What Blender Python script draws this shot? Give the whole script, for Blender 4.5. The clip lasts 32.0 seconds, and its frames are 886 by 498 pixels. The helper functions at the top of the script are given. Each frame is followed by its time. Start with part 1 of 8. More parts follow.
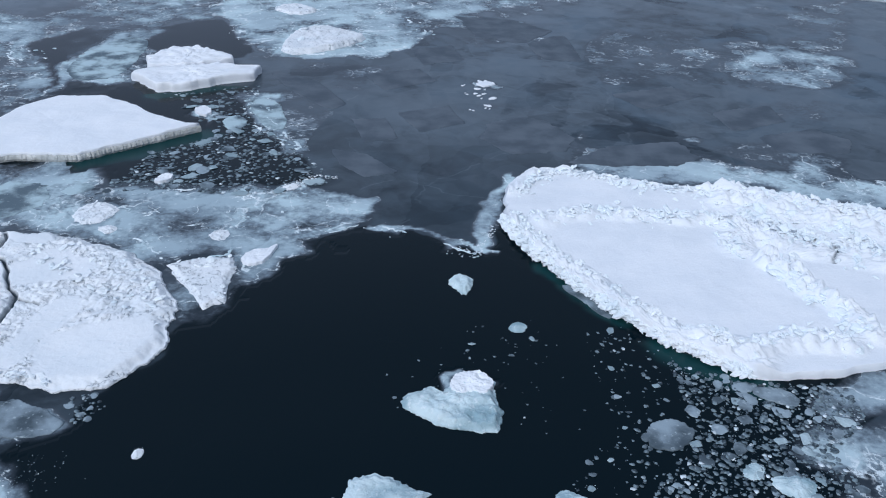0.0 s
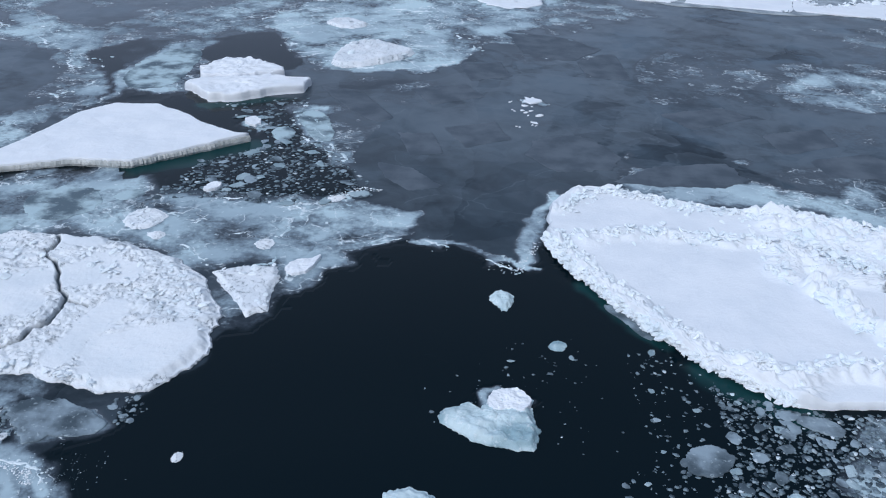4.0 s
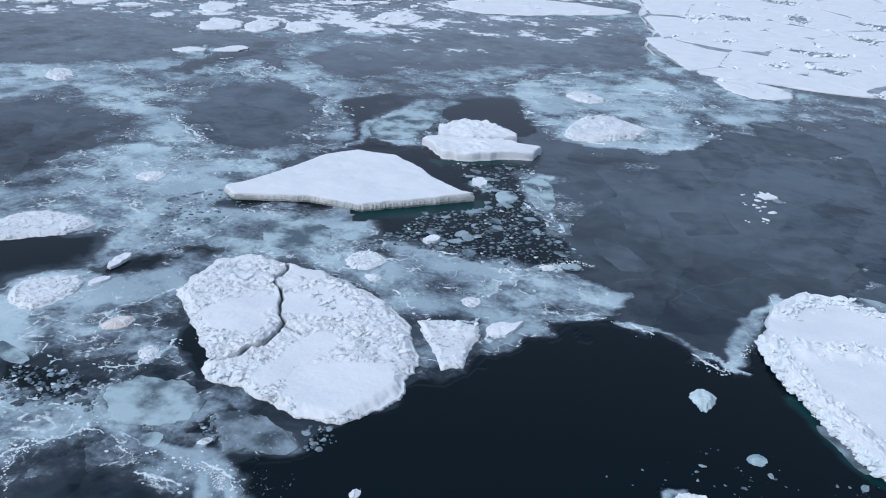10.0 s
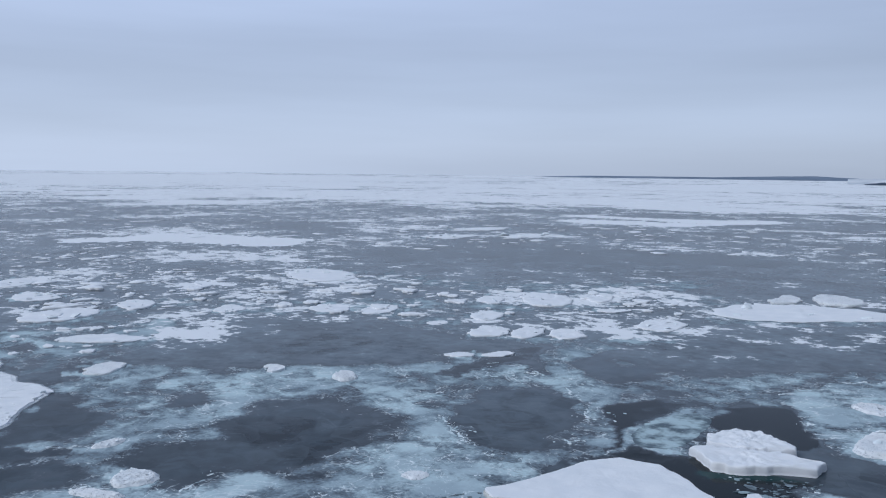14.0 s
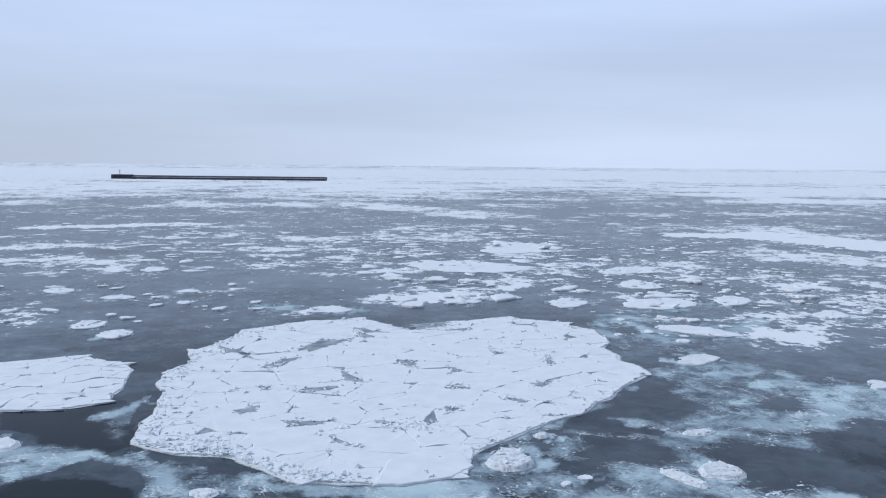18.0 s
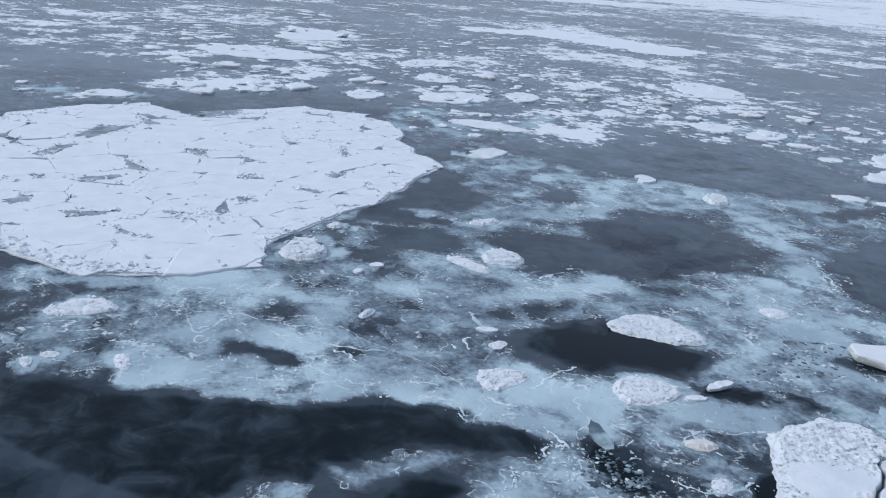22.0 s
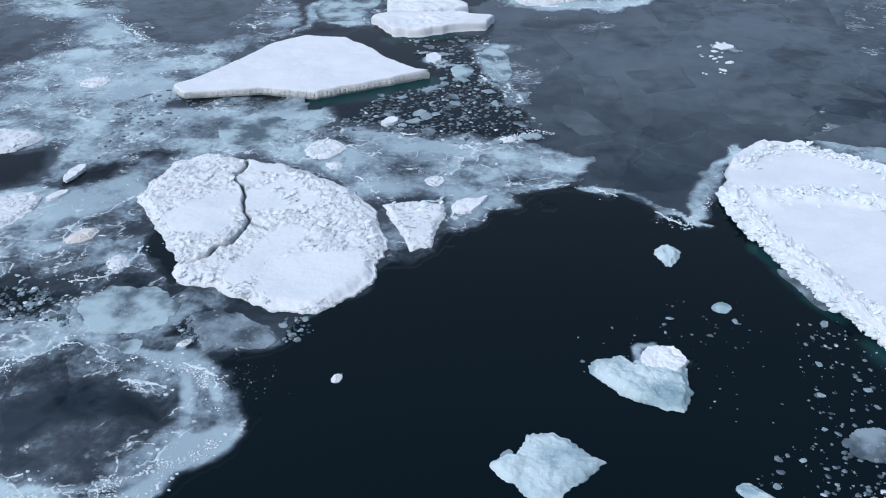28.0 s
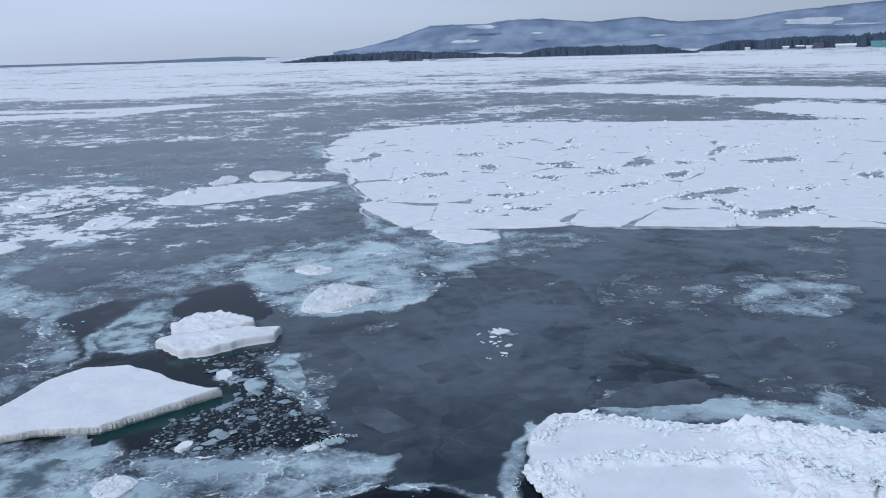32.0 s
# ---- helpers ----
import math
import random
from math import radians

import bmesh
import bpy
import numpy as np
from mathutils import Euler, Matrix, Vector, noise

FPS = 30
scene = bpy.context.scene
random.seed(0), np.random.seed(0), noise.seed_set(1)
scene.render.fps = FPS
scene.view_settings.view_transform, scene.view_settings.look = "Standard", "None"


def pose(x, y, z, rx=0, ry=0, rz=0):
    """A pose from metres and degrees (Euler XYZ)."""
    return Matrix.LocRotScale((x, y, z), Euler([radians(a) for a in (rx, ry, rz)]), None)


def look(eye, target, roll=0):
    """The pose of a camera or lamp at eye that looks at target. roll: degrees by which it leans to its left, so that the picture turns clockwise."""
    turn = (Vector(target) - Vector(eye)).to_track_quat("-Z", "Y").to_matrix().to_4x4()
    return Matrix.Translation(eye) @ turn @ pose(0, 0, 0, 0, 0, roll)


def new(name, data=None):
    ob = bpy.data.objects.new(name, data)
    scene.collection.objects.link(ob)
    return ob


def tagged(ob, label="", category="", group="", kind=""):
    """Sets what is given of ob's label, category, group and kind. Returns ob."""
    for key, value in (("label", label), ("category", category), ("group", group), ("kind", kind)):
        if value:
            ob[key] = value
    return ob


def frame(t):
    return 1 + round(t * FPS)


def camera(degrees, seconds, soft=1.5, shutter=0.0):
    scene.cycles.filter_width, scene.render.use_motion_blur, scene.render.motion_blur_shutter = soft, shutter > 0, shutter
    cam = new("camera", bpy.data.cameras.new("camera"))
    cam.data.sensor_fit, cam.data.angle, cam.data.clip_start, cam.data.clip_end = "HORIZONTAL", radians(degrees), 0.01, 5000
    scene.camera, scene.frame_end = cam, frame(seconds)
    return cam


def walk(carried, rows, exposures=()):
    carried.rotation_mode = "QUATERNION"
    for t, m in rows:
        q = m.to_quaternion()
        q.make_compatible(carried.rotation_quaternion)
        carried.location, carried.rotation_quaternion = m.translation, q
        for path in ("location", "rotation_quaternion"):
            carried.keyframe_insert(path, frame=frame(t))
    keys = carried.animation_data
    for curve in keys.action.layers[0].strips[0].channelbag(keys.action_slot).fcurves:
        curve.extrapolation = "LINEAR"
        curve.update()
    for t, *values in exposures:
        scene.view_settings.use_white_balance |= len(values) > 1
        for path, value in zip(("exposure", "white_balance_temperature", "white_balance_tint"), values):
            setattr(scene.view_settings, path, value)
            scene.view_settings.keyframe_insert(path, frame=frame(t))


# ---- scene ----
cam = camera(54.65, 32.0, 1.1)
PATH = [
    (0.0, pose(-0.16, 0.10, 29.72, 60.87, -2.01, 1.12)),
    (0.5, pose(-0.15, 0.09, 29.72, 60.94, -2.06, 1.34)),
    (1.0, pose(-0.19, 0.11, 29.74, 61.59, -1.59, 2.65)),
    (1.5, pose(-0.13, 0.05, 29.75, 62.08, -1.64, 3.55)),
    (2.0, pose(-0.15, 0.10, 29.75, 62.29, -2.71, 3.64)),
    (2.5, pose(-0.16, 0.10, 29.72, 62.08, -2.59, 4.32)),
    (3.0, pose(-0.14, 0.05, 29.75, 61.93, -1.48, 5.48)),
    (3.5, pose(-0.13, 0.06, 29.76, 61.83, -2.23, 4.47)),
    (5.5, pose(-0.06, 0.02, 29.96, 61.40, -2.48, 5.52)),
    (6.0, pose(-0.02, 0.02, 30.00, 61.40, -2.64, 6.35)),
    (6.5, pose(-0.03, 0.01, 30.02, 61.19, -3.48, 6.12)),
    (7.0, pose(-0.03, 0.06, 29.99, 61.00, -4.01, 5.86)),
    (7.5, pose(0.02, 0.10, 30.00, 60.21, -4.65, 5.66)),
    (8.0, pose(-0.02, 0.15, 30.01, 59.96, -5.84, 5.24)),
    (8.5, pose(-0.05, 0.18, 29.93, 60.10, -7.63, 6.04)),
    (9.0, pose(-0.08, 0.22, 29.95, 60.14, -7.62, 9.31)),
    (9.5, pose(-0.08, 0.15, 30.00, 62.27, -5.78, 15.07)),
    (10.0, pose(0.08, 0.05, 30.04, 65.34, -3.83, 20.95)),
    (10.5, pose(0.05, 0.04, 30.02, 68.29, -2.63, 24.96)),
    (11.0, pose(0.05, 0.08, 29.99, 70.54, -1.38, 27.00)),
    (11.5, pose(-0.02, 0.21, 29.97, 71.21, -0.82, 27.47)),
    (12.0, pose(-0.01, 0.18, 30.02, 71.88, -0.07, 27.58)),
    (12.5, pose(0.06, 0.06, 30.02, 74.61, 0.55, 27.85)),
    (13.0, pose(0.12, -0.03, 30.11, 79.69, 0.16, 29.15)),
    (13.5, pose(0.09, -0.07, 30.11, 83.96, -0.09, 32.86)),
    (14.0, pose(0.15, -0.10, 30.08, 84.84, -0.69, 37.81)),
    (14.5, pose(0.08, -0.03, 30.06, 84.49, -0.92, 43.59)),
    (15.0, pose(-0.11, -0.02, 29.97, 83.21, -0.29, 50.15)),
    (15.5, pose(-0.16, -0.29, 29.74, 80.35, -0.80, 57.48)),
    (17.5, pose(-0.16, -0.36, 29.93, 82.51, -0.42, 73.43)),
    (18.0, pose(-0.11, -0.35, 29.94, 84.27, -0.53, 76.40)),
    (18.5, pose(-0.11, -0.34, 29.93, 84.81, -1.21, 77.55)),
    (19.0, pose(-0.14, -0.36, 29.90, 84.09, -1.59, 76.77)),
    (19.5, pose(-0.20, -0.30, 29.94, 83.01, -1.77, 75.13)),
    (20.0, pose(-0.22, -0.32, 29.96, 82.45, -1.97, 74.01)),
    (20.5, pose(-0.21, -0.27, 29.88, 81.18, -2.61, 72.58)),
    (21.0, pose(-0.32, -0.27, 29.89, 79.17, -3.51, 70.41)),
    (21.5, pose(-0.54, -0.20, 29.87, 75.38, -4.22, 67.29)),
    (22.0, pose(-0.49, -0.14, 29.84, 70.97, -4.52, 63.45)),
    (22.5, pose(-0.57, -0.09, 29.79, 66.87, -3.21, 58.66)),
    (23.0, pose(-0.54, -0.10, 29.84, 60.91, -0.99, 52.73)),
    (23.5, pose(-0.55, -0.09, 29.73, 56.59, 0.17, 46.89)),
    (24.0, pose(-0.55, 0.03, 29.79, 54.23, 1.25, 42.09)),
    (24.5, pose(-0.28, 0.29, 29.88, 53.07, 2.60, 38.10)),
    (26.5, pose(0.48, 0.30, 30.11, 53.31, 1.19, 25.64)),
    (27.0, pose(0.53, 0.29, 30.17, 54.50, 1.36, 22.53)),
    (27.5, pose(0.56, 0.24, 30.21, 56.12, 0.88, 20.42)),
    (28.0, pose(0.58, 0.19, 30.22, 57.36, 0.02, 16.66)),
    (28.5, pose(0.60, 0.17, 30.24, 58.25, -0.32, 12.42)),
    (29.0, pose(0.63, 0.16, 30.24, 59.05, 0.06, 9.97)),
    (29.5, pose(0.71, 0.06, 30.26, 61.37, 0.43, 9.14)),
    (30.0, pose(0.68, 0.01, 30.31, 65.07, 0.57, 7.71)),
    (30.5, pose(0.51, 0.01, 30.30, 67.43, 0.47, 6.86)),
    (31.0, pose(0.50, 0.03, 30.28, 70.02, 0.84, 6.56)),
    (31.5, pose(0.39, -0.06, 30.39, 73.89, 1.51, 4.42)),
    (32.0, pose(0.01, -0.15, 30.65, 76.97, 1.52, 1.17)),
]
EXPOSURES = [(0.0, 0.39, 5950, 10), (10.0, 0.39, 5950, 10), (12.0, 0.3, 5950, 10), (13.0, 0.2, 5950, 10), (14.0, 0.04, 5980, 10), (15.0, 0.18, 6000, 10), (18.0, 0.3, 6030, 10), (19.0, 0.24, 6030, 10), (21.0, 0.21, 6030, 10), (22.0, 0.27, 6040, 10), (23.0, 0.42, 6050, 10), (24.0, 0.58, 6050, 10), (27.0, 0.58, 6120, 10), (28.0, 0.51, 6080, 10), (30.0, 0.46, 6000, 10), (31.0, 0.39, 5980, 10), (32.0, 0.2, 5950, 10)]
walk(cam, PATH, EXPOSURES)

# ---- light: high overcast, soft sun behind thin cloud ----
SUN_AZ, SUN_EL = radians(200), radians(38)
world = bpy.data.worlds.new("overcast_sky")
scene.world = world
world.use_nodes = True
wn, wl = world.node_tree.nodes, world.node_tree.links
wn.clear()
w_out = wn.new("ShaderNodeOutputWorld")
w_mix = wn.new("ShaderNodeMixShader")
w_sky = wn.new("ShaderNodeTexSky")
w_sky.sky_type, w_sky.sun_disc = "NISHITA", False
w_sky.sun_elevation, w_sky.sun_rotation = SUN_EL, SUN_AZ
w_bg1, w_bg2 = wn.new("ShaderNodeBackground"), wn.new("ShaderNodeBackground")
w_bg1.inputs[1].default_value = 0.12
w_bg2.inputs[1].default_value = 1.0
w_tc, w_map = wn.new("ShaderNodeTexCoord"), wn.new("ShaderNodeMapping")
w_map.inputs["Scale"].default_value = (0.55, 0.55, 5.5)
w_noise = wn.new("ShaderNodeTexNoise")
w_noise.inputs["Scale"].default_value, w_noise.inputs["Detail"].default_value = 1.6, 5.0
w_sep, w_ramp = wn.new("ShaderNodeSeparateXYZ"), wn.new("ShaderNodeValToRGB")
w_ramp.color_ramp.elements[0].position, w_ramp.color_ramp.elements[0].color = 0.0, (0.50, 0.565, 0.685, 1)
w_ramp.color_ramp.elements[1].position, w_ramp.color_ramp.elements[1].color = 0.9, (0.64, 0.75, 0.92, 1)
e = w_ramp.color_ramp.elements.new(0.25)
e.color = (0.50, 0.58, 0.76, 1)
w_cloud = wn.new("ShaderNodeMapRange")
w_cloud.inputs["From Min"].default_value, w_cloud.inputs["From Max"].default_value = 0.3, 0.7
w_cloud.inputs["To Min"].default_value, w_cloud.inputs["To Max"].default_value = 0.84, 1.10
w_mul = wn.new("ShaderNodeVectorMath")
w_mul.operation = "SCALE"
wl.new(w_tc.outputs["Generated"], w_map.inputs["Vector"])
wl.new(w_map.outputs["Vector"], w_noise.inputs["Vector"])
wl.new(w_tc.outputs["Generated"], w_sep.inputs[0])
wl.new(w_sep.outputs["Z"], w_ramp.inputs["Fac"])
wl.new(w_noise.outputs[0], w_cloud.inputs["Value"])
wl.new(w_ramp.outputs["Color"], w_mul.inputs[0])
w_dot, w_west, w_both = wn.new("ShaderNodeVectorMath"), wn.new("ShaderNodeMapRange"), wn.new("ShaderNodeMath")
w_dot.operation, w_both.operation = "DOT_PRODUCT", "MULTIPLY"
w_dot.inputs[1].default_value = (-0.85, 0.5, 0.0)
w_west.inputs["From Min"].default_value, w_west.inputs["From Max"].default_value = -0.3, 1.0
w_west.inputs["To Min"].default_value, w_west.inputs["To Max"].default_value = 0.34, 1.04
wl.new(w_tc.outputs["Generated"], w_dot.inputs[0])
wl.new(w_dot.outputs["Value"], w_west.inputs["Value"])
wl.new(w_cloud.outputs["Result"], w_both.inputs[0])
wl.new(w_west.outputs["Result"], w_both.inputs[1])
wl.new(w_both.outputs[0], w_mul.inputs["Scale"])
wl.new(w_mul.outputs["Vector"], w_bg2.inputs[0])
wl.new(w_sky.outputs[0], w_bg1.inputs[0])
w_mix.inputs[0].default_value = 0.92
wl.new(w_bg1.outputs[0], w_mix.inputs[1])
wl.new(w_bg2.outputs[0], w_mix.inputs[2])
wl.new(w_mix.outputs[0], w_out.inputs[0])

sun_data = bpy.data.lights.new("sun", "SUN")
sun_data.energy, sun_data.angle, sun_data.color = 1.3, radians(14), (1.0, 0.985, 0.97)
sun = new("sun", sun_data)
sun.matrix_world = look((math.sin(SUN_AZ) * math.cos(SUN_EL) * 100, math.cos(SUN_AZ) * math.cos(SUN_EL) * 100, math.sin(SUN_EL) * 100), (0, 0, 0))
scene.view_settings.exposure = 0.0


# ---- materials ----
class Mat:
    """A small node builder round one Principled shader."""

    def __init__(self, name):
        self.m = bpy.data.materials.new(name)
        self.m.use_nodes = True
        self.n, self.l = self.m.node_tree.nodes, self.m.node_tree.links
        self.p = self.n["Principled BSDF"]
        self.pos = self.n.new("ShaderNodeNewGeometry").outputs["Position"]

    def link(self, a, b):
        self.l.new(a, b)

    def put(self, socket, v):
        if isinstance(v, bpy.types.NodeSocket):
            self.l.new(v, socket)
        else:
            socket.default_value = v

    def noise(self, scale, detail=5.0, rough=0.55, vec=None, warp=0.0):
        t = self.n.new("ShaderNodeTexNoise")
        t.inputs["Scale"].default_value, t.inputs["Detail"].default_value = scale, detail
        t.inputs["Roughness"].default_value, t.inputs["Distortion"].default_value = rough, warp
        self.l.new(vec or self.pos, t.inputs["Vector"])
        return t.outputs[0]

    def cracks(self, scale, vec=None):
        t = self.n.new("ShaderNodeTexVoronoi")
        t.feature = "DISTANCE_TO_EDGE"
        t.inputs["Scale"].default_value = scale
        self.l.new(vec or self.pos, t.inputs["Vector"])
        return t.outputs["Distance"]

    def bent(self, scale, amount):
        t = self.n.new("ShaderNodeTexNoise")
        t.inputs["Scale"].default_value, t.inputs["Detail"].default_value = scale, 4.0
        self.l.new(self.pos, t.inputs["Vector"])
        a, b = self.n.new("ShaderNodeVectorMath"), self.n.new("ShaderNodeVectorMath")
        a.operation = "SCALE"
        a.inputs["Scale"].default_value = amount
        self.l.new(t.outputs["Color"], a.inputs[0])
        self.l.new(a.outputs[0], b.inputs[0])
        self.l.new(self.pos, b.inputs[1])
        return b.outputs[0]

    def math(self, op, a, b=0.0, c=None):
        t = self.n.new("ShaderNodeMath")
        t.operation = op
        self.put(t.inputs[0], a)
        self.put(t.inputs[1], b)
        if c is not None:
            self.put(t.inputs[2], c)
        return t.outputs[0]

    def step(self, v, lo, hi, a=0.0, b=1.0):
        t = self.n.new("ShaderNodeMapRange")
        t.interpolation_type = "SMOOTHSTEP"
        self.put(t.inputs["Value"], v)
        t.inputs["From Min"].default_value, t.inputs["From Max"].default_value = lo, hi
        t.inputs["To Min"].default_value, t.inputs["To Max"].default_value = a, b
        return t.outputs["Result"]

    def mix(self, f, a, b):
        t = self.n.new("ShaderNodeMix")
        t.data_type = "RGBA"
        self.put(t.inputs["Factor"], f)
        for s, v in ((t.inputs[6], a), (t.inputs[7], b)):
            self.put(s, v if isinstance(v, bpy.types.NodeSocket) else (*v, 1.0))
        return t.outputs[2]

    def attr(self, name):
        t = self.n.new("ShaderNodeAttribute")
        t.attribute_name = name
        s = self.n.new("ShaderNodeSeparateColor")
        self.l.new(t.outputs["Color"], s.inputs[0])
        return s.outputs

    def random(self):
        return self.n.new("ShaderNodeObjectInfo").outputs["Random"]

    def bump(self, height, dist, strength=1.0):
        t = self.n.new("ShaderNodeBump")
        t.inputs["Distance"].default_value, t.inputs["Strength"].default_value = dist, strength
        self.l.new(height, t.inputs["Height"])
        self.l.new(t.outputs["Normal"], self.p.inputs["Normal"])

    def done(self, color, rough=0.6, spec=0.5, ior=1.31):
        self.put(self.p.inputs["Base Color"], color if isinstance(color, bpy.types.NodeSocket) else (*color, 1.0))
        self.put(self.p.inputs["Roughness"], rough)
        self.p.inputs["Specular IOR Level"].default_value = spec
        self.p.inputs["IOR"].default_value = ior
        return self.m


def make_snow(name, low, high, fine=0.05, wet=(0.42, 0.55, 0.60), wetness=0.62, split=0.0, size=1.1, spread=(0.3, 0.7)):
    """Snow or ice; split: how much of it is broken into small slabs with wet seams and pits painted dark as shade."""
    k = Mat(name)
    a, b, d = k.noise(0.35, 6), k.noise(3.5, 6), k.noise(14.0, 4)
    c = k.mix(k.step(a, *spread), low, high)
    c = k.mix(k.step(b, wetness, wetness + 0.12, 0, 0.45), c, wet)
    rise = k.math("ADD", k.math("MULTIPLY", a, 2.0), k.math("ADD", b, k.math("MULTIPLY", d, 0.25)))
    if split:
        seam = k.cracks(size, k.bent(1.6, 1.1))
        mask = k.math("MULTIPLY", k.step(k.noise(0.45, 4), 0.66 - split * 0.3, 0.80 - split * 0.3), k.step(b, 0.50, 0.60))
        line = k.math("MULTIPLY", k.step(seam, 0.0, 0.06, 1, 0), mask)
        # hollows in the rubble: their shade is painted into the colour
        pit_shade = k.math("MULTIPLY", k.step(k.noise(3.4, 7, 0.7, warp=0.9), 0.565, 0.625), k.step(k.noise(0.6, 4), 0.40, 0.56))
        line = k.math("MAXIMUM", line, k.math("MULTIPLY", pit_shade, 0.75))
        line = k.math("MULTIPLY", line, k.step(k.attr("wet")[1], 0.1, 0.6))
        c = k.mix(k.math("MULTIPLY", line, 0.8), c, (0.25, 0.305, 0.36))
        rise = k.math("SUBTRACT", rise, k.math("MULTIPLY", line, 2.5))
    # lead and melt seams laid on the mesh
    c = k.mix(k.attr("wet")[0], c, (0.06, 0.085, 0.105))
    k.bump(rise, fine, 0.7)
    return k.done(c, 0.72, 0.25)


SNOW = make_snow("dry_snow", (0.80, 0.83, 0.87), (0.87, 0.89, 0.92), 0.05, wetness=0.72)
RUBBLE = make_snow("rubble_ice", (0.79, 0.83, 0.865), (0.88, 0.90, 0.92), 0.06, (0.50, 0.62, 0.67), 0.62, split=1.0, size=1.8)
BLOCK = make_snow("broken_ice_block", (0.79, 0.86, 0.90), (0.88, 0.91, 0.935), 0.08, (0.68, 0.81, 0.86), 0.60)
BLUE_ICE = make_snow("wet_blue_ice", (0.30, 0.43, 0.48), (0.64, 0.76, 0.79), 0.10, (0.86, 0.91, 0.93), 0.55, spread=(0.36, 0.62))
GREY_ICE = make_snow("thin_grey_ice", (0.07, 0.095, 0.115), (0.30, 0.37, 0.42), 0.03, (0.58, 0.67, 0.71), 0.58, spread=(0.38, 0.60))
PALE_ICE = make_snow("wet_pale_ice", (0.22, 0.30, 0.34), (0.46, 0.56, 0.60), 0.08, (0.82, 0.88, 0.90), 0.60)
LEAD_ICE = make_snow("frozen_lead", (0.20, 0.235, 0.27), (0.44, 0.49, 0.53), 0.03, (0.50, 0.56, 0.60), 0.58)
SLUSH_ICE = make_snow("frozen_slush", (0.11, 0.15, 0.18), (0.46, 0.58, 0.62), 0.03, (0.76, 0.83, 0.86), 0.60, spread=(0.38, 0.60))
DIRTY = make_snow("silty_snow", (0.60, 0.53, 0.48), (0.82, 0.80, 0.78), 0.08, (0.50, 0.42, 0.36), 0.54)


def make_sea():
    k = Mat("sea_with_young_ice")
    cov = k.attr("cover")
    slush, grey, far = cov[0], cov[1], cov[2]
    foot = k.n.new("ShaderNodeAttribute")
    foot.attribute_name = "foot"
    foot = foot.outputs["Fac"]
    # pale tone of thicker ice and of painted sky sheen at grazing view
    thick_sheen = k.n.new("ShaderNodeAttribute")
    thick_sheen.attribute_name = "cover"
    thick_sheen = thick_sheen.outputs["Alpha"]
    n_soft = k.noise(0.12, 3, 0.5, warp=0.5)
    n_big, n_mid, n_fine = k.noise(0.05, 4, 0.55, warp=0.8), k.noise(0.33, 8, 0.62, warp=0.6), k.noise(2.4, 7, 0.62)
    n_tiny = k.noise(11.0, 4, 0.6)
    # frozen-in plates, each a little denser or thinner than the next
    cells = k.n.new("ShaderNodeTexVoronoi")
    cells.inputs["Scale"].default_value = 0.21
    drift = k.bent(0.5, 2.6)
    k.link(drift, cells.inputs["Vector"])
    cell = k.n.new("ShaderNodeSeparateColor")
    k.link(cells.outputs["Color"], cell.inputs[0])
    cell = k.math("SUBTRACT", cell.outputs[0], 0.5)
    water = k.mix(k.step(foot, 0.0, 1.0), (0.0020, 0.0080, 0.0124), (0.010, 0.046, 0.050))
    # dark young ice, mottled by rafting
    g = k.math("ADD", grey, k.math("MULTIPLY", k.math("SUBTRACT", n_mid, 0.5), 0.6))
    g = k.step(g, 0.25, 0.6)
    m = k.math("ADD", k.math("MULTIPLY", n_big, 0.55), k.math("ADD", k.math("MULTIPLY", n_soft, 0.33), k.math("MULTIPLY", n_mid, 0.12)))
    m = k.math("ADD", m, k.math("MULTIPLY", cell, 0.09))
    mottle, veil = k.step(m, 0.42, 0.60), k.step(m, 0.54, 0.66)
    grey_c = k.mix(mottle, (0.0042, 0.0105, 0.0165), (0.020, 0.035, 0.049))
    grey_c = k.mix(k.math("MULTIPLY", k.step(n_mid, 0.50, 0.68), 0.35), grey_c, (0.045, 0.066, 0.086))
    grey_c = k.mix(k.math("MULTIPLY", veil, k.step(thick_sheen, 0.0, 0.5, 0.22, 0.7)), grey_c, (0.092, 0.122, 0.148))
    grey_c = k.mix(k.math("MULTIPLY", thick_sheen, k.step(m, 0.40, 0.60, 0.12, 0.75)), grey_c, (0.084, 0.122, 0.160))
    # thin sheets rafted over one another: crisp at the edge, fading inwards
    for size, tint, few in ((0.030, 0.50, 0.62), (0.062, 0.46, 0.66), (0.13, 0.36, 0.72)):
        v = k.n.new("ShaderNodeTexVoronoi")
        v.inputs["Scale"].default_value = size
        k.link(k.bent(0.12, 3.5), v.inputs["Vector"])
        one = k.n.new("ShaderNodeSeparateColor")
        k.link(v.outputs["Color"], one.inputs[0])
        pane = k.math("MULTIPLY", k.step(one.outputs[0], few, few + 0.01), k.step(n_mid, 0.30, 0.62, tint * 0.25, tint))
        grey_c = k.mix(k.math("MULTIPLY", pane, k.step(thick_sheen, 0.0, 0.55, 0.42, 0.85)), grey_c, (0.115, 0.145, 0.175))
    for size, tint in ((0.021, 0.40), (0.040, 0.36), (0.085, 0.32), (0.17, 0.24)):
        f = k.noise(size, 3, 0.52, k.bent(0.4, 0.7), 0.5)
        raft = k.math("MULTIPLY", k.step(f, 0.505, 0.522), k.step(f, 0.51, 0.70, tint, tint * 0.25))
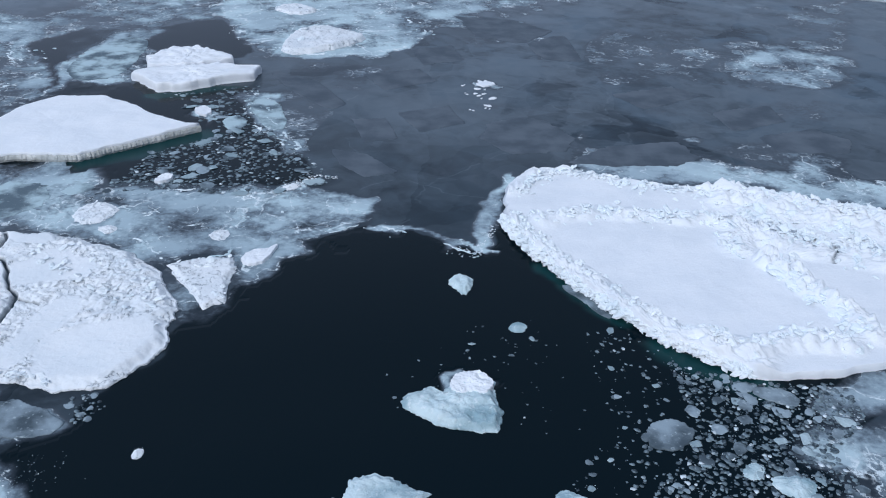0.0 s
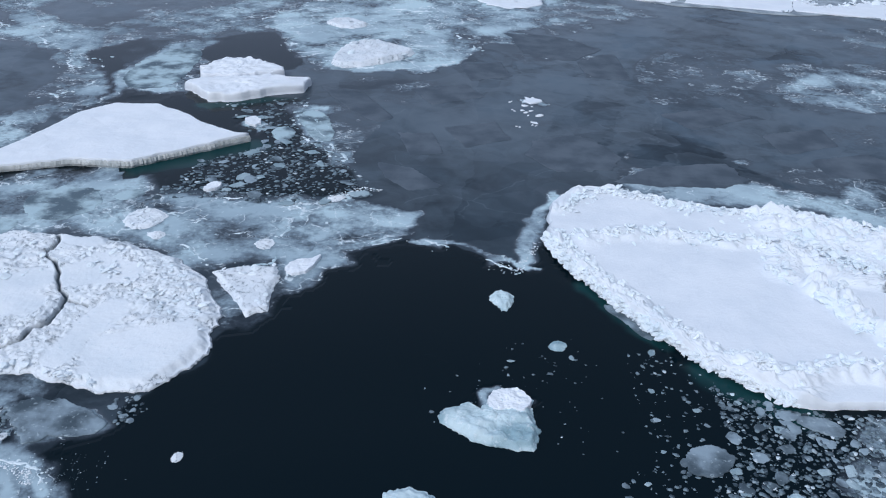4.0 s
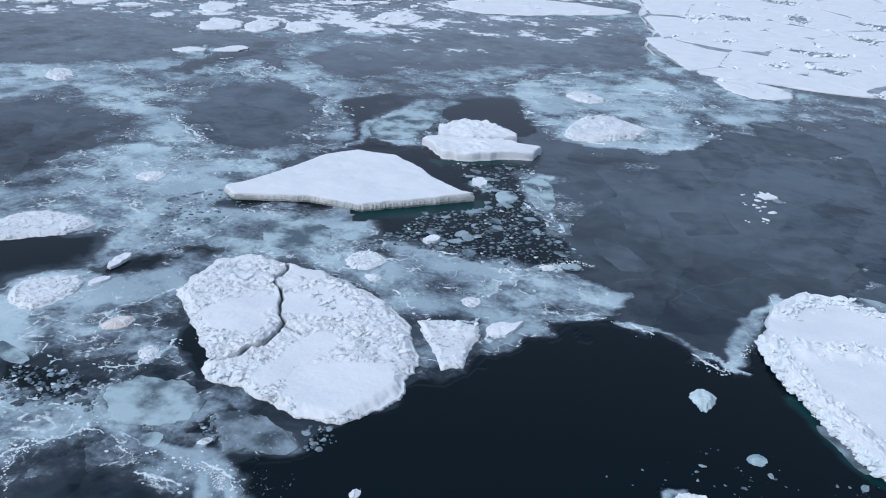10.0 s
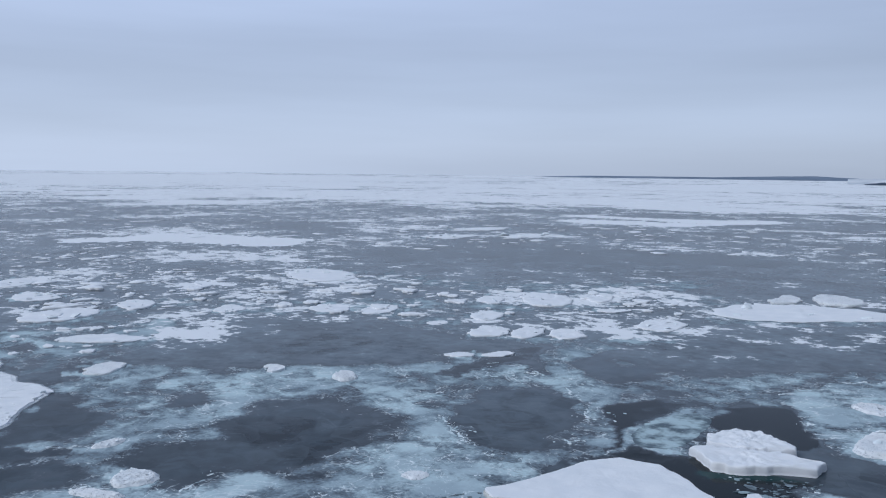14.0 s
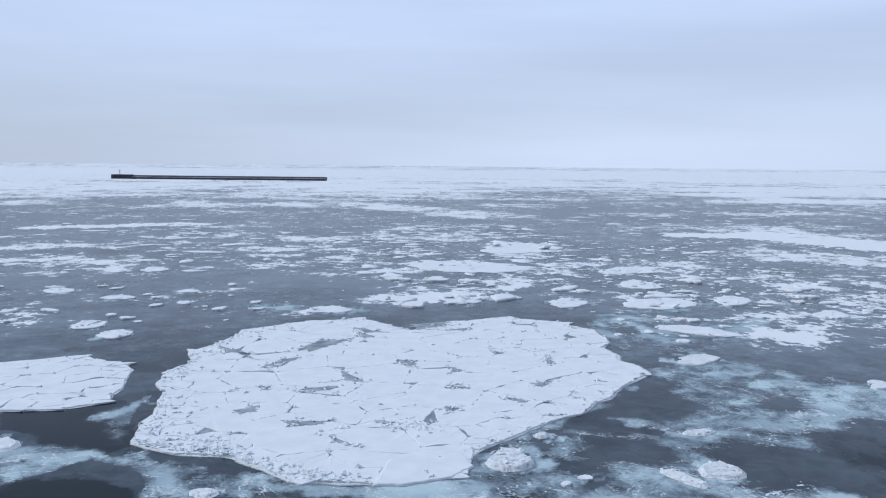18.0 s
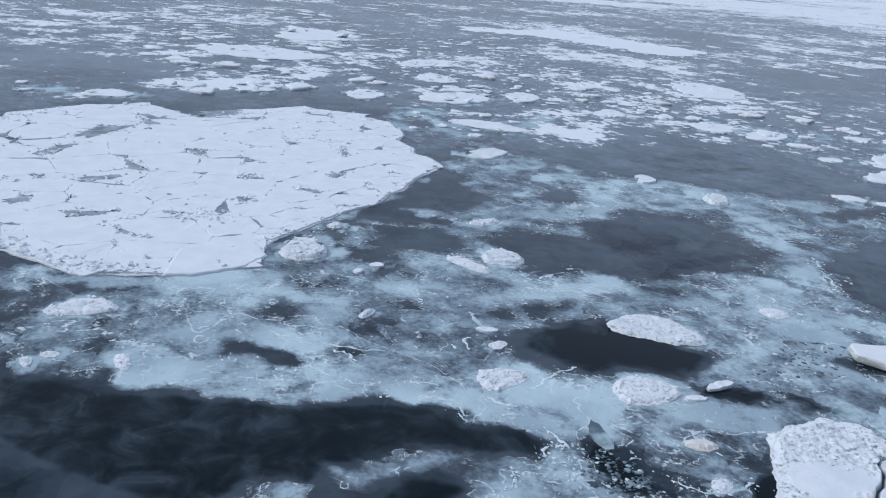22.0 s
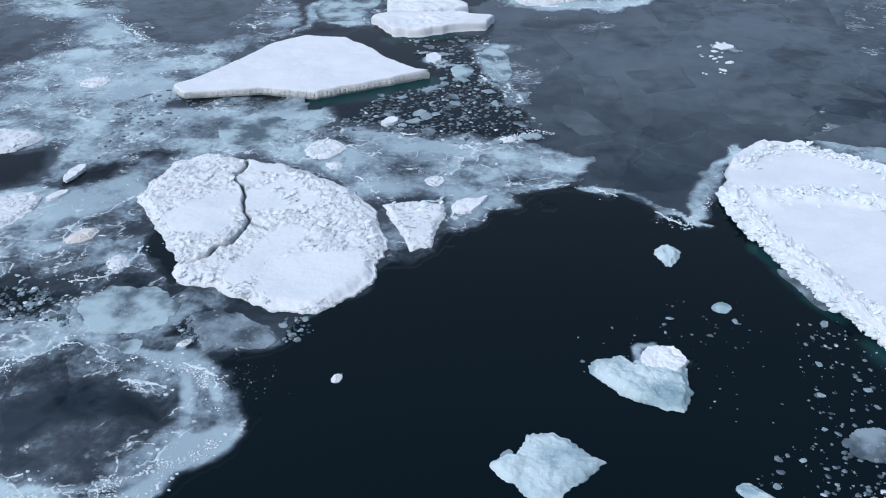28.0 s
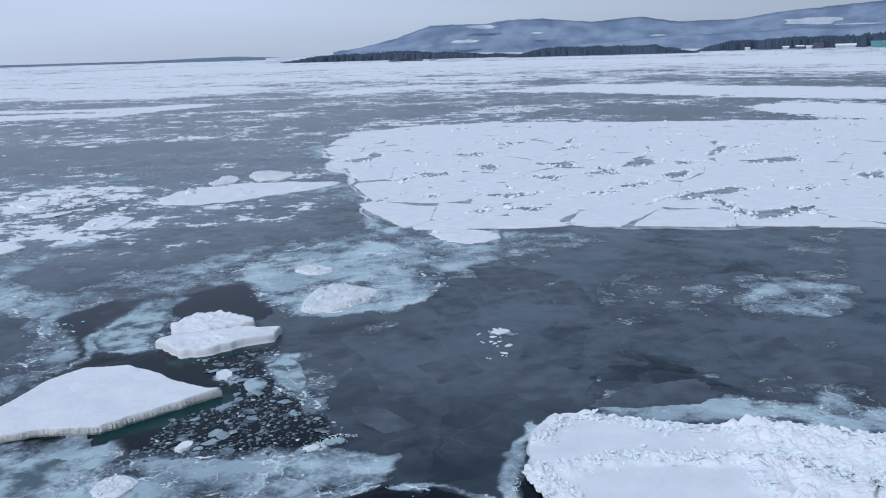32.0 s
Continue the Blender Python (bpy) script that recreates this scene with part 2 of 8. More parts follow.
        grey_c = k.mix(k.math("MULTIPLY", raft, k.step(thick_sheen, 0.0, 0.55, 0.30, 1.0)), grey_c, (0.125, 0.155, 0.185))
    c = k.mix(g, water, grey_c)
    # slush and frazil, cloudy and see-through where it is thin
    lively = k.step(slush, -0.02, 0.42, 0.10, 1.1)
    n_cloud = k.noise(0.26, 4, 0.5, warp=0.35)
    s = k.math("ADD", slush, k.math("MULTIPLY", k.math("SUBTRACT", n_cloud, 0.5), k.math("MULTIPLY", lively, 1.0)))
    s = k.math("ADD", s, k.math("MULTIPLY", k.math("SUBTRACT", k.noise(0.10, 5, 0.55, warp=0.8), 0.5), k.math("MULTIPLY", lively, 0.95)))
    s = k.math("ADD", s, k.math("MULTIPLY", k.math("SUBTRACT", n_fine, 0.5), k.math("MULTIPLY", lively, 0.50)))
    s = k.math("ADD", s, k.math("MULTIPLY", k.math("SUBTRACT", k.noise(0.75, 6, 0.6, warp=1.2), 0.5), k.math("MULTIPLY", lively, 0.45)))
    s = k.math("ADD", s, k.math("MULTIPLY", cell, k.step(slush, 0.0, 0.4, 0.10, 0.20)))
    s0, s1, s2 = k.step(s, 0.05, 0.40), k.step(s, 0.28, 0.66), k.step(s, 0.50, 0.90)
    c = k.mix(s0, c, k.mix(mottle, (0.040, 0.052, 0.067), (0.078, 0.094, 0.114)))
    c = k.mix(s1, c, (0.20, 0.255, 0.30))
    c = k.mix(s2, c, k.mix(k.step(k.noise(0.09, 5, 0.6), 0.4, 0.62), (0.38, 0.475, 0.53), (0.55, 0.68, 0.72)))
    # wandering white crusts where slush is pressed together
    seam = None
    for size, wide in ((0.05, 0.0040), (0.085, 0.0062), (0.16, 0.010), (0.27, 0.013)):
        f = k.math("ABSOLUTE", k.math("SUBTRACT", k.noise(size, 4, 0.5, k.bent(0.9, 0.5), 0.6), 0.5))
        f = k.math("MULTIPLY", k.step(f, wide * 0.3, wide, 1, 0), k.step(k.noise(size * 1.1, 3), 0.50, 0.58))
        seam = f if seam is None else k.math("MAXIMUM", seam, f)
    edge = k.step(k.math("ABSOLUTE", k.math("SUBTRACT", s, 0.44)), 0.010, 0.035, 1, 0)
    edge = k.math("MULTIPLY", edge, k.step(k.noise(0.31, 4), 0.53, 0.62))
    seam = k.math("MAXIMUM", seam, edge)
    seam = k.math("MULTIPLY", k.math("MULTIPLY", seam, k.step(k.math("ADD", k.math("MULTIPLY", n_fine, 0.6), k.math("MULTIPLY", n_tiny, 0.4)), 0.42, 0.53)), k.step(s, 0.24, 0.48))
    fleck = k.math("MULTIPLY", k.step(k.noise(1.7, 9, 0.74), 0.585, 0.65), k.step(s, 0.36, 0.80))
    crumb = k.math("MULTIPLY", k.step(n_tiny, 0.68, 0.72), k.step(s, 0.25, 0.5))
    white = k.math("MAXIMUM", k.math("MULTIPLY", seam, 0.95), k.math("MAXIMUM", k.math("MULTIPLY", fleck, 0.75), k.math("MULTIPLY", crumb, 0.35)))
    c = k.mix(white, c, (0.74, 0.81, 0.84))
    # hairline leads in the young ice
    hair = k.math("MULTIPLY", k.step(k.cracks(0.045, k.bent(0.12, 6.0)), 0.0, 0.006, 1, 0), k.step(n_mid, 0.45, 0.55))
    c = k.mix(k.math("MULTIPLY", k.math("MULTIPLY", hair, g), 0.10), c, (0.30, 0.36, 0.40))
    # pack ice far out
    pack = k.math("ADD", k.math("MULTIPLY", k.noise(0.018, 10, 0.66, warp=0.4), 0.46), k.math("ADD", k.math("MULTIPLY", k.noise(0.11, 7, 0.62), 0.34), k.math("MULTIPLY", k.noise(0.5, 5, 0.6), 0.20)))
    pk = k.math("ADD", pack, k.math("MULTIPLY", far, 0.5))
    half = k.step(pk, 0.54, 0.66)
    c = k.mix(k.math("MULTIPLY", half, k.step(far, 0.02, 0.12, 0, 0.35)), c, (0.24, 0.31, 0.36))
    pk = k.step(pk, 0.645, 0.675)
    c = k.mix(pk, c, (0.86, 0.885, 0.915))
    icy = k.math("MAXIMUM", k.math("MAXIMUM", s1, pk), k.math("MULTIPLY", g, 0.3))
    rough = k.step(icy, 0.0, 1.0, 0.10, 0.7)
    k.bump(k.math("ADD", k.math("MULTIPLY", k.math("ADD", s, k.math("MULTIPLY", white, 0.8)), 0.6), k.math("MULTIPLY", k.noise(5.0, 3), 0.03)), 0.06, 0.5)
    return k.done(c, rough, 0.09, 1.33)


SEA = make_sea()


def make_brash():
    k = Mat("brash_fragments")
    tone = k.n.new("ShaderNodeNewGeometry").outputs["Random Per Island"]
    c = k.mix(k.step(tone, 0.0, 0.75), (0.035, 0.055, 0.072), (0.19, 0.25, 0.285))
    c = k.mix(k.step(tone, 0.90, 0.99), c, (0.75, 0.82, 0.86))
    c = k.mix(k.step(k.noise(6.0, 6), 0.5, 0.7, 0, 0.4), c, (0.45, 0.54, 0.59))
    k.bump(k.noise(9.0, 5), 0.03, 0.6)
    return k.done(c, 0.4, 0.4)


BRASH = make_brash()


# ---- helpers for meshes ----
def lattice(seed):
    return np.random.RandomState(seed).rand(256, 256)


def vnoise(x, y, seed):
    tab = lattice(seed)
    xi, yi = np.floor(x).astype(int), np.floor(y).astype(int)
    u, v = x - xi, y - yi
    u, v = u * u * (3 - 2 * u), v * v * (3 - 2 * v)
    a, b = tab[xi % 256, yi % 256], tab[(xi + 1) % 256, yi % 256]
    c, d = tab[xi % 256, (yi + 1) % 256], tab[(xi + 1) % 256, (yi + 1) % 256]
    return (a * (1 - u) + b * u) * (1 - v) + (c * (1 - u) + d * u) * v


def fbm(x, y, seed, octaves=4, gain=0.5):
    """Layered noise round zero, about -0.5 to 0.5."""
    total, amp, norm = 0.0, 1.0, 0.0
    for k in range(octaves):
        total = total + amp * (vnoise(x * 2 ** k + 17.3 * k, y * 2 ** k + 9.1 * k, seed + k) - 0.5)
        norm += amp
        amp *= gain
    return total / norm


def billow(x, y, seed, octaves=4, gain=0.5):
    """Rounded lumps with creases between, 0 to about 1."""
    total, amp, norm = 0.0, 1.0, 0.0
    for k in range(octaves):
        total = total + amp * np.abs(vnoise(x * 2 ** k + 13.7 * k, y * 2 ** k + 5.9 * k, seed + k) - 0.5) * 2
        norm += amp
        amp *= gain
    return total / norm


def seg_distance(x, y, line, closed=False):
    d = np.full(np.shape(x), 1e9)
    pts = list(line) + ([line[0]] if closed else [])
    for (ax, ay), (bx, by) in zip(pts, pts[1:]):
        vx, vy = bx - ax, by - ay
        t = np.clip(((x - ax) * vx + (y - ay) * vy) / max(vx * vx + vy * vy, 1e-9), 0, 1)
        d = np.minimum(d, np.hypot(x - ax - t * vx, y - ay - t * vy))
    return d


def inside(x, y, poly):
    res = np.zeros(np.shape(x), bool)
    for (ax, ay), (bx, by) in zip(poly, list(poly[1:]) + [poly[0]]):
        if ay == by:
            continue
        res ^= ((ay > y) != (by > y)) & (x < (bx - ax) * (y - ay) / (by - ay) + ax)
    return res


def smooth(v, lo, hi):
    t = np.clip((v - lo) / (hi - lo), 0, 1)
    return t * t * (3 - 2 * t)


def grid_mesh(name, co, faces, material, soft=True):
    me = bpy.data.meshes.new(name)
    co, faces = np.asarray(co, dtype=np.float32), np.asarray(faces, dtype=np.int32)
    me.vertices.add(len(co))
    me.vertices.foreach_set("co", co.ravel())
    k = faces.shape[1]
    me.loops.add(faces.size)
    me.loops.foreach_set("vertex_index", faces.ravel())
    me.polygons.add(len(faces))
    me.polygons.foreach_set("loop_start", np.arange(0, faces.size, k, dtype=np.int32))
    me.polygons.foreach_set("loop_total", np.full(len(faces), k, dtype=np.int32))
    me.polygons.foreach_set("use_smooth", np.full(len(faces), soft))
    me.update(calc_edges=True)
    me.materials.append(material)
    return me


def part(name, mesh, parent, label="", m=None):
    ob = new(name, mesh)
    ob.parent = parent
    if m is not None:
        ob.matrix_basis = m
    return tagged(ob, label)


# ---- floes one by one ----
W, R, B, G, S = SNOW, RUBBLE, BLUE_ICE, GREY_ICE, SLUSH_ICE
CREAM = "flat pale plate of frozen slush"
WHITE, ROUGHW = "low snow-covered floe in young grey ice", "rough white floe of frozen rubble in slush"
BLUE, PLATE = "wet pale blue ice piece afloat in open water", "thin translucent grey ice plate"
FLOES = []


def plan_floe(outline, height, material, label, roughness):
    FLOES.append((outline, height, material, label, roughness))


plan_floe([(-33.6, 87.4), (-29.9, 83.9), (-27.1, 84.8), (-24.2, 87.5), (-21.4, 88.6), (-20.7, 92.4)] + [(-21.3, 91.3), (-23.5, 91.3), (-25.6, 91.8), (-29.2, 90.8), (-32.4, 89.1)], 0.95, W, "lumpy white floe beside a second slab", 0.22)
plan_floe([(-32.8, 90.1), (-34.0, 93.8)] + [(-33.3, 94.1), (-32.0, 97.2), (-29.4, 97.5), (-25.7, 95.5), (-24.0, 93.5)] + [(-24.7, 93.3), (-29.1, 90.8)], 1.0, W, "lumpy white slab pressed against another floe", 0.25)
plan_floe([(-20.1, 99.3), (-20.5, 104.5)] + [(-20.0, 108.1), (-17.6, 111.3), (-12.8, 109.3)] + [(-10.5, 106.9), (-13.1, 102.5), (-16.7, 99.3)], 0.6, R, ROUGHW, 0.22)
plan_floe([(-18.7, 49.6), (-16.9, 50.8), (-14.5, 51.0), (-14.0, 49.1), (-14.1, 47.3), (-13.8, 45.7), (-14.9, 44.3), (-15.9, 46.1), (-17.0, 47.4)], 0.28, R, "wedge of snow-covered ice at the lead's edge", 0.07)
plan_floe([(-13.9, 50.3), (-13.7, 51.8), (-12.2, 52.3), (-11.7, 53.3), (-12.1, 50.7), (-13.1, 49.9)], 0.25, W, "small snow-covered wedge at the lead's edge", 0.08)
plan_floe([(-17.1, 53.8), (-16.7, 55.1), (-15.5, 54.8), (-15.8, 53.2)], 0.12, R, ROUGHW, 0.1)
plan_floe([(-2.1, 36.3), (-1.5, 37.1), (-0.8, 37.6), (-0.1, 37.1), (0.5, 37.8), (0.8, 38.6), (1.9, 39.1), (3.0, 38.3), (3.0, 37.2), (3.3, 35.6), (3.0, 34.3), (2.2, 34.2), (1.1, 34.2), (0.2, 34.4), (-0.6, 35.0), (-1.4, 35.5)], 0.40, B, BLUE, 0.22)
plan_floe([(0.5, 37.5), (0.8, 38.5), (1.9, 39.0), (2.9, 38.2), (2.8, 37.3), (2.3, 36.8), (1.7, 37.2), (1.0, 36.8)], 0.5, W, "white block riding on a blue ice piece", 0.18)
plan_floe([(-12.8, 23.1), (-12.5, 23.8), (-11.5, 23.5), (-11.3, 22.9), (-11.9, 22.4), (-12.7, 22.6)], 0.2, B, BLUE, 0.12)
plan_floe([(-11.1, 22.2), (-10.8, 23.3), (-10.0, 23.5), (-9.0, 22.7), (-9.4, 22.0), (-10.0, 21.6), (-10.7, 21.6)], 0.12, G, PLATE, 0.05)
plan_floe([(5.5, 29.9), (6.1, 30.4), (6.8, 30.0), (7.5, 29.6), (6.8, 28.9), (6.0, 29.3)], 0.15, B, BLUE, 0.1)
plan_floe([(2.8, 26.8), (3.2, 27.6), (3.5, 27.5), (3.4, 26.8)], 0.25, R, "small white ice block in open water", 0.1)
plan_floe([(0.2, 48.8), (0.8, 50.1), (1.9, 49.7), (1.9, 48.3), (1.3, 47.3), (0.7, 48.2)], 0.22, B, BLUE, 0.14)
plan_floe([(4.0, 43.8), (4.5, 44.6), (5.3, 44.2), (4.9, 43.3), (4.2, 43.4)], 0.2, B, BLUE, 0.12)
plan_floe([(-15.0, 31.3), (-14.9, 32.0), (-14.4, 31.9), (-14.5, 31.2)], 0.2, R, "small white ice block in open water", 0.1)
plan_floe([(-24.9, 34.2), (-24.3, 35.1), (-22.0, 35.2), (-19.8, 34.1), (-18.8, 33.2), (-20.1, 32.6), (-22.1, 32.3), (-22.0, 31.1), (-23.1, 32.3)], 0.06, G, PLATE, 0.03)
plan_floe([(-80.6, 23.7), (-83.4, 26.3), (-83.3, 28.0), (-79.8, 28.7), (-77.5, 27.9), (-76.9, 25.5), (-78.3, 23.6)], 0.55, R, ROUGHW, 0.25)
plan_floe([(-74.1, 43.8), (-75.7, 46.8), (-72.2, 48.1), (-70.3, 46.8), (-70.8, 44.4), (-72.2, 42.9)], 0.4, R, ROUGHW, 0.2)
plan_floe([(-74.6, 39.4), (-74.4, 41.2), (-69.8, 42.9), (-69.0, 41.6), (-71.5, 40.2)], 0.25, R, ROUGHW, 0.12)
plan_floe([(-55.6, 46.2), (-56.2, 49.2), (-55.5, 52.1), (-51.8, 52.9), (-49.0, 52.8), (-49.4, 49.9), (-51.3, 47.7), (-53.6, 45.7)], 0.25, R, "long oval floe of frozen rubble in slush", 0.16)
plan_floe([(-45.7, 39.4), (-46.6, 41.6), (-45.4, 43.0), (-43.8, 44.5), (-42.2, 43.3), (-41.9, 40.3), (-43.1, 38.1)], 0.25, R, ROUGHW, 0.16)
plan_floe([(-49.9, 29.8), (-51.1, 31.2), (-50.3, 33.7), (-48.7, 34.5), (-47.5, 30.8), (-47.9, 29.6)], 0.18, R, ROUGHW, 0.14)
plan_floe([(-54.8, 33.5), (-55.2, 35.4), (-54.1, 35.4), (-53.5, 33.8)], 0.12, R, ROUGHW, 0.08)
plan_floe([(-42.9, 46.1), (-43.3, 48.5), (-42.3, 48.9), (-42.2, 46.2)], 0.25, W, "narrow snow-covered slab in open water", 0.08)
plan_floe([(-42.2, 43.3), (-42.0, 44.7), (-41.2, 45.1), (-41.5, 43.5)], 0.2, W, WHITE, 0.08)
plan_floe([(-63.1, 25.5), (-64.3, 27.0), (-63.6, 27.6), (-62.2, 25.8)], 0.25, R, ROUGHW, 0.14)
plan_floe([(-37.3, 38.7), (-37.4, 40.7), (-35.8, 41.2), (-35.7, 39.5)], 0.25, DIRTY, "small floe stained brown by silt", 0.12)
plan_floe([(-33.0, 37.3), (-33.1, 38.6), (-32.1, 38.8), (-31.5, 37.0)], 0.15, R, ROUGHW, 0.12)
plan_floe([(-38.6, 15.3), (-38.5, 16.2), (-37.9, 17.0), (-37.2, 16.5), (-38.1, 15.2)], 0.2, R, ROUGHW, 0.15)
plan_floe([(-87.7, 31.3), (-88.3, 33.2), (-86.2, 32.9), (-86.1, 31.3)], 0.3, R, ROUGHW, 0.15)
plan_floe([(-73.2, 28.9), (-73.5, 30.0), (-72.6, 29.8), (-72.3, 29.0)], 0.2, W, WHITE, 0.08)
plan_floe([(-74.4, 31.0), (-74.7, 32.3), (-73.5, 32.6), (-73.6, 31.5)], 0.2, W, WHITE, 0.08)
plan_floe([(-57.8, 34.0), (-57.6, 35.6), (-56.6, 36.0), (-56.7, 34.7)], 0.15, W, WHITE, 0.08)
plan_floe([(-21.8, 17.4), (-21.1, 18.5), (-19.7, 18.5), (-18.6, 17.6), (-19.2, 16.8), (-20.5, 16.7)], 0.2, R, ROUGHW, 0.22)
plan_floe([(-27.3, 11.3), (-26.9, 12.0), (-26.3, 12.0), (-26.6, 11.2)], 0.15, R, ROUGHW, 0.1)
plan_floe([(-26.1, 10.3), (-25.6, 11.0), (-25.2, 11.0), (-25.4, 10.4)], 0.15, R, ROUGHW, 0.1)
plan_floe([(-27.4, 8.4), (-27.2, 8.9), (-26.7, 8.8), (-26.9, 8.4)], 0.15, R, ROUGHW, 0.1)
plan_floe([(-17.2, 16.8), (-16.2, 17.5), (-15.3, 17.5), (-15.5, 16.6), (-16.5, 16.1)], 0.2, R, ROUGHW, 0.15)
plan_floe([(-24.5, 13.2), (-24.3, 13.5), (-23.9, 13.1), (-24.0, 12.9)], 0.1, R, ROUGHW, 0.06)
plan_floe([(-24.4, 31.5), (-24.1, 32.3), (-23.6, 32.3), (-23.8, 31.6)], 0.15, R, ROUGHW, 0.1)
plan_floe([(-71.4, 1.4), (-73.3, 4.4), (-72.3, 6.6), (-69.7, 7.4), (-69.3, 5.0), (-69.8, 2.0)], 0.25, R, ROUGHW, 0.2)
plan_floe([(-66.9, -3.5), (-67.7, -2.6), (-66.5, -1.6), (-65.6, -2.7)], 0.2, R, ROUGHW, 0.12)
plan_floe([(-66.6, -6.0), (-67.1, -5.3), (-66.4, -4.4), (-65.9, -5.2)], 0.15, R, ROUGHW, 0.1)
plan_floe([(-63.2, 0.6), (-63.6, 1.6), (-62.8, 2.4), (-62.2, 1.5)], 0.15, R, ROUGHW, 0.1)
plan_floe([(-62.6, -0.6), (-63.2, -0.0), (-62.5, 0.5), (-60.8, -0.1)], 0.15, R, ROUGHW, 0.1)
plan_floe([(-56.3, -4.7), (-56.8, -3.4), (-56.5, -1.9), (-55.8, -2.7), (-55.7, -4.0)], 0.2, W, WHITE, 0.08)
plan_floe([(-61.5, 5.6), (-61.5, 6.8), (-58.9, 6.7), (-58.9, 5.7)], 0.15, R, ROUGHW, 0.15)
plan_floe([(-75.9, -6.6), (-76.2, -5.7), (-73.8, -5.4), (-73.4, -6.4)], 0.25, R, ROUGHW, 0.12)
plan_floe([(-93.5, 128.8), (-95.6, 136.4), (-89.7, 137.5), (-85.8, 130.4), (-89.6, 125.9)], 0.7, W, WHITE, 0.2)
plan_floe([(-86.2, 131.4), (-88.8, 140.1), (-84.7, 142.3), (-81.1, 134.8), (-82.0, 129.4)], 0.7, W, WHITE, 0.2)
plan_floe([(-81.6, 138.4), (-82.6, 144.8), (-74.5, 141.0), (-74.7, 135.2), (-78.4, 134.4)], 0.7, W, WHITE, 0.2)
plan_floe([(-104.4, 142.8), (-105.7, 152.9), (-98.6, 150.0), (-97.2, 140.6)], 0.5, W, WHITE, 0.2)
plan_floe([(-116.6, 163.0), (-118.4, 171.4), (-110.7, 169.2), (-110.2, 159.6)], 0.5, W, WHITE, 0.2)
plan_floe([(-109.0, 172.2), (-111.0, 183.2), (-101.0, 182.9), (-94.3, 168.1), (-100.3, 163.0)], 0.8, W, WHITE, 0.3)
plan_floe([(-98.1, 183.3), (-96.4, 192.2), (-90.6, 183.0), (-92.8, 177.7)], 0.6, W, WHITE, 0.2)
plan_floe([(-73.0, 157.3), (-72.6, 166.4), (-65.1, 166.3), (-64.1, 155.4), (-69.1, 152.8)], 0.7, W, WHITE, 0.25)
plan_floe([(-66.6, 179.2), (-68.3, 201.4), (-50.7, 208.5), (-29.8, 208.3), (-34.9, 195.2), (-55.2, 178.2)], 0.5, W, "long snow-covered floe with raised slabs", 0.25)
plan_floe([(-62.8, 202.1), (-62.0, 223.9), (-54.2, 211.1)], 1.3, R, "raised slab of pressed ice on a floe", 0.4)
plan_floe([(-54.2, 212.3), (-56.3, 230.8), (-42.7, 221.8), (-44.7, 211.8)], 1.4, R, "raised slab of pressed ice on a floe", 0.4)
plan_floe([(-89.2, 168.0), (-80.7, 175.3), (-82.4, 167.1)], 0.4, W, WHITE, 0.15)
plan_floe([(-136.7, 127.9), (-137.4, 135.9), (-127.9, 134.3), (-127.9, 126.4)], 0.5, W, WHITE, 0.2)
plan_floe([(-125.2, 131.7), (-129.2, 143.0), (-122.1, 144.2), (-118.6, 132.9)], 0.5, W, WHITE, 0.2)
plan_floe([(-88.0, 86.8), (-89.0, 91.3), (-84.2, 90.0), (-84.0, 86.1)], 0.45, R, ROUGHW, 0.2)
plan_floe([(-100.6, 85.0), (-100.9, 87.6), (-97.7, 87.4), (-98.1, 85.1)], 0.3, R, ROUGHW, 0.15)
plan_floe([(-53.9, 62.7), (-53.6, 65.1), (-51.2, 65.1), (-51.3, 62.5)], 0.22, R, ROUGHW, 0.14)
plan_floe([(-185.8, 166.4), (-195.1, 182.3), (-174.2, 184.0), (-160.9, 167.6), (-171.1, 159.7)], 0.4, W, WHITE, 0.15)
plan_floe([(-231.7, 183.7), (-227.1, 195.6), (-218.7, 181.6)], 0.4, W, WHITE, 0.15)
plan_floe([(-251.6, 302.8), (-251, 326), (-231, 336), (-234.0, 304.6)], 0.4, W, WHITE, 0.15)
plan_floe([(-231, 336), (-225, 356), (-207, 369), (-211.5, 334.4)], 0.4, W, WHITE, 0.15)
plan_floe([(-275, 358), (-267, 387), (-251, 385), (-252, 356)], 0.4, W, WHITE, 0.15)
plan_floe([(-85.4, 109.6), (-83.8, 114.4), (-80.4, 113.2), (-81.5, 109.7)], 0.3, W, WHITE, 0.12)
plan_floe([(-80.6, 113.2), (-79.0, 119.1), (-75.9, 118.7), (-76.8, 114.2)], 0.3, W, WHITE, 0.12)
plan_floe([(-106.3, 131.3), (-105.2, 136.3), (-101.8, 134.5), (-102.8, 130.4)], 0.3, W, WHITE, 0.12)
plan_floe([(-71.2, 142.1), (-69.4, 145.7), (-66.5, 144.6), (-67.9, 141.3)], 0.3, W, WHITE, 0.12)
plan_floe([(-23.8, 62.5), (-23.1, 64.1), (-22.2, 63.7), (-22.8, 62.3)], 0.25, W, "small white floe among brash ice", 0.12)
plan_floe([(-13.7, 62.5), (-12.6, 63.3), (-11.7, 63.2), (-12.5, 61.9)], 0.2, R, "small white floe among brash ice", 0.12)
plan_floe([(-7.1, 145.2), (-2.3, 148.6), (6.9, 142.4), (3.4, 135.3), (-1.2, 135.7)], 0.5, W, WHITE, 0.2)
plan_floe([(-25.8, 120.2), (-22.3, 124.0), (-18.4, 120.2), (-21.1, 116.6)], 0.3, R, ROUGHW, 0.2)
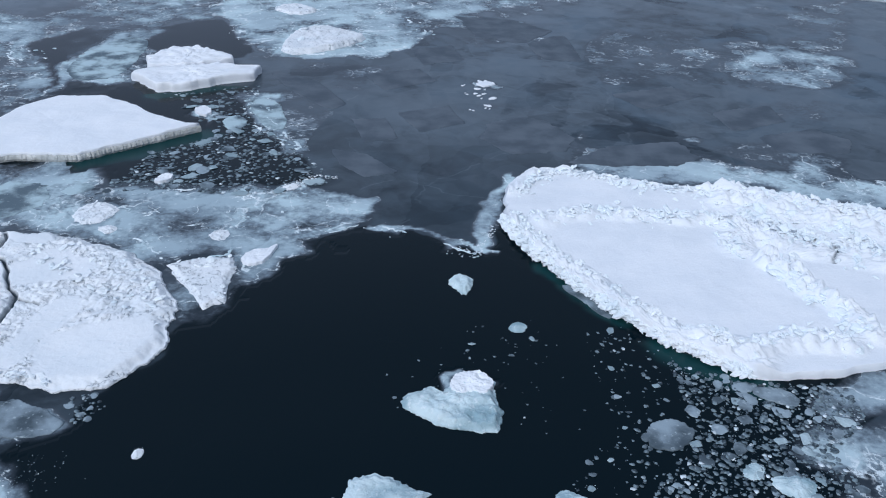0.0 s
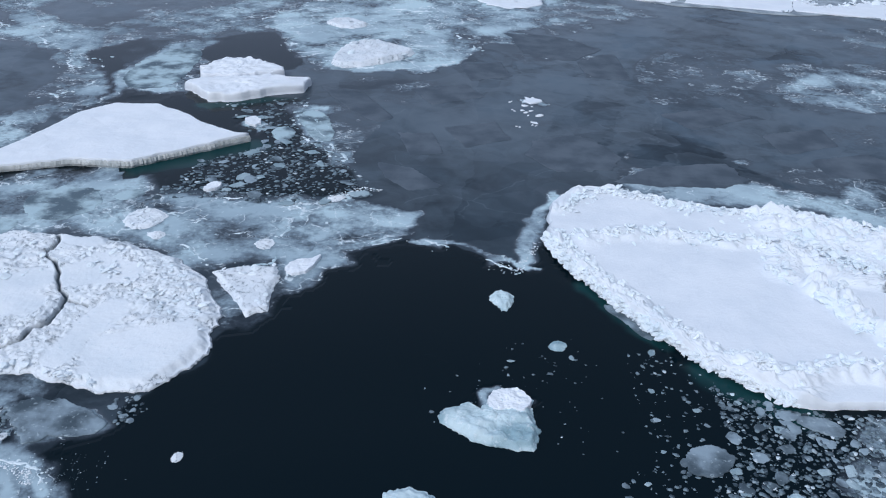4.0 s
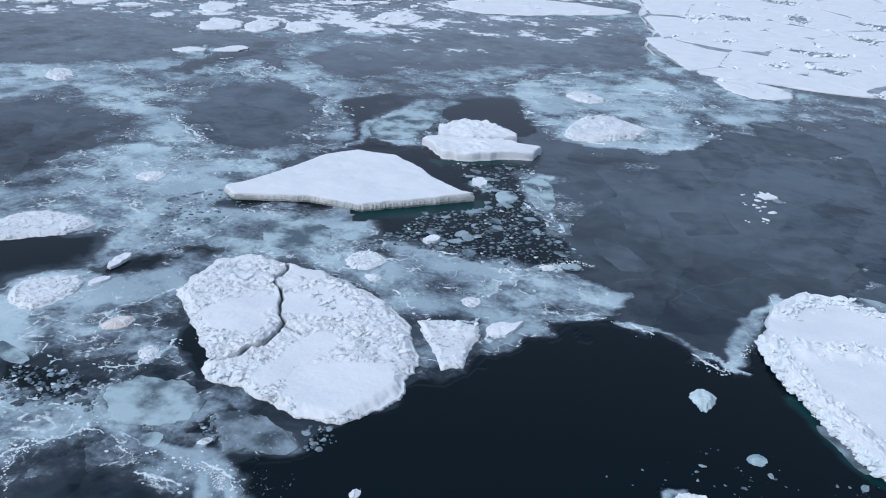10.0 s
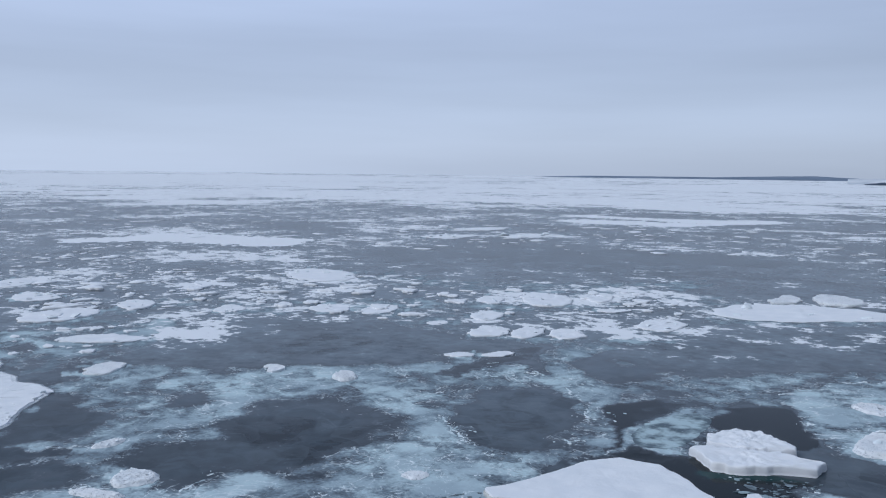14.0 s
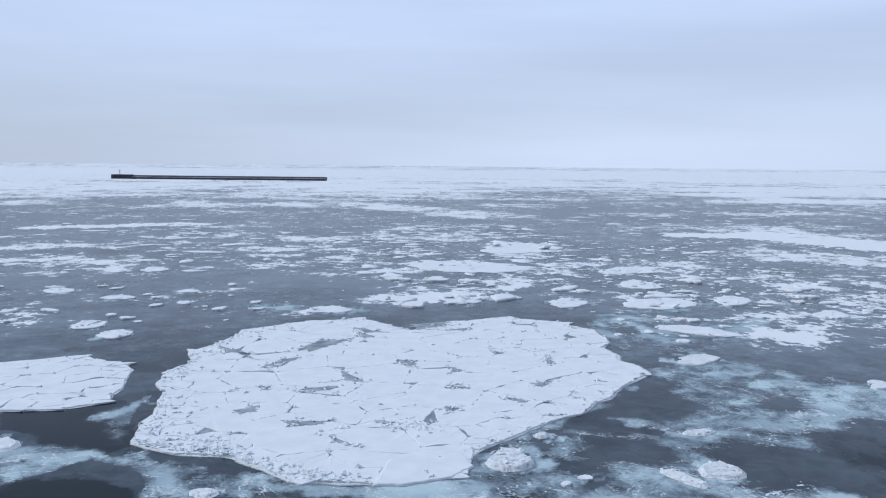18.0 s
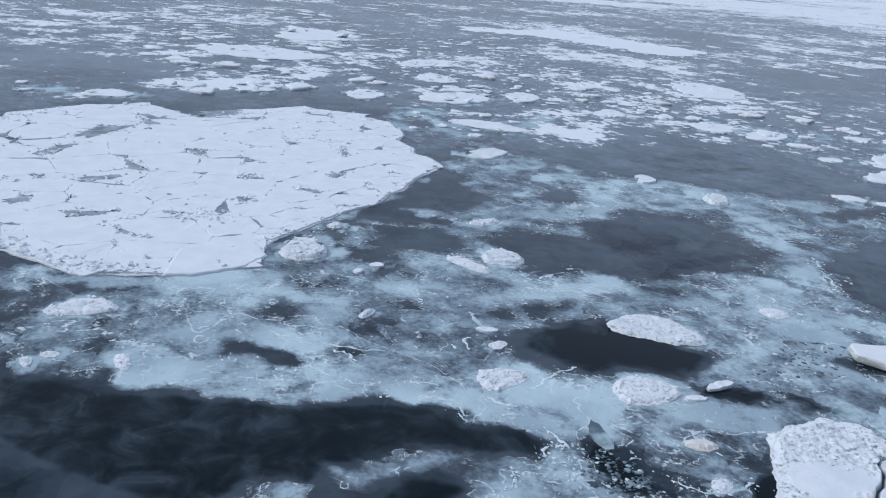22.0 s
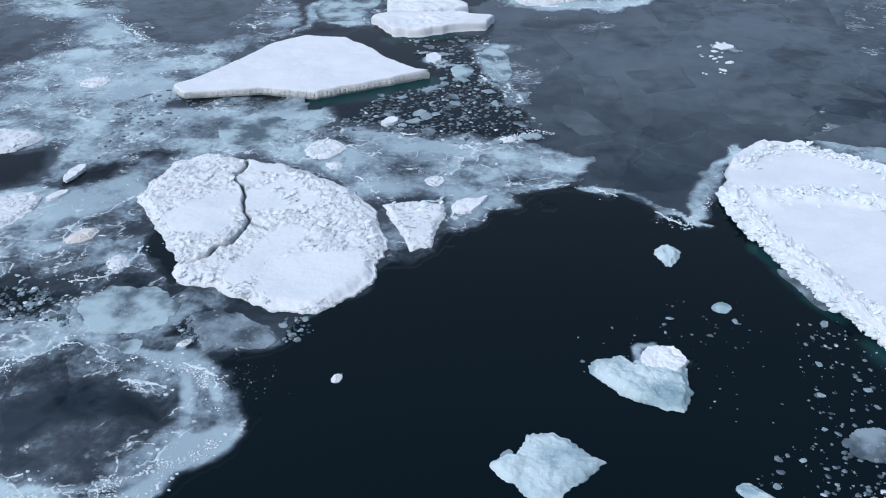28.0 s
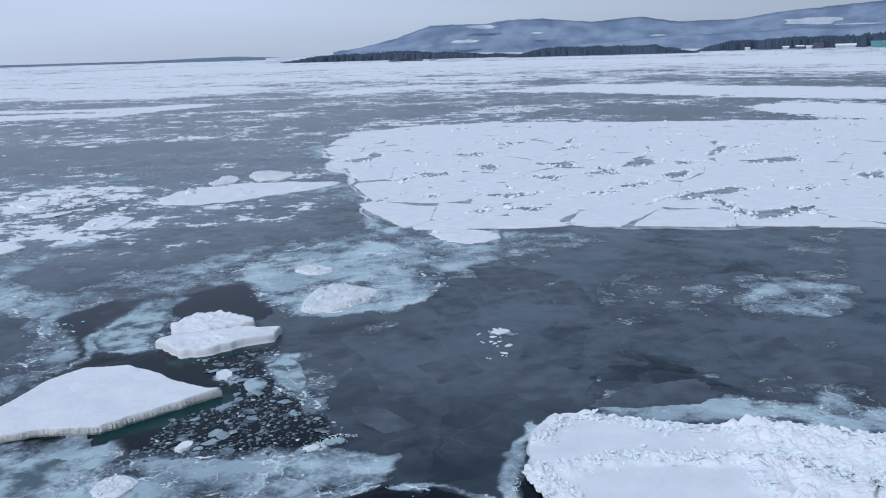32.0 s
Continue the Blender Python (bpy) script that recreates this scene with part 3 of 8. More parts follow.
plan_floe([(-163.6, -30.0), (-169.2, -27.6), (-167.7, -23.4), (-162.0, -23.6), (-160.2, -28.0)], 0.5, W, WHITE, 0.15)
plan_floe([(-155.2, -24.0), (-159.6, -21.3), (-156.2, -17.6), (-150.8, -19.3), (-151.6, -22.5)], 0.5, W, WHITE, 0.15)
plan_floe([(-167.9, 79.9), (-176.2, 90.1), (-166.5, 100.0), (-159.1, 87.8), (-162.3, 80.5)], 0.6, W, WHITE, 0.2)
plan_floe([(-166.4, 100.6), (-176.6, 110.3), (-165.7, 111.2), (-160.0, 102.7)], 0.7, W, WHITE, 0.2)
plan_floe([(-117.5, 64.7), (-121.7, 71.5), (-116.9, 73.2), (-112.7, 66.3)], 0.6, R, ROUGHW, 0.25)
plan_floe([(-172.6, 64.3), (-179.7, 72.3), (-170.4, 74.5), (-164.7, 66.4)], 0.5, W, WHITE, 0.2)
plan_floe([(-185.4, 42.2), (-195.1, 51.3), (-184.6, 57.2), (-172.3, 46.6)], 0.4, W, WHITE, 0.1)
plan_floe([(-242.3, 45.0), (-256.4, 56.5), (-246.3, 78.8), (-229.0, 81.7), (-221.0, 64.3)], 0.5, W, WHITE, 0.2)
plan_floe([(-281.7, 81.9), (-317.2, 98.9), (-292.5, 117.2), (-271.6, 102.8), (-271.2, 82.7)], 0.5, W, WHITE, 0.15)
plan_floe([(-172.6, 12.5), (-179.2, 17.7), (-171.1, 24.3), (-169.0, 16.7)], 0.4, W, WHITE, 0.15)
plan_floe([(-143.8, 73.1), (-143.9, 83.1), (-132.2, 88.0), (-132.0, 80.7)], 0.4, W, WHITE, 0.15)
plan_floe([(-196.1, 90.9), (-205.6, 101.6), (-190.8, 102.7), (-186.7, 95.3)], 0.4, W, WHITE, 0.15)
plan_floe([(-222.6, 97.8), (-232.4, 111.1), (-219.9, 112.1), (-214.4, 100.9)], 0.4, W, WHITE, 0.15)
plan_floe([(-209.1, -44.1), (-216.4, -41.3), (-209.6, -35.2), (-204.4, -39.1)], 0.5, W, WHITE, 0.15)
plan_floe([(-197.3, -30.3), (-201.3, -25.5), (-196.0, -20.8), (-193.1, -25.1)], 0.4, W, WHITE, 0.15)
plan_floe([(-245.1, -26.6), (-253.0, -22.9), (-246.4, -17.1), (-240.1, -21.7)], 0.5, W, WHITE, 0.15)
plan_floe([(-203.4, -14.2), (-206.9, -11.2), (-204.0, -7.9), (-200.6, -10.9)], 0.4, W, WHITE, 0.15)
plan_floe([(-148.9, 111.7), (-153.9, 121.4), (-145.2, 119.9), (-144.1, 112.6)], 0.4, W, WHITE, 0.15)
plan_floe([(-97.7, 83.2), (-99.2, 87.0), (-96.6, 86.8), (-95.9, 83.5)], 0.3, W, WHITE, 0.12)
plan_floe([(-84.6, 47.3), (-85.9, 50.9), (-84.2, 52.4), (-83.1, 49.3)], 0.25, R, ROUGHW, 0.14)
plan_floe([(-78.2, -5.2), (-79.6, -3.6), (-77.9, -1.8), (-76.0, -3.2)], 0.2, R, ROUGHW, 0.14)
plan_floe([(-94.9, -26.2), (-99.2, -25.1), (-96.2, -22.4), (-93.2, -23.1)], 0.3, R, ROUGHW, 0.16)
plan_floe([(10.7, 34.9), (12.1, 35.9), (13.4, 35.3), (13.0, 34.0), (11.9, 33.3), (10.8, 33.7)], 0.08, G, "round grey ice plate among brash", 0.04)
plan_floe([(16.1, 31.6), (17.2, 32.0), (18.6, 31.7), (18.2, 30.5), (16.9, 30.3)], 0.15, B, "pale round ice plate among brash", 0.06)
plan_floe([(17.1, 38.6), (18.5, 39.0), (19.9, 38.3), (19.7, 37.2), (18.4, 37.5)], 0.08, G, "grey ice plate beside the ridged floe", 0.04)
plan_floe([(14.9, 31.9), (15.8, 32.9), (16.4, 32.4), (15.6, 31.3)], 0.12, B, "pale ice plate among brash", 0.06)
plan_floe([(-25.0, 78.9), (-24.3, 80.2), (-22.9, 78.8), (-23.5, 77.2)], 0.3, W, "small white floe among brash ice", 0.12)
plan_floe([(-27.9, 56.6), (-27.3, 58.7), (-25.2, 58.4), (-24.5, 57.2), (-25.5, 55.0), (-27.0, 55.2)], 0.15, R, ROUGHW, 0.14)
plan_floe([(-25.3, 54.4), (-24.5, 55.1), (-23.6, 54.6), (-24.1, 53.5)], 0.15, R, ROUGHW, 0.1)
plan_floe([(-41.9, 88.9), (-42.3, 96.2), (-40.9, 102.1), (-37.8, 105.4), (-35.7, 97.7), (-35.5, 89.0), (-37.5, 85.3)], 0.05, S, CREAM, 0.02)
plan_floe([(-30.4, 60.0), (-29.3, 62.2), (-27.7, 61.4), (-28.6, 59.7)], 0.05, S, CREAM, 0.02)
plan_floe([(-20.2, 81.6), (-19.7, 84.2), (-17.3, 82.6), (-15.2, 76.0), (-15.8, 73.4), (-18.7, 78.3)], 0.05, S, CREAM, 0.02)
plan_floe([(-31.8, 32.9), (-31.9, 34.6), (-30.3, 36.0), (-27.7, 36.0), (-26.0, 35.0), (-25.9, 33.3), (-27.6, 31.6), (-29.6, 31.3)], 0.05, S, CREAM, 0.02)
plan_floe([(-27.5, 31.0), (-26.4, 31.7), (-25.9, 30.4), (-26.9, 30.1)], 0.05, S, CREAM, 0.02)
plan_floe([(-42.8, 35.2), (-39.2, 34.5), (-37.5, 33.7), (-39.8, 33.1)], 0.04, S, CREAM, 0.02)
plan_floe([(-26.0, 14.5), (-26.0, 17.0), (-25.3, 17.5), (-25.2, 15.2)], 0.04, G, PLATE, 0.02)
plan_floe([(-25.9, 16.4), (-25.6, 17.0), (-24.8, 17.0), (-25.4, 16.4)], 0.05, S, CREAM, 0.02)
plan_floe([(-30.4, 10.1), (-30.1, 10.6), (-29.5, 10.3), (-29.9, 10.0)], 0.05, S, CREAM, 0.02)
plan_floe([(-35.8, 11.9), (-35.6, 12.8), (-34.4, 12.8), (-33.7, 12.0), (-34.7, 11.4)], 0.04, G, PLATE, 0.02)
plan_floe([(-9.7, 23.8), (-9.5, 24.2), (-9.0, 23.8), (-9.2, 23.3)], 0.08, G, PLATE, 0.03)
plan_floe([(-13.3, 19.2), (-13.1, 20.0), (-12.8, 19.9), (-12.9, 19.1)], 0.08, G, PLATE, 0.03)
plan_floe([(-36.5, 57.7), (-36.0, 61.1), (-32.4, 61.7), (-30.3, 59.3), (-31.8, 55.9), (-34.2, 55.3)], 0.05, S, CREAM, 0.02)
plan_floe([(-37.1, 52.8), (-36.9, 55.3), (-35.1, 55.4), (-35.0, 52.9)], 0.05, S, CREAM, 0.02)
plan_floe([(-5.5, 27.9), (-5.0, 28.9), (-4.4, 28.7), (-4.2, 30.4), (-3.0, 30.9), (-1.5, 30.2), (-0.3, 29.7), (-1.1, 28.3), (-1.9, 27.0), (-2.5, 26.3), (-3.1, 26.3), (-4.0, 27.2), (-4.8, 27.3)], 0.22, B, BLUE, 0.12)
plan_floe([(-5.2, 28.7), (-4.8, 29.3), (-4.5, 29.0), (-4.9, 28.5)], 0.08, G, PLATE, 0.03)
plan_floe([(-21.8, 77.2), (-20.8, 78.7), (-19.0, 77.0), (-19.5, 74.2), (-20.6, 74.5)], 0.06, S, CREAM, 0.03)
plan_floe([(7.1, 50.4), (9.5, 48.3), (11.2, 45.7), (10.7, 44.7), (9.0, 47.3), (7.5, 49.3)], 0.05, G, "thin grey ledge of ice beside the ridged floe", 0.02)
plan_floe([(2.4, 90.6), (3.8, 91.7), (5.0, 90.9), (3.8, 89.8)], 0.12, W, "thin white ice scrap on grey young ice", 0.05)

# ---- the sea: one sheet to the horizon, finer on the seaward side ----
LEADS = []  # open water: outline, softness in metres


def plan_lead(outline, softness):
    LEADS.append((outline, softness))


plan_lead([(3.2, 52.6), (0.5, 53.6), (-2.4, 55.5), (-5.5, 56.9), (-7.9, 55.7), (-11.2, 53.5), (-13.1, 49.4), (-14.8, 44.1), (-16.2, 41.9), (-16.3, 39.1), (-18.5, 36.4), (-19.2, 33.6), (-21.0, 32.4)] + [(-21.4, 31.1), (-18.1, 25.9), (-18.9, 23.8), (-20.3, 22.4), (-19.4, 20.4), (-18.0, 17.9), (-18.4, 16.8)] + [(-18.4, 14.8), (-19.5, 11.3)] + [(-4.0, 10.0), (20.0, 10.0)] + [(19.7, 30.6), (20.1, 33.8), (24.4, 37.1), (26.2, 41.3), (17.8, 39.7), (14.1, 42.2), (11.0, 46.0), (8.2, 50.3), (5.8, 54.9), (4.3, 57.4)], 0.5)
plan_lead([(-42.4, 61.8), (-35.4, 62.8), (-30.1, 64.2), (-27.7, 62.1), (-23.5, 62.4), (-14.9, 62.3), (-10.6, 64.4), (-12.0, 68.7), (-17.2, 74.8), (-20.2, 81.7), (-21.6, 86.8), (-26.6, 86.9), (-33.8, 87.7), (-40.9, 87.7), (-41.6, 82.6), (-42.3, 77.9), (-42.0, 68.9)], 1.5)
plan_lead([(-50.0, 99.1), (-44.8, 92.8), (-41.5, 86.7), (-41.8, 79.5), (-33.1, 84.2), (-34.7, 91.6), (-23.3, 99.1), (-28.5, 110.8), (-34.5, 112.6), (-39.7, 104.7), (-40.1, 92.6), (-41.7, 90.4), (-46.1, 98.0), (-46.1, 108.1), (-51.0, 107.3)], 1.2)
plan_lead([(-37.8, 30.8), (-38.9, 33.4), (-36.5, 34.2), (-32.6, 34.3), (-30.0, 30.8), (-32.7, 31.1), (-36.4, 29.4)], 0.5)
plan_lead([(-43.0, 45.6), (-41.7, 50.2), (-37.7, 53.1), (-36.7, 51.1), (-39.8, 44.9)], 0.7)
plan_lead([(-26.5, 12.3), (-27.0, 16.8), (-26.9, 19.7), (-25.5, 13.4), (-25.1, 11.8)], 0.4)
plan_lead([(-114.1, -29.3), (-109.1, -20.6), (-112.3, -15.9), (-109.2, -12.5), (-95.6, -11.3), (-90.3, -13.4), (-101.8, -26.3)], 1.5)
plan_lead([(-85.5, -24.2), (-83.8, -13.0), (-78.7, -8.5), (-71.0, -6.8), (-72.3, -20.6)], 1.5)
plan_lead([(-32.1, 39.9), (-32.0, 42.4), (-28.3, 38.5), (-28.0, 37.2)], 0.5)
plan_lead([(-26.3, 35.2), (-23.8, 35.0), (-24.0, 33.7), (-25.4, 32.5)], 0.5)

BASE = []  # wide veils of slush: line, half width, strength


def plan_veil(line, half_width, strength):
    BASE.append((line, half_width, strength))


plan_veil([(-69.4, 13.6), (-58.2, 33.4), (-47.0, 55.9), (-64.0, 95.6)], 12, 0.66)
plan_veil([(-39.2, 2.4), (-37.6, 10.4), (-35.6, 18.2), (-33.7, 26.5), (-30.7, 30.7)], 4, 0.30)
plan_veil([(-38.7, 10.3), (-34.6, 14.3), (-31.3, 19.8), (-25.0, 17.2), (-21.4, 17.3)], 3, 0.28)
plan_veil([(-84.5, 60.7), (-67.7, 80.3), (-44.0, 96.1)], 13, 0.52)
plan_veil([(-23.3, 107.4), (-16.6, 117.3), (-3.0, 128.0)], 8, 0.62)
plan_veil([(-151.2, 110.9), (-100.8, 137.9), (-67.4, 176.1)], 18, 0.46)
plan_veil([(-70.2, 44.1), (-55.2, 57.0)], 7, 0.46)
plan_veil([(-77.3, 28.1), (-84.5, 50.8), (-83.9, 68.7)], 9, 0.40)
plan_veil([(-30.5, 60.1), (-22.5, 56.0), (-15.3, 55.7), (-11.6, 57.9)], 4, 0.58)
plan_veil([(-44.0, 43.6), (-36.6, 42.1), (-31.6, 37.8), (-28.6, 34.2)], 3.5, 0.48)

DARK = []  # patches of dark young ice in the slush


def plan_dark(outline):
    DARK.append(outline)


plan_dark([(-39.4, 17.6), (-40.8, 20.5), (-38.9, 22.9), (-37.3, 20.3), (-36.7, 16.8)])
plan_dark([(-55.2, 12.0), (-50.3, 16.8), (-50.2, 20.7), (-48.9, 24.1), (-45.1, 25.9), (-41.6, 30.8), (-38.6, 29.5), (-39.2, 26.7), (-41.4, 24.4), (-42.7, 19.9), (-43.1, 16.3), (-45.9, 14.3), (-49.4, 9.4)])
plan_dark([(-54.3, 3.9), (-51.6, 12.2), (-49.4, 19.1), (-44.7, 25.2), (-40.7, 29.9), (-38.5, 29.7), (-40.2, 26.8), (-43.1, 22.5), (-42.3, 17.7), (-42.3, 15.5), (-39.1, 15.2), (-40.4, 12.5), (-40.7, 9.7), (-40.6, 7.8), (-42.8, 3.2), (-43.3, 1.7)])
plan_dark([(-33.9, 5.0), (-30.3, 8.4), (-26.0, 12.3), (-22.2, 11.9), (-22.8, 8.9), (-30.5, 3.2)])
plan_dark([(-56.3, 37.3), (-55.1, 43.1), (-48.5, 50.4), (-45.8, 49.1), (-47.4, 41.1), (-51.4, 35.6)])
plan_dark([(-158.2, 103.7), (-121.3, 119.9), (-87.8, 122.3), (-80.3, 116.6), (-85.0, 104.6), (-96.8, 94.8), (-110.5, 80.6), (-120.9, 77.9)])
plan_dark([(-67.8, 86.7), (-62.1, 101.2), (-48.0, 94.7), (-43.3, 82.5), (-48.5, 75.2), (-61.5, 80.4)])
plan_dark([(-68.2, 118.2), (-69.5, 148.8), (-42.8, 197.2), (-25.6, 189.0), (-16.7, 162.3), (-35.6, 128.1), (-51.5, 110.6)])
plan_dark([(-182.0, 233.2), (-141.8, 239.2), (-106.9, 257.9), (-112.0, 188.6), (-144.8, 190.0)])
plan_dark([(-20.2, 93.5), (-13.8, 99.3), (-6.6, 100.7), (1.0, 114.8), (2.5, 74.8), (-9.9, 76.5)])
plan_dark([(-85.0, 33.3), (-91.2, 44.2), (-80.4, 46.9), (-74.1, 40.4), (-77.5, 32.1)])
plan_dark([(-66.3, 27.7), (-63.9, 33.4), (-58.7, 31.2), (-59.5, 26.2)])
plan_dark([(-27.0, 22.8), (-27.2, 25.2), (-25.0, 27.4), (-22.2, 27.8), (-22.1, 25.7), (-24.1, 23.5)])
plan_dark([(-36.3, 12.0), (-33.8, 14.8), (-30.9, 13.0), (-30.6, 10.6), (-33.2, 9.6)])
plan_dark([(-31.5, 14.5), (-28.8, 16.9), (-27.1, 13.1), (-29.4, 12.3)])
plan_dark([(-26.0, 17.0), (-23.5, 18.8), (-22.0, 17.6), (-24.0, 14.1), (-25.5, 14.7)])
plan_dark([(-103.6, 51.0), (-100.2, 55.8), (-92.7, 54.1), (-91.7, 45.3)])
plan_dark([(-101.5, 67.5), (-97.6, 75.2), (-91.2, 64.8)])

PALE = []  # thin rafted sheets with straight edges: outline, strength


def plan_raft(outline, strength):
    PALE.append((outline, strength))


plan_raft([(-16.2, 88.2), (-14.7, 90.4), (-10.8, 83.2), (-12.3, 82.0)], 0.22)
plan_raft([(10.3, 107.2), (15.5, 106.7), (15.5, 100.3), (10.8, 100.5)], 0.30)
plan_raft([(17.4, 99.8), (29.6, 100.4), (31.3, 94.2), (18.3, 92.6)], 0.28)
plan_raft([(-18.9, 85.1), (-15.3, 86.5), (-11.5, 80.1), (-13.3, 70.9), (-15.6, 75.1)], 0.30)

FEET = []  # ice below the water line: line, half width


def plan_foot(line, half_width):
    FEET.append((line, half_width))


plan_foot([(-30.2, 66.0), (-26.8, 68.4), (-22.6, 73.1)], 1.6)
plan_foot([(6.7, 51.1), (8.7, 48.2), (11.2, 45.1)], 0.8)
plan_foot([(13.4, 42.1), (15.7, 40.4), (17.9, 39.1)], 1.3)
plan_foot([(-30.0, 82.4), (-23.9, 86.2), (-20.9, 88.9)], 1.0)

SLUSH = []  # line, half width in metres, strength


def plan_slush(line, half_width, strength):
    SLUSH.append((line, half_width, strength))


plan_slush([(-60.3, 7.2), (-54.9, 11.4), (-52.3, 16.3), (-53.6, 20.2), (-50.4, 23.9), (-47.6, 27.9), (-42.6, 31.3), (-37.8, 29.6)], 2.2, 0.85)
plan_slush([(-71.4, 25.5), (-68.3, 32.3), (-66.6, 38.5), (-64.1, 47.3), (-61.5, 55.2), (-56.3, 62.8), (-62.2, 77.3), (-68.0, 89.5)], 3.2, 0.62)
plan_slush([(-73.9, 13.1), (-73.8, 19.7), (-63.2, 22.5), (-57.9, 25.4), (-51.5, 29.3), (-44.3, 34.7), (-40.4, 42.5), (-35.7, 49.9)], 2.6, 0.72)
plan_slush([(-63.8, 9.6), (-60.1, 17.2), (-54.7, 22.5)], 2.2, 0.6)
plan_slush([(-59.2, 34.0), (-55.2, 33.8), (-47.4, 32.8)], 1.3, 0.7)
plan_slush([(-40.0, 26.6), (-37.3, 27.4), (-35.3, 24.3), (-34.2, 21.1), (-33.7, 17.5), (-35.1, 15.1)], 2.0, 0.72)
plan_slush([(-34.6, 21.4), (-34.4, 23.6), (-34.8, 28.2), (-32.0, 30.4)], 1.5, 0.75)
plan_slush([(-42.5, 18.6), (-42.7, 22.3), (-39.8, 25.7)], 0.9, 0.5)
plan_slush([(-40.7, 3.2), (-38.5, 7.7), (-41.2, 11.5)], 1.2, 0.55)
plan_slush([(-38.0, 2.1), (-36.0, 4.7), (-34.0, 6.2), (-31.7, 7.5), (-29.0, 16.4), (-29.0, 19.1)], 0.8, 0.75)
plan_slush([(-30.7, 15.4), (-29.4, 18.7), (-29.1, 21.4), (-31.4, 21.5)], 0.9, 0.8)
plan_slush([(-29.7, 32.0), (-27.3, 33.4), (-29.8, 34.0)], 1.5, 0.62)
plan_slush([(-36.4, 28.9), (-34.3, 30.8), (-30.7, 31.0), (-25.7, 30.3), (-22.7, 30.5), (-20.8, 30.0), (-18.6, 26.6)], 0.8, 0.72)
plan_slush([(-18.4, 26.3), (-19.8, 23.7), (-20.7, 22.2), (-22.4, 20.0), (-25.3, 19.8), (-28.6, 20.6), (-31.2, 22.1)], 0.8, 0.85)
plan_slush([(-31.2, 22.1), (-34.6, 23.5), (-35.4, 27.0), (-32.9, 27.4)], 1.2, 0.7)
plan_slush([(-35.1, 20.6), (-31.3, 19.8), (-27.9, 18.0), (-25.3, 19.8)], 1.2, 0.68)
plan_slush([(-30.9, 25.4), (-28.8, 28.9), (-23.9, 29.0), (-21.0, 28.2)], 1.3, 0.46)
plan_slush([(-25.5, 20.7), (-22.4, 22.4), (-20.8, 25.0), (-20.2, 27.1)], 1.2, 0.46)
plan_slush([(-20.4, 21.0), (-19.0, 18.5), (-19.4, 16.7), (-20.6, 15.0), (-22.6, 12.9)], 0.7, 0.45)
plan_slush([(-43.2, 14.9), (-40.8, 16.7), (-41.3, 18.2)], 0.8, 0.5)
plan_slush([(-39.3, 11.9), (-36.2, 14.7), (-34.8, 17.3), (-34.1, 19.0)], 0.9, 0.52)
plan_slush([(-35.7, 8.7), (-33.7, 9.2), (-32.1, 10.4)], 0.9, 0.4)
plan_slush([(-33.5, 8.5), (-31.5, 10.0)], 0.9, 0.6)
plan_slush([(-26.2, 14.7), (-23.8, 16.8), (-23.3, 18.5)], 0.8, 0.4)
plan_slush([(-112.1, 72.3), (-97.6, 74.9), (-93.4, 86.1), (-83.1, 99.0), (-73.4, 103.0), (-62.0, 107.1), (-51.0, 101.9), (-47.7, 100.4)], 2.6, 0.66)
plan_slush([(-74.9, 89.0), (-58.4, 75.0), (-50.5, 72.6), (-45.0, 77.7), (-43.8, 89.2)], 2.6, 0.64)
plan_slush([(-94.3, 60.4), (-84.3, 68.5)], 3.0, 0.55)
plan_slush([(-69.0, 43.3), (-63.5, 50.9), (-57.0, 55.2), (-52.0, 61.3), (-50.5, 68.5)], 2.2, 0.66)
plan_slush([(-41.6, 89.1), (-39.8, 97.0), (-35.7, 96.3), (-35.7, 87.3)], 1.8, 0.74)
plan_slush([(-27.8, 111.2), (-21.4, 123.4), (-10.4, 124.0), (-0.1, 120.1)], 4.0, 0.72)
plan_slush([(-24.5, 103.9), (-17.2, 101.1), (-9.9, 101.5)], 2.2, 0.8)
plan_slush([(-37.6, 122.4), (-23.7, 135.5), (-12.7, 147.0)], 4.5, 0.55)
plan_slush([(-130.3, 142.4), (-113.8, 155.8), (-100.0, 172.8), (-81.4, 193.3)], 6.0, 0.6)
plan_slush([(-114.2, 117.0), (-91.8, 129.1), (-69.5, 132.0)], 3.0, 0.5)
plan_slush([(-66.0, 172.4), (-44.0, 181.7), (-27.1, 206.8)], 4.0, 0.6)
plan_slush([(-49.3, 290.6), (-20.9, 177.2), (-13.7, 148.8)], 3.0, 0.75)
plan_slush([(-161.7, 181.9), (-117.6, 185.7)], 8.0, 0.5)
plan_slush([(-37.0, 58.1), (-32.1, 64.3), (-32.8, 56.6)], 1.6, 0.62)
plan_slush([(-43.2, 48.5), (-38.9, 55.8)], 1.0, 0.55)
plan_slush([(-91.6, -21.7), (-90.0, -11.2), (-84.3, -6.9), (-78.2, 3.5), (-73.8, 13.4)], 1.5, 0.78)
plan_slush([(-102.9, -18.3), (-106.8, -13.2), (-111.8, -11.8)], 1.2, 0.66)
plan_slush([(-135.7, 58.0), (-155.7, 74.8), (-134.1, 74.2), (-144.8, 98.1)], 3.0, 0.7)
plan_slush([(-91.7, 45.3), (-102.3, 61.1), (-98.1, 71.3), (-83.3, 72.8)], 2.5, 0.66)
plan_slush([(-72.2, 23.6), (-79.0, 37.9), (-84.0, 54.0), (-78.5, 64.4)], 2.0, 0.55)
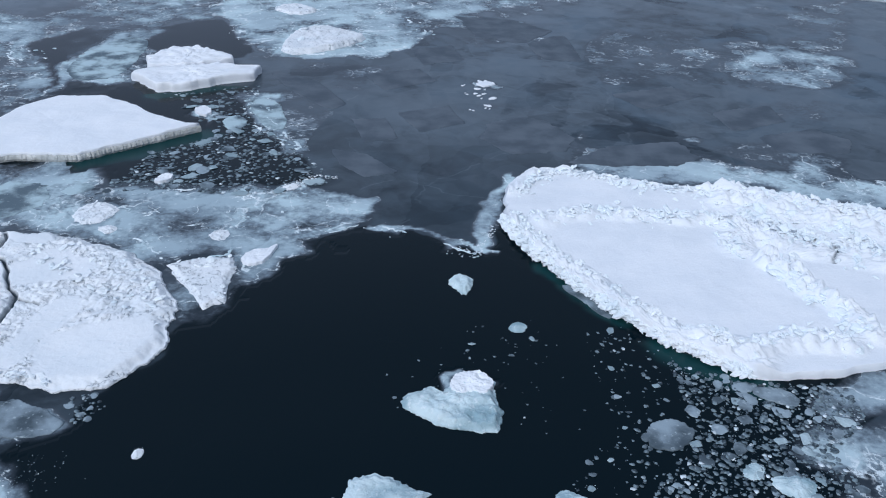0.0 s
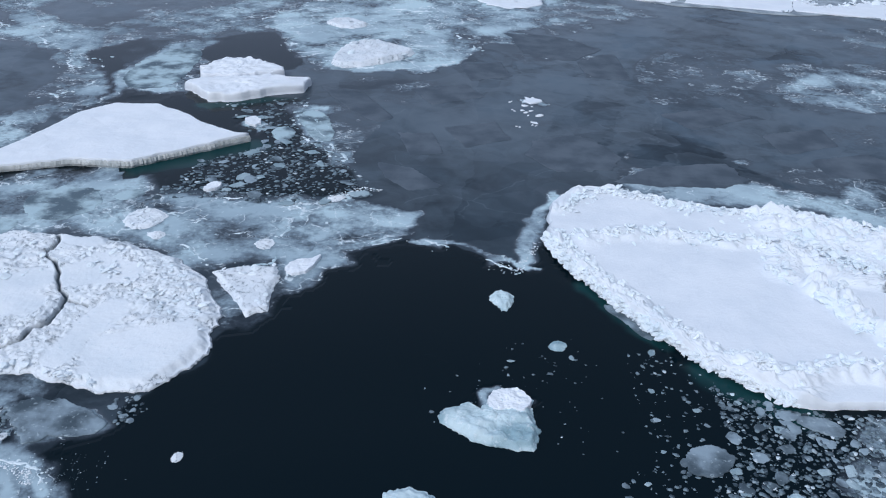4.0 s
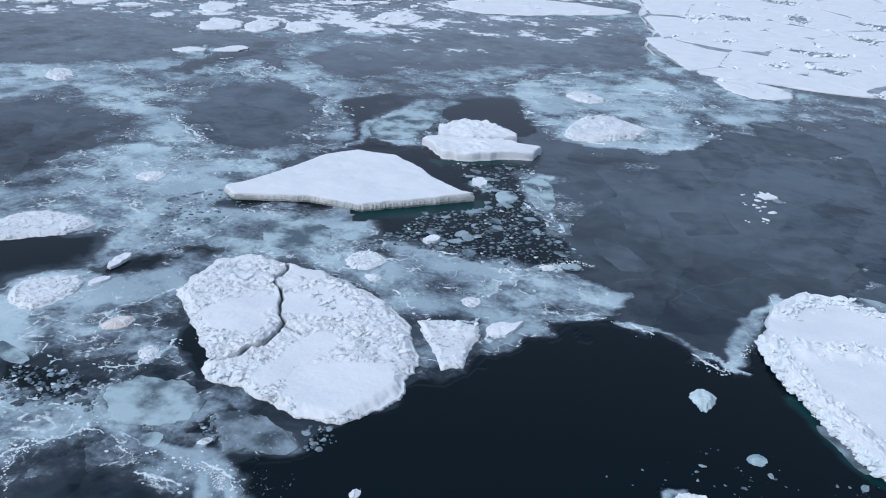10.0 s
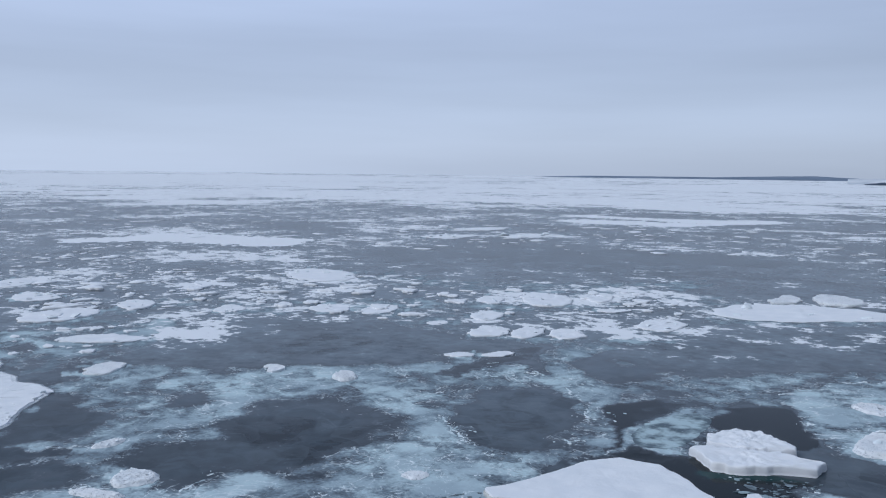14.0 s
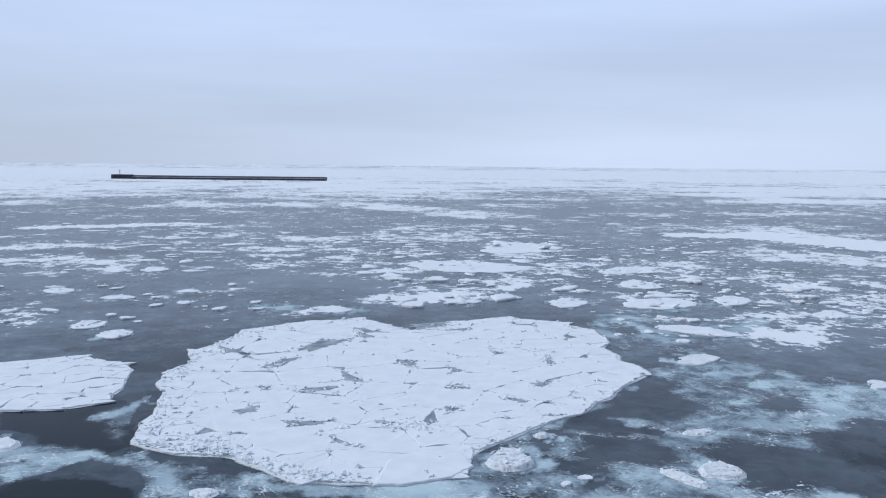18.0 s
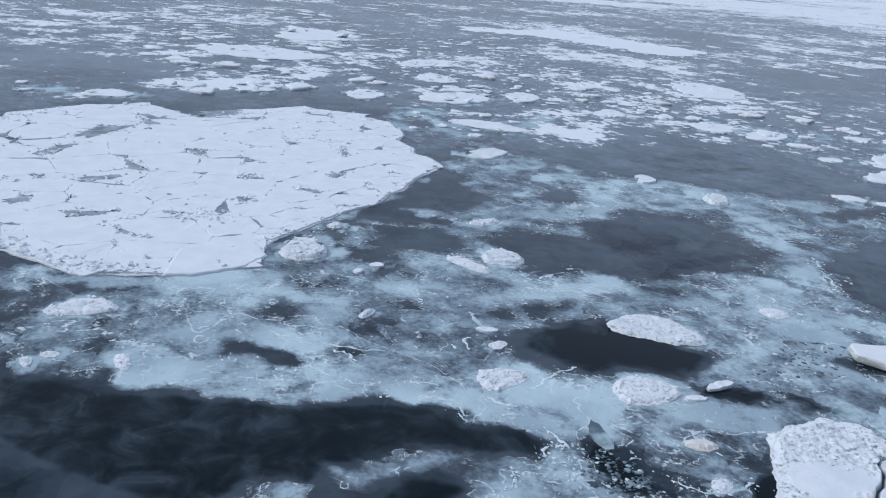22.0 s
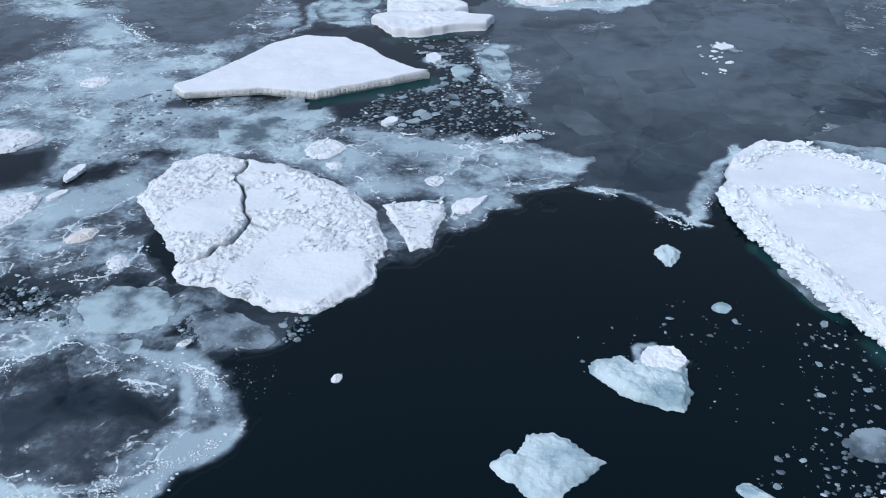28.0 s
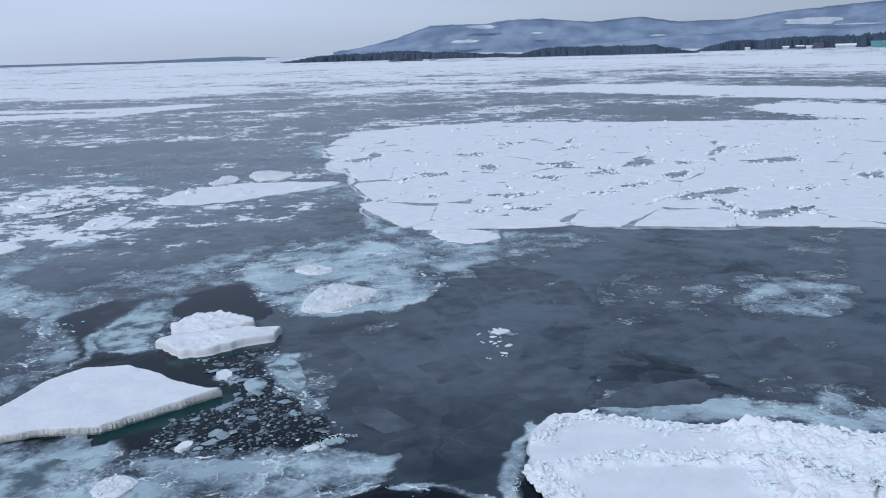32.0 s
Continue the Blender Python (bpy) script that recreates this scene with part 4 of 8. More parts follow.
plan_slush([(-87.9, 27.3), (-91.8, 36.7), (-103.6, 51.0)], 1.2, 0.7)
plan_slush([(-181.0, 1.4), (-176.7, 12.8)], 3.0, 0.7)
plan_slush([(4.8, 65.7), (3.4, 59.2), (2.7, 53.8)], 0.7, 0.75)
plan_slush([(14.1, 68.9), (20.0, 68.9), (29.3, 67.4), (36.8, 65.9), (42.2, 64.2)], 2.8, 0.92)
plan_slush([(-19.6, 84.2), (-17.0, 77.1), (-13.3, 70.9)], 0.9, 0.66)
plan_slush([(-24.8, 59.6), (-20.5, 60.6), (-17.3, 60.3), (-12.0, 60.3), (-6.6, 59.3)], 1.3, 0.72)
plan_slush([(-21.4, 52.6), (-18.5, 53.7), (-14.6, 54.0), (-12.2, 52.6)], 1.6, 0.74)
plan_slush([(-16.7, 43.6), (-15.7, 43.7), (-14.3, 45.1), (-11.6, 53.4)], 0.8, 0.5)
plan_slush([(-38.2, 61.5), (-32.2, 60.0), (-32.2, 64.3)], 1.6, 0.66)
plan_slush([(-34.9, 54.9), (-30.5, 56.2), (-27.4, 55.6)], 0.9, 0.6)
plan_slush([(-41.7, 91.9), (-39.0, 100.1), (-35.9, 105.6)], 2.0, 0.7)
plan_slush([(-27.0, 109.7), (-14.2, 106.2), (-4.7, 116.0)], 3.0, 0.74)
plan_slush([(-51.8, 95.9), (-44.5, 92.6), (-44.5, 82.9)], 1.5, 0.6)
plan_slush([(-5.4, 56.6), (-1.6, 55.6), (0.5, 54.0), (3.1, 52.8)], 0.35, 0.85)
plan_slush([(21.8, 37.5), (25.2, 39.2), (28.0, 38.8)], 1.2, 0.8)
plan_slush([(22.0, 34.3), (23.9, 34.0), (23.4, 31.6)], 1.6, 0.72)
plan_slush([(-32.2, 116.0), (-20.4, 134.3), (-5.7, 132.9), (-0.3, 121.4)], 4.5, 0.66)
plan_slush([(-108.2, 195.2), (-95.6, 205.9), (-69.2, 197.9)], 6.0, 0.55)
plan_slush([(-31.5, 32.9), (-30.1, 34.5), (-26.6, 34.4), (-27.5, 32.7)], 1.2, 0.7)
plan_slush([(-38.1, 58.5), (-33.0, 59.4), (-30.0, 61.9)], 1.3, 0.62)
plan_slush([(-38.0, 54.9), (-35.1, 55.5), (-30.6, 56.8), (-36.3, 52.2)], 0.8, 0.55)

PACK = []  # far pack ice: line, half width in metres, strength


def plan_pack(line, half_width, strength):
    PACK.append((line, half_width, strength))


plan_pack([(-917, 613), (-706, 751), (-392, 848), (-287, 802)], 120, 0.55)
plan_pack([(-1580, 1058), (-1136, 1565), (-724, 1872)], 300, 0.55)
plan_pack([(-579, 1756), (-260, 2024), (-72, 1931)], 250, 0.6)
plan_pack([(-328.3, 217.5), (-308.0, 234.0), (-278.5, 243.2)], 14, 0.8)
plan_pack([(-259, 484), (-207, 489), (-180, 561)], 18, 0.7)
plan_pack([(-88, 697), (-28, 781)], 30, 0.6)
plan_pack([(101, 673), (180, 580), (245, 507)], 60, 0.6)
plan_pack([(166, 413), (179, 370)], 30, 0.6)
plan_pack([(-105, 743), (-8, 741), (78, 658)], 60, 0.42)
plan_pack([(-479, 893), (-272, 734)], 60, 0.6)
plan_pack([(-290, 538), (-218, 537), (-175, 558)], 16, 0.6)
plan_pack([(-742, 2212), (-161, 2139), (457, 1860), (694, 1235)], 260, 0.6)
plan_pack([(-2184, -543), (-2453, -188), (-2389, 589), (-2413, 2061)], 900, 0.6)
plan_pack([(-862, -215), (-835, -133)], 120, 0.42)
plan_pack([(-598, -10), (-645, 80), (-468, 142)], 30, 0.42)
plan_pack([(-788, 487), (-883, 756)], 60, 0.55)
plan_pack([(-333.0, 190.2), (-321.9, 215.8), (-268.7, 231.7)], 11, 0.75)
plan_pack([(-408, -84), (-426, -17)], 10, 0.6)
plan_pack([(-237.2, 29.6), (-265.8, 58.5), (-386, 123)], 26, 0.28)
plan_pack([(-182.8, 32.8), (-198.5, 56.4), (-230.1, 90.6)], 9, 0.38)
plan_pack([(-307.2, -33.1), (-299.8, 14.0)], 9, 0.36)
plan_pack([(-207.6, 74.1), (-217.5, 110.9), (-200.8, 118.6)], 9, 0.34)
plan_pack([(-173.3, 124.4), (-151.1, 131.3)], 8, 0.3)
plan_pack([(-174.1, -44.3), (-170.1, -31.7)], 8, 0.32)
plan_pack([(-117.0, 149.5), (-82.5, 179.2)], 10, 0.28)
plan_pack([(-154.2, 113.0), (-113.9, 136.2)], 10, 0.28)
plan_pack([(-186.4, 145.5), (-156.4, 165.0)], 12, 0.3)
plan_pack([(-258.4, 303.0), (-202, 359)], 14, 0.36)
plan_pack([(-197, 450), (-118, 478)], 25, 0.32)
plan_pack([(-179.3, 329.1), (-91.2, 329.3)], 14, 0.3)


SHEETS = []  # pale plates of frozen slush: outline, strength, softness, white rim
HOLES = []  # dark thin ice let into the slush: outline, strength, softness


def sheet(outline, strength, softness, rim):
    SHEETS.append((outline, strength, softness, rim))


def hole(outline, strength, softness):
    HOLES.append((outline, strength, softness))


sheet([(-37.3, 14.8), (-36.7, 16.6), (-34.5, 18.1), (-33.0, 18.2), (-31.9, 16.7), (-32.5, 15.1), (-34.1, 13.7), (-36.2, 13.5)], 0.72, 1, 0)
sheet([(-35.8, 19.7), (-36.3, 21.6), (-35.6, 23.2), (-33.8, 23.5), (-31.4, 24.5), (-30.2, 23.4), (-30.1, 21.4), (-29.4, 19.3), (-29.9, 18.2), (-31.8, 18.1), (-34.2, 18.5)], 0.85, 1, 0)
sheet([(-35.9, 28.3), (-35.3, 30.1), (-33.5, 31.5), (-31.5, 31.0), (-31.4, 29.4), (-31.9, 28.0), (-33.3, 26.5), (-34.2, 24.7), (-36.1, 24.4), (-38.3, 26.6), (-38.9, 28.9), (-37.7, 30.3)], 0.72, 0.5, 0.3)
sheet([(-31.5, 32.9), (-31.1, 35.2), (-28.8, 35.8), (-26.7, 34.4), (-25.8, 32.8), (-26.9, 31.1), (-29.1, 31.0)], 0.62, 0.5, 0.1)
sheet([(-20.6, 30.0), (-18.9, 27.4), (-18.0, 25.4), (-19.0, 23.6), (-20.1, 21.6), (-21.8, 21.4), (-23.7, 20.5), (-25.4, 20.5), (-23.1, 21.6), (-21.3, 22.9), (-20.6, 25.0), (-21.2, 26.8), (-22.4, 28.8), (-23.0, 30.0), (-22.0, 30.7)], 0.6, 0.6, 0.5)
sheet([(-24.8, 19.3), (-23.1, 20.0), (-21.5, 21.1), (-20.1, 21.3), (-19.1, 19.5), (-18.7, 18.0), (-21.1, 18.9), (-22.1, 18.4), (-23.1, 17.8)], 0.85, 0.5, 0.3)
sheet([(-28.0, 18.3), (-27.2, 19.8), (-25.4, 20.5), (-23.9, 20.3), (-24.6, 18.7), (-26.5, 17.5), (-27.6, 17.6)], 0.7, 1, 0)
sheet([(-23.4, 13.5), (-22.4, 15.3), (-21.4, 17.1), (-19.8, 16.3), (-22.9, 13.1)], 0.7, 1, 0)
sheet([(-36.3, 4.4), (-35.3, 6.2), (-33.9, 6.9), (-32.1, 6.7), (-30.1, 6.9), (-29.3, 6.2), (-32.4, 3.0)], 0.78, 0.8, 0.3)
sheet([(-35.3, 8.1), (-36.3, 10.1), (-34.8, 10.5), (-33.1, 9.4), (-32.4, 7.9), (-33.8, 7.5)], 0.5, 0.8, 0)
sheet([(-58.2, 12.3), (-58.2, 14.6), (-56.1, 16.1), (-51.1, 17.1), (-50.2, 20.7), (-49.6, 24.8), (-46.8, 26.6), (-44.3, 26.4), (-44.3, 28.7), (-41.5, 31.0), (-38.2, 30.7), (-40.9, 32.8), (-44.8, 31.1), (-49.7, 27.1), (-53.9, 22.7), (-58.8, 20.7), (-62.1, 17.8), (-65.5, 14.9)], 0.72, 1, 0.2)
sheet([(-40.2, 30.2), (-40.1, 32.6), (-37.5, 30.5), (-35.9, 28.3), (-37.2, 27.8)], 0.78, 0.5, 0.4)
sheet([(-42.7, 20.6), (-42.4, 23.3), (-40.4, 25.9), (-38.5, 26.5), (-37.0, 25.1), (-38.4, 23.6), (-40.4, 22.0), (-40.8, 20.2), (-40.4, 18.1), (-38.7, 16.3), (-40.0, 14.9), (-42.3, 15.2), (-42.1, 17.1)], 0.42, 1, 0)
sheet([(-77.7, 28.5), (-72.9, 30.6), (-67.9, 32.9), (-64.4, 36.6), (-65.3, 41.5), (-63.3, 47.9), (-57.7, 51.6), (-55.1, 46.4), (-56.0, 42.7), (-56.6, 37.7), (-57.2, 33.1), (-56.5, 30.0), (-52.8, 29.6), (-47.6, 31.2), (-49.2, 28.3), (-54.3, 22.9), (-59.4, 20.1), (-65.9, 21.6), (-69.1, 24.6)], 0.55, 1.3, 0)
sheet([(-35.1, 29.0), (-33.2, 31.1), (-30.2, 30.6), (-27.9, 29.7), (-28.8, 28.8), (-31.0, 28.1), (-31.5, 25.9), (-31.6, 24.2), (-33.8, 24.3)], 0.5, 0.8, 0)
sheet([(-26.7, 29.4), (-24.7, 30.0), (-22.6, 30.0), (-22.1, 28.5), (-23.8, 28.1), (-26.4, 28.2), (-28.0, 28.8)], 0.5, 0.8, 0.2)
sheet([(-37.2, 57.5), (-35.5, 60.2), (-31.8, 60.7), (-30.0, 59.0), (-31.0, 56.4), (-34.1, 55.2)], 0.7, 0.4, 0.1)
sheet([(-36.1, 63.3), (-33.2, 66.7), (-29.3, 65.9), (-27.9, 61.6), (-30.9, 61.2)], 0.5, 0.6, 0)
sheet([(-46.5, 53.3), (-45.6, 58.3), (-42.2, 59.6), (-38.2, 55.5), (-40.0, 51.7), (-43.5, 50.3)], 0.46, 0.8, 0)
sheet([(-24.8, 60.8), (-22.5, 61.5), (-17.9, 61.0), (-15.9, 61.4), (-14.8, 57.2), (-15.6, 54.2), (-15.5, 51.4), (-18.7, 50.9), (-21.5, 52.3), (-23.8, 55.2)], 0.66, 0.5, 0.4)
sheet([(-15.6, 61.2), (-11.4, 61.3), (-8.1, 62.2), (-5.9, 59.7), (-6.9, 56.3), (-9.9, 55.0), (-11.9, 54.8), (-13.7, 55.2), (-12.4, 58.1)], 0.6, 0.5, 0.25)
sheet([(-19.1, 49.8), (-16.6, 52.2), (-11.7, 54.0), (-12.5, 50.0), (-13.6, 46.2), (-14.8, 43.3), (-16.1, 42.6), (-17.4, 44.8)], 0.4, 0.4, 0)
sheet([(-40.6, 41.8), (-40.9, 45.9), (-38.9, 48.7), (-36.5, 51.4), (-35.4, 52.6), (-35.6, 47.9), (-35.3, 45.4), (-36.8, 43.5), (-38.3, 41.6)], 0.62, 0.7, 0)
sheet([(-50.4, 36.7), (-48.4, 38.8), (-43.0, 39.9), (-39.5, 37.4), (-38.3, 34.7), (-40.6, 32.7), (-42.8, 33.0), (-44.7, 31.9)], 0.68, 1, 0.1)
sheet([(-31.5, 32.7), (-31.8, 35.0), (-30.2, 36.2), (-27.2, 35.8), (-25.6, 34.7), (-25.6, 32.5), (-27.0, 31.2), (-29.5, 31.3)], 0.62, 0.4, 0.1)
sheet([(-25.4, 34.8), (-22.5, 34.5), (-20.2, 34.6), (-18.9, 33.5), (-22.6, 31.5)], 0.6, 0.4, 0.1)
sheet([(-36.9, 28.5), (-35.2, 30.7), (-32.7, 31.7), (-29.9, 30.5), (-30.6, 29.0), (-32.9, 27.2), (-34.6, 25.0), (-35.6, 24.5), (-37.7, 26.2)], 0.7, 0.6, 0.3)
sheet([(-20.7, 83.1), (-19.7, 84.9), (-17.1, 77.5), (-13.0, 70.1), (-16.2, 73.1), (-18.9, 78.1)], 0.52, 0.3, 0.2)
sheet([(-60.4, 68.1), (-62.1, 76.9), (-62.7, 82.0), (-55.8, 75.8), (-49.3, 73.0), (-46.3, 69.6), (-49.2, 66.7), (-53.5, 66.0)], 0.66, 0.8, 0.2)
sheet([(-42.2, 89.5), (-42.4, 97.3), (-40.2, 105.8), (-37.8, 95.9), (-33.4, 90.5), (-33.2, 86.3), (-38.0, 85.9)], 0.68, 0.4, 0.15)
sheet([(-27.1, 106.1), (-28.1, 115.6), (-33.5, 119.5), (-29.3, 133.3), (-21.6, 139.0), (-12.7, 138.5), (-7.4, 119.4), (-3.0, 110.4), (-6.3, 103.0), (-12.3, 100.3), (-17.3, 98.4), (-21.9, 100.7)], 0.74, 0.6, 0.3)
sheet([(-67.8, 114.7), (-61.6, 114.4), (-53.3, 109.5), (-51.5, 117.3), (-46.4, 128.0), (-38.8, 133.7), (-30.9, 139.5), (-34.2, 119.0), (-40.1, 107.3), (-49.2, 104.6), (-51.0, 98.0), (-57.7, 102.4), (-66.9, 108.3)], 0.52, 0.8, 0.1)
sheet([(-104.1, 81.1), (-97.7, 90.1), (-89.6, 93.9), (-85.7, 99.0), (-82.8, 105.9), (-78.2, 114.5), (-75.8, 117.4), (-73.7, 107.9), (-70.9, 109.9), (-62.6, 109.2), (-70.9, 101.0), (-72.5, 90.1), (-71.5, 85.5), (-72.1, 81.8), (-83.2, 80.8), (-81.0, 69.7), (-79.2, 60.5)], 0.62, 0.9, 0.1)
sheet([(-71.8, 54.4), (-64.9, 55.0), (-60.5, 57.7), (-52.8, 60.7), (-47.8, 62.1), (-46.9, 57.6), (-50.3, 55.5), (-52.0, 54.5), (-57.1, 52.9), (-60.4, 50.9), (-58.1, 46.3), (-58.5, 43.3)], 0.66, 0.9, 0.1)
sheet([(-42.6, 80.8), (-42.1, 86.1), (-44.0, 91.7), (-49.1, 97.6), (-48.4, 98.8), (-43.1, 92.9), (-41.6, 89.0), (-40.5, 84.5), (-41.4, 79.9)], 0.7, 0.4, 0.1)
sheet([(8.7, 112.0), (15.3, 110.8), (15.5, 100.6), (10.2, 101.2)], 0.3, 0.12, 0)
sheet([(17.2, 110.2), (24.3, 124.2), (31.3, 121.3), (33.1, 106.8), (29.8, 96.1), (21.4, 92.4), (17.1, 92.5), (16.0, 100.7)], 0.30, 0.15, 0)
sheet([(42.2, 135.7), (49.7, 132.3), (57.8, 127.8), (54.6, 119.5), (45.0, 120.1), (38.9, 126.3)], 0.25, 0.3, 0)
sheet([(30.6, 99.4), (38.7, 109.2), (46.0, 109.6), (49.7, 106.8), (45.2, 95.3), (35.5, 93.9)], 0.54, 0.7, 0)
sheet([(34.1, 110.7), (43.3, 114.7), (56.5, 124.3), (51.2, 110.8), (38.3, 107.9)], 0.42, 0.9, 0)
sheet([(-19.8, 97.3), (-13.7, 96.4), (-6.4, 95.8), (-9.3, 87.1), (-14.3, 87.9)], 0.22, 0.5, 0)
sheet([(0.1, 70.3), (5.1, 68.6), (9.9, 68.3), (4.4, 63.9), (1.7, 64.6)], 0.16, 0.8, 0)
sheet([(32.0, 86.4), (38.0, 90.1), (42.6, 88.4), (40.8, 84.0), (33.5, 81.9)], 0.22, 0.8, 0)
sheet([(-134.9, 62.2), (-143.0, 73.9), (-134.4, 90.6), (-125.9, 83.8), (-120.9, 65.5), (-122.3, 58.4)], 0.5, 0.8, 0)
sheet([(-114.7, 58.4), (-115.3, 73.9), (-105.4, 78.6), (-89.6, 76.8), (-82.2, 67.5), (-84.2, 57.9), (-98.6, 59.2), (-104.9, 56.9)], 0.6, 0.9, 0.1)
sheet([(-83.9, 31.1), (-88.9, 35.7), (-85.7, 41.1), (-84.4, 47.3), (-80.2, 48.4), (-73.4, 47.5), (-67.2, 40.7), (-70.0, 28.1)], 0.52, 1, 0.1)
sheet([(-84.0, -1.6), (-80.0, 2.6), (-75.3, 11.0), (-73.1, 21.1), (-75.8, 21.9), (-77.5, 21.2), (-76.4, 11.2)], 0.6, 0.5, 0.1)
sheet([(-87.1, -8.7), (-84.0, -1.6), (-75.8, 1.4), (-78.0, -8.9)], 0.65, 0.8, 0.1)
sheet([(-95.8, -24.7), (-94.7, -19.5), (-92.1, -15.8), (-87.4, -17.6), (-83.8, -21.8)], 0.6, 0.8, 0.1)
sheet([(-104.6, -18.1), (-113.5, -13.1), (-104.4, -11.8), (-95.2, -13.2), (-98.9, -16.6)], 0.36, 0.5, 0.1)
sheet([(-83.8, 23.0), (-89.6, 32.5), (-99.8, 47.0), (-105.7, 53.5), (-103.5, 49.5), (-99.4, 39.8), (-89.3, 29.1)], 0.55, 0.4, 0.1)
sheet([(-167.7, 79.9), (-162.1, 90.2), (-150.8, 96.3), (-141.3, 97.6), (-141.0, 84.3), (-151.7, 74.7)], 0.45, 0.8, 0)
sheet([(-33.4, 25.8), (-33.1, 29.2), (-30.3, 30.8), (-25.4, 30.5), (-20.9, 29.1), (-19.2, 26.9), (-20.3, 24.3), (-23.8, 22.2), (-27.1, 21.3), (-30.7, 22.5)], 0.34, 0.8, 0)
sheet([(-29.0, 29.1), (-26.0, 29.2), (-23.1, 28.7), (-21.5, 27.9), (-23.0, 27.5), (-26.5, 27.8), (-29.0, 28.1)], 0.5, 0.6, 0)
sheet([(-27.1, 22.1), (-25.2, 24.1), (-22.5, 25.2), (-21.0, 24.5), (-23.4, 22.6), (-26.0, 21.6)], 0.46, 0.6, 0)
hole([(-46.8, 0.9), (-53.1, -3.1), (-61.6, -1.8), (-57.0, 4.9), (-53.3, 10.5), (-52.9, 12.5), (-51.4, 14.5), (-50.0, 16.5), (-49.8, 18.8), (-49.1, 20.5), (-48.8, 22.5), (-47.9, 24.6), (-45.8, 26.0), (-44.2, 26.1), (-43.8, 28.4), (-42.5, 29.8), (-40.5, 30.2), (-39.1, 29.3), (-38.9, 28.4), (-39.9, 26.9), (-40.0, 25.6), (-41.1, 24.6), (-42.0, 23.1), (-42.8, 20.6), (-42.6, 18.5), (-42.2, 17.2), (-42.8, 15.6), (-41.4, 14.6), (-41.3, 13.5), (-42.5, 12.7), (-42.6, 11.7), (-41.5, 9.9), (-41.2, 8.2), (-41.7, 6.3)], 1, 0.5)
hole([(-40.0, 18.2), (-40.6, 20.1), (-40.0, 21.7), (-38.4, 23.1), (-37.0, 23.3), (-36.5, 22.2), (-36.1, 20.2), (-35.1, 18.9), (-35.8, 17.1), (-37.2, 16.7), (-39.0, 17.2)], 1, 0.6)
hole([(-30.7, 23.7), (-30.0, 25.5), (-28.9, 26.9), (-26.4, 27.6), (-23.4, 27.5), (-22.0, 26.3), (-24.5, 25.6), (-27.1, 24.2), (-27.4, 22.4), (-29.0, 22.2)], 0.85, 0.6)
hole([(-26.5, 12.2), (-27.1, 13.6), (-26.9, 16.1), (-26.3, 17.3), (-24.2, 18.4), (-22.6, 17.8), (-21.8, 16.7), (-22.4, 15.3), (-23.5, 13.5), (-24.8, 12.0)], 0.7, 0.6)
hole([(-31.6, 6.8), (-31.5, 7.8), (-29.6, 9.7), (-28.2, 9.4), (-26.2, 10.6), (-25.7, 10.0), (-29.0, 6.6), (-30.5, 6.5)], 0.6, 0.8)
hole([(-37.3, 6.1), (-37.9, 7.2), (-36.9, 8.8), (-35.6, 9.6), (-35.0, 8.6), (-35.1, 7.2), (-36.1, 5.9)], 0.7, 0.9)
hole([(-33.6, 11.8), (-32.9, 14.7), (-31.3, 16.4), (-29.6, 16.6), (-29.0, 14.8), (-30.2, 13.0), (-31.2, 11.4), (-33.2, 10.4)], 0.4, 1)
hole([(-62.1, 13.7), (-60.7, 15.6), (-58.6, 17.6), (-56.1, 18.6), (-55.2, 17.7), (-56.8, 16.0), (-58.6, 14.7), (-59.0, 12.6)], 0.8, 0.5)
hole([(-56.2, 37.4), (-56.1, 40.9), (-53.0, 45.9), (-47.8, 50.5), (-44.8, 48.6), (-43.5, 45.3), (-47.3, 42.0), (-47.2, 38.4), (-50.4, 36.5), (-53.3, 36.4)], 1, 0.5)
hole([(-71.0, 27.0), (-67.4, 31.6), (-63.1, 35.2), (-60.3, 33.9), (-61.5, 30.9), (-64.8, 27.5), (-69.0, 25.5)], 0.3, 1)
hole([(-62.1, 25.6), (-62.7, 28.9), (-59.5, 30.7), (-56.5, 30.0), (-56.2, 26.8), (-58.7, 24.8)], 0.45, 1)
hole([(-63.4, 37.7), (-62.8, 42.2), (-61.0, 46.0), (-58.1, 47.1), (-56.5, 43.1), (-57.6, 38.4), (-58.6, 35.6)], 0.4, 1)
hole([(-82.6, 32.0), (-86.6, 37.6), (-85.0, 44.7), (-78.4, 46.2), (-75.6, 40.5), (-76.2, 36.4), (-77.8, 32.5)], 0.5, 1)
hole([(-68.1, 18.5), (-68.7, 21.0), (-64.7, 22.1), (-61.6, 21.1), (-62.4, 18.8), (-64.9, 17.6)], 0.6, 1)
hole([(-86.9, 71.6), (-84.0, 76.8), (-75.8, 80.9), (-66.6, 79.4), (-61.2, 74.8), (-60.0, 69.5), (-62.5, 64.5), (-62.6, 58.3), (-62.9, 54.4), (-69.6, 55.8), (-74.6, 56.7), (-82.5, 63.2)], 0.6, 0.8)
hole([(-66.1, 85.3), (-66.0, 93.9), (-61.4, 100.9), (-50.7, 95.9), (-45.1, 91.0), (-43.7, 82.9), (-46.8, 76.9), (-51.4, 75.0), (-56.5, 77.9)], 0.5, 0.8)
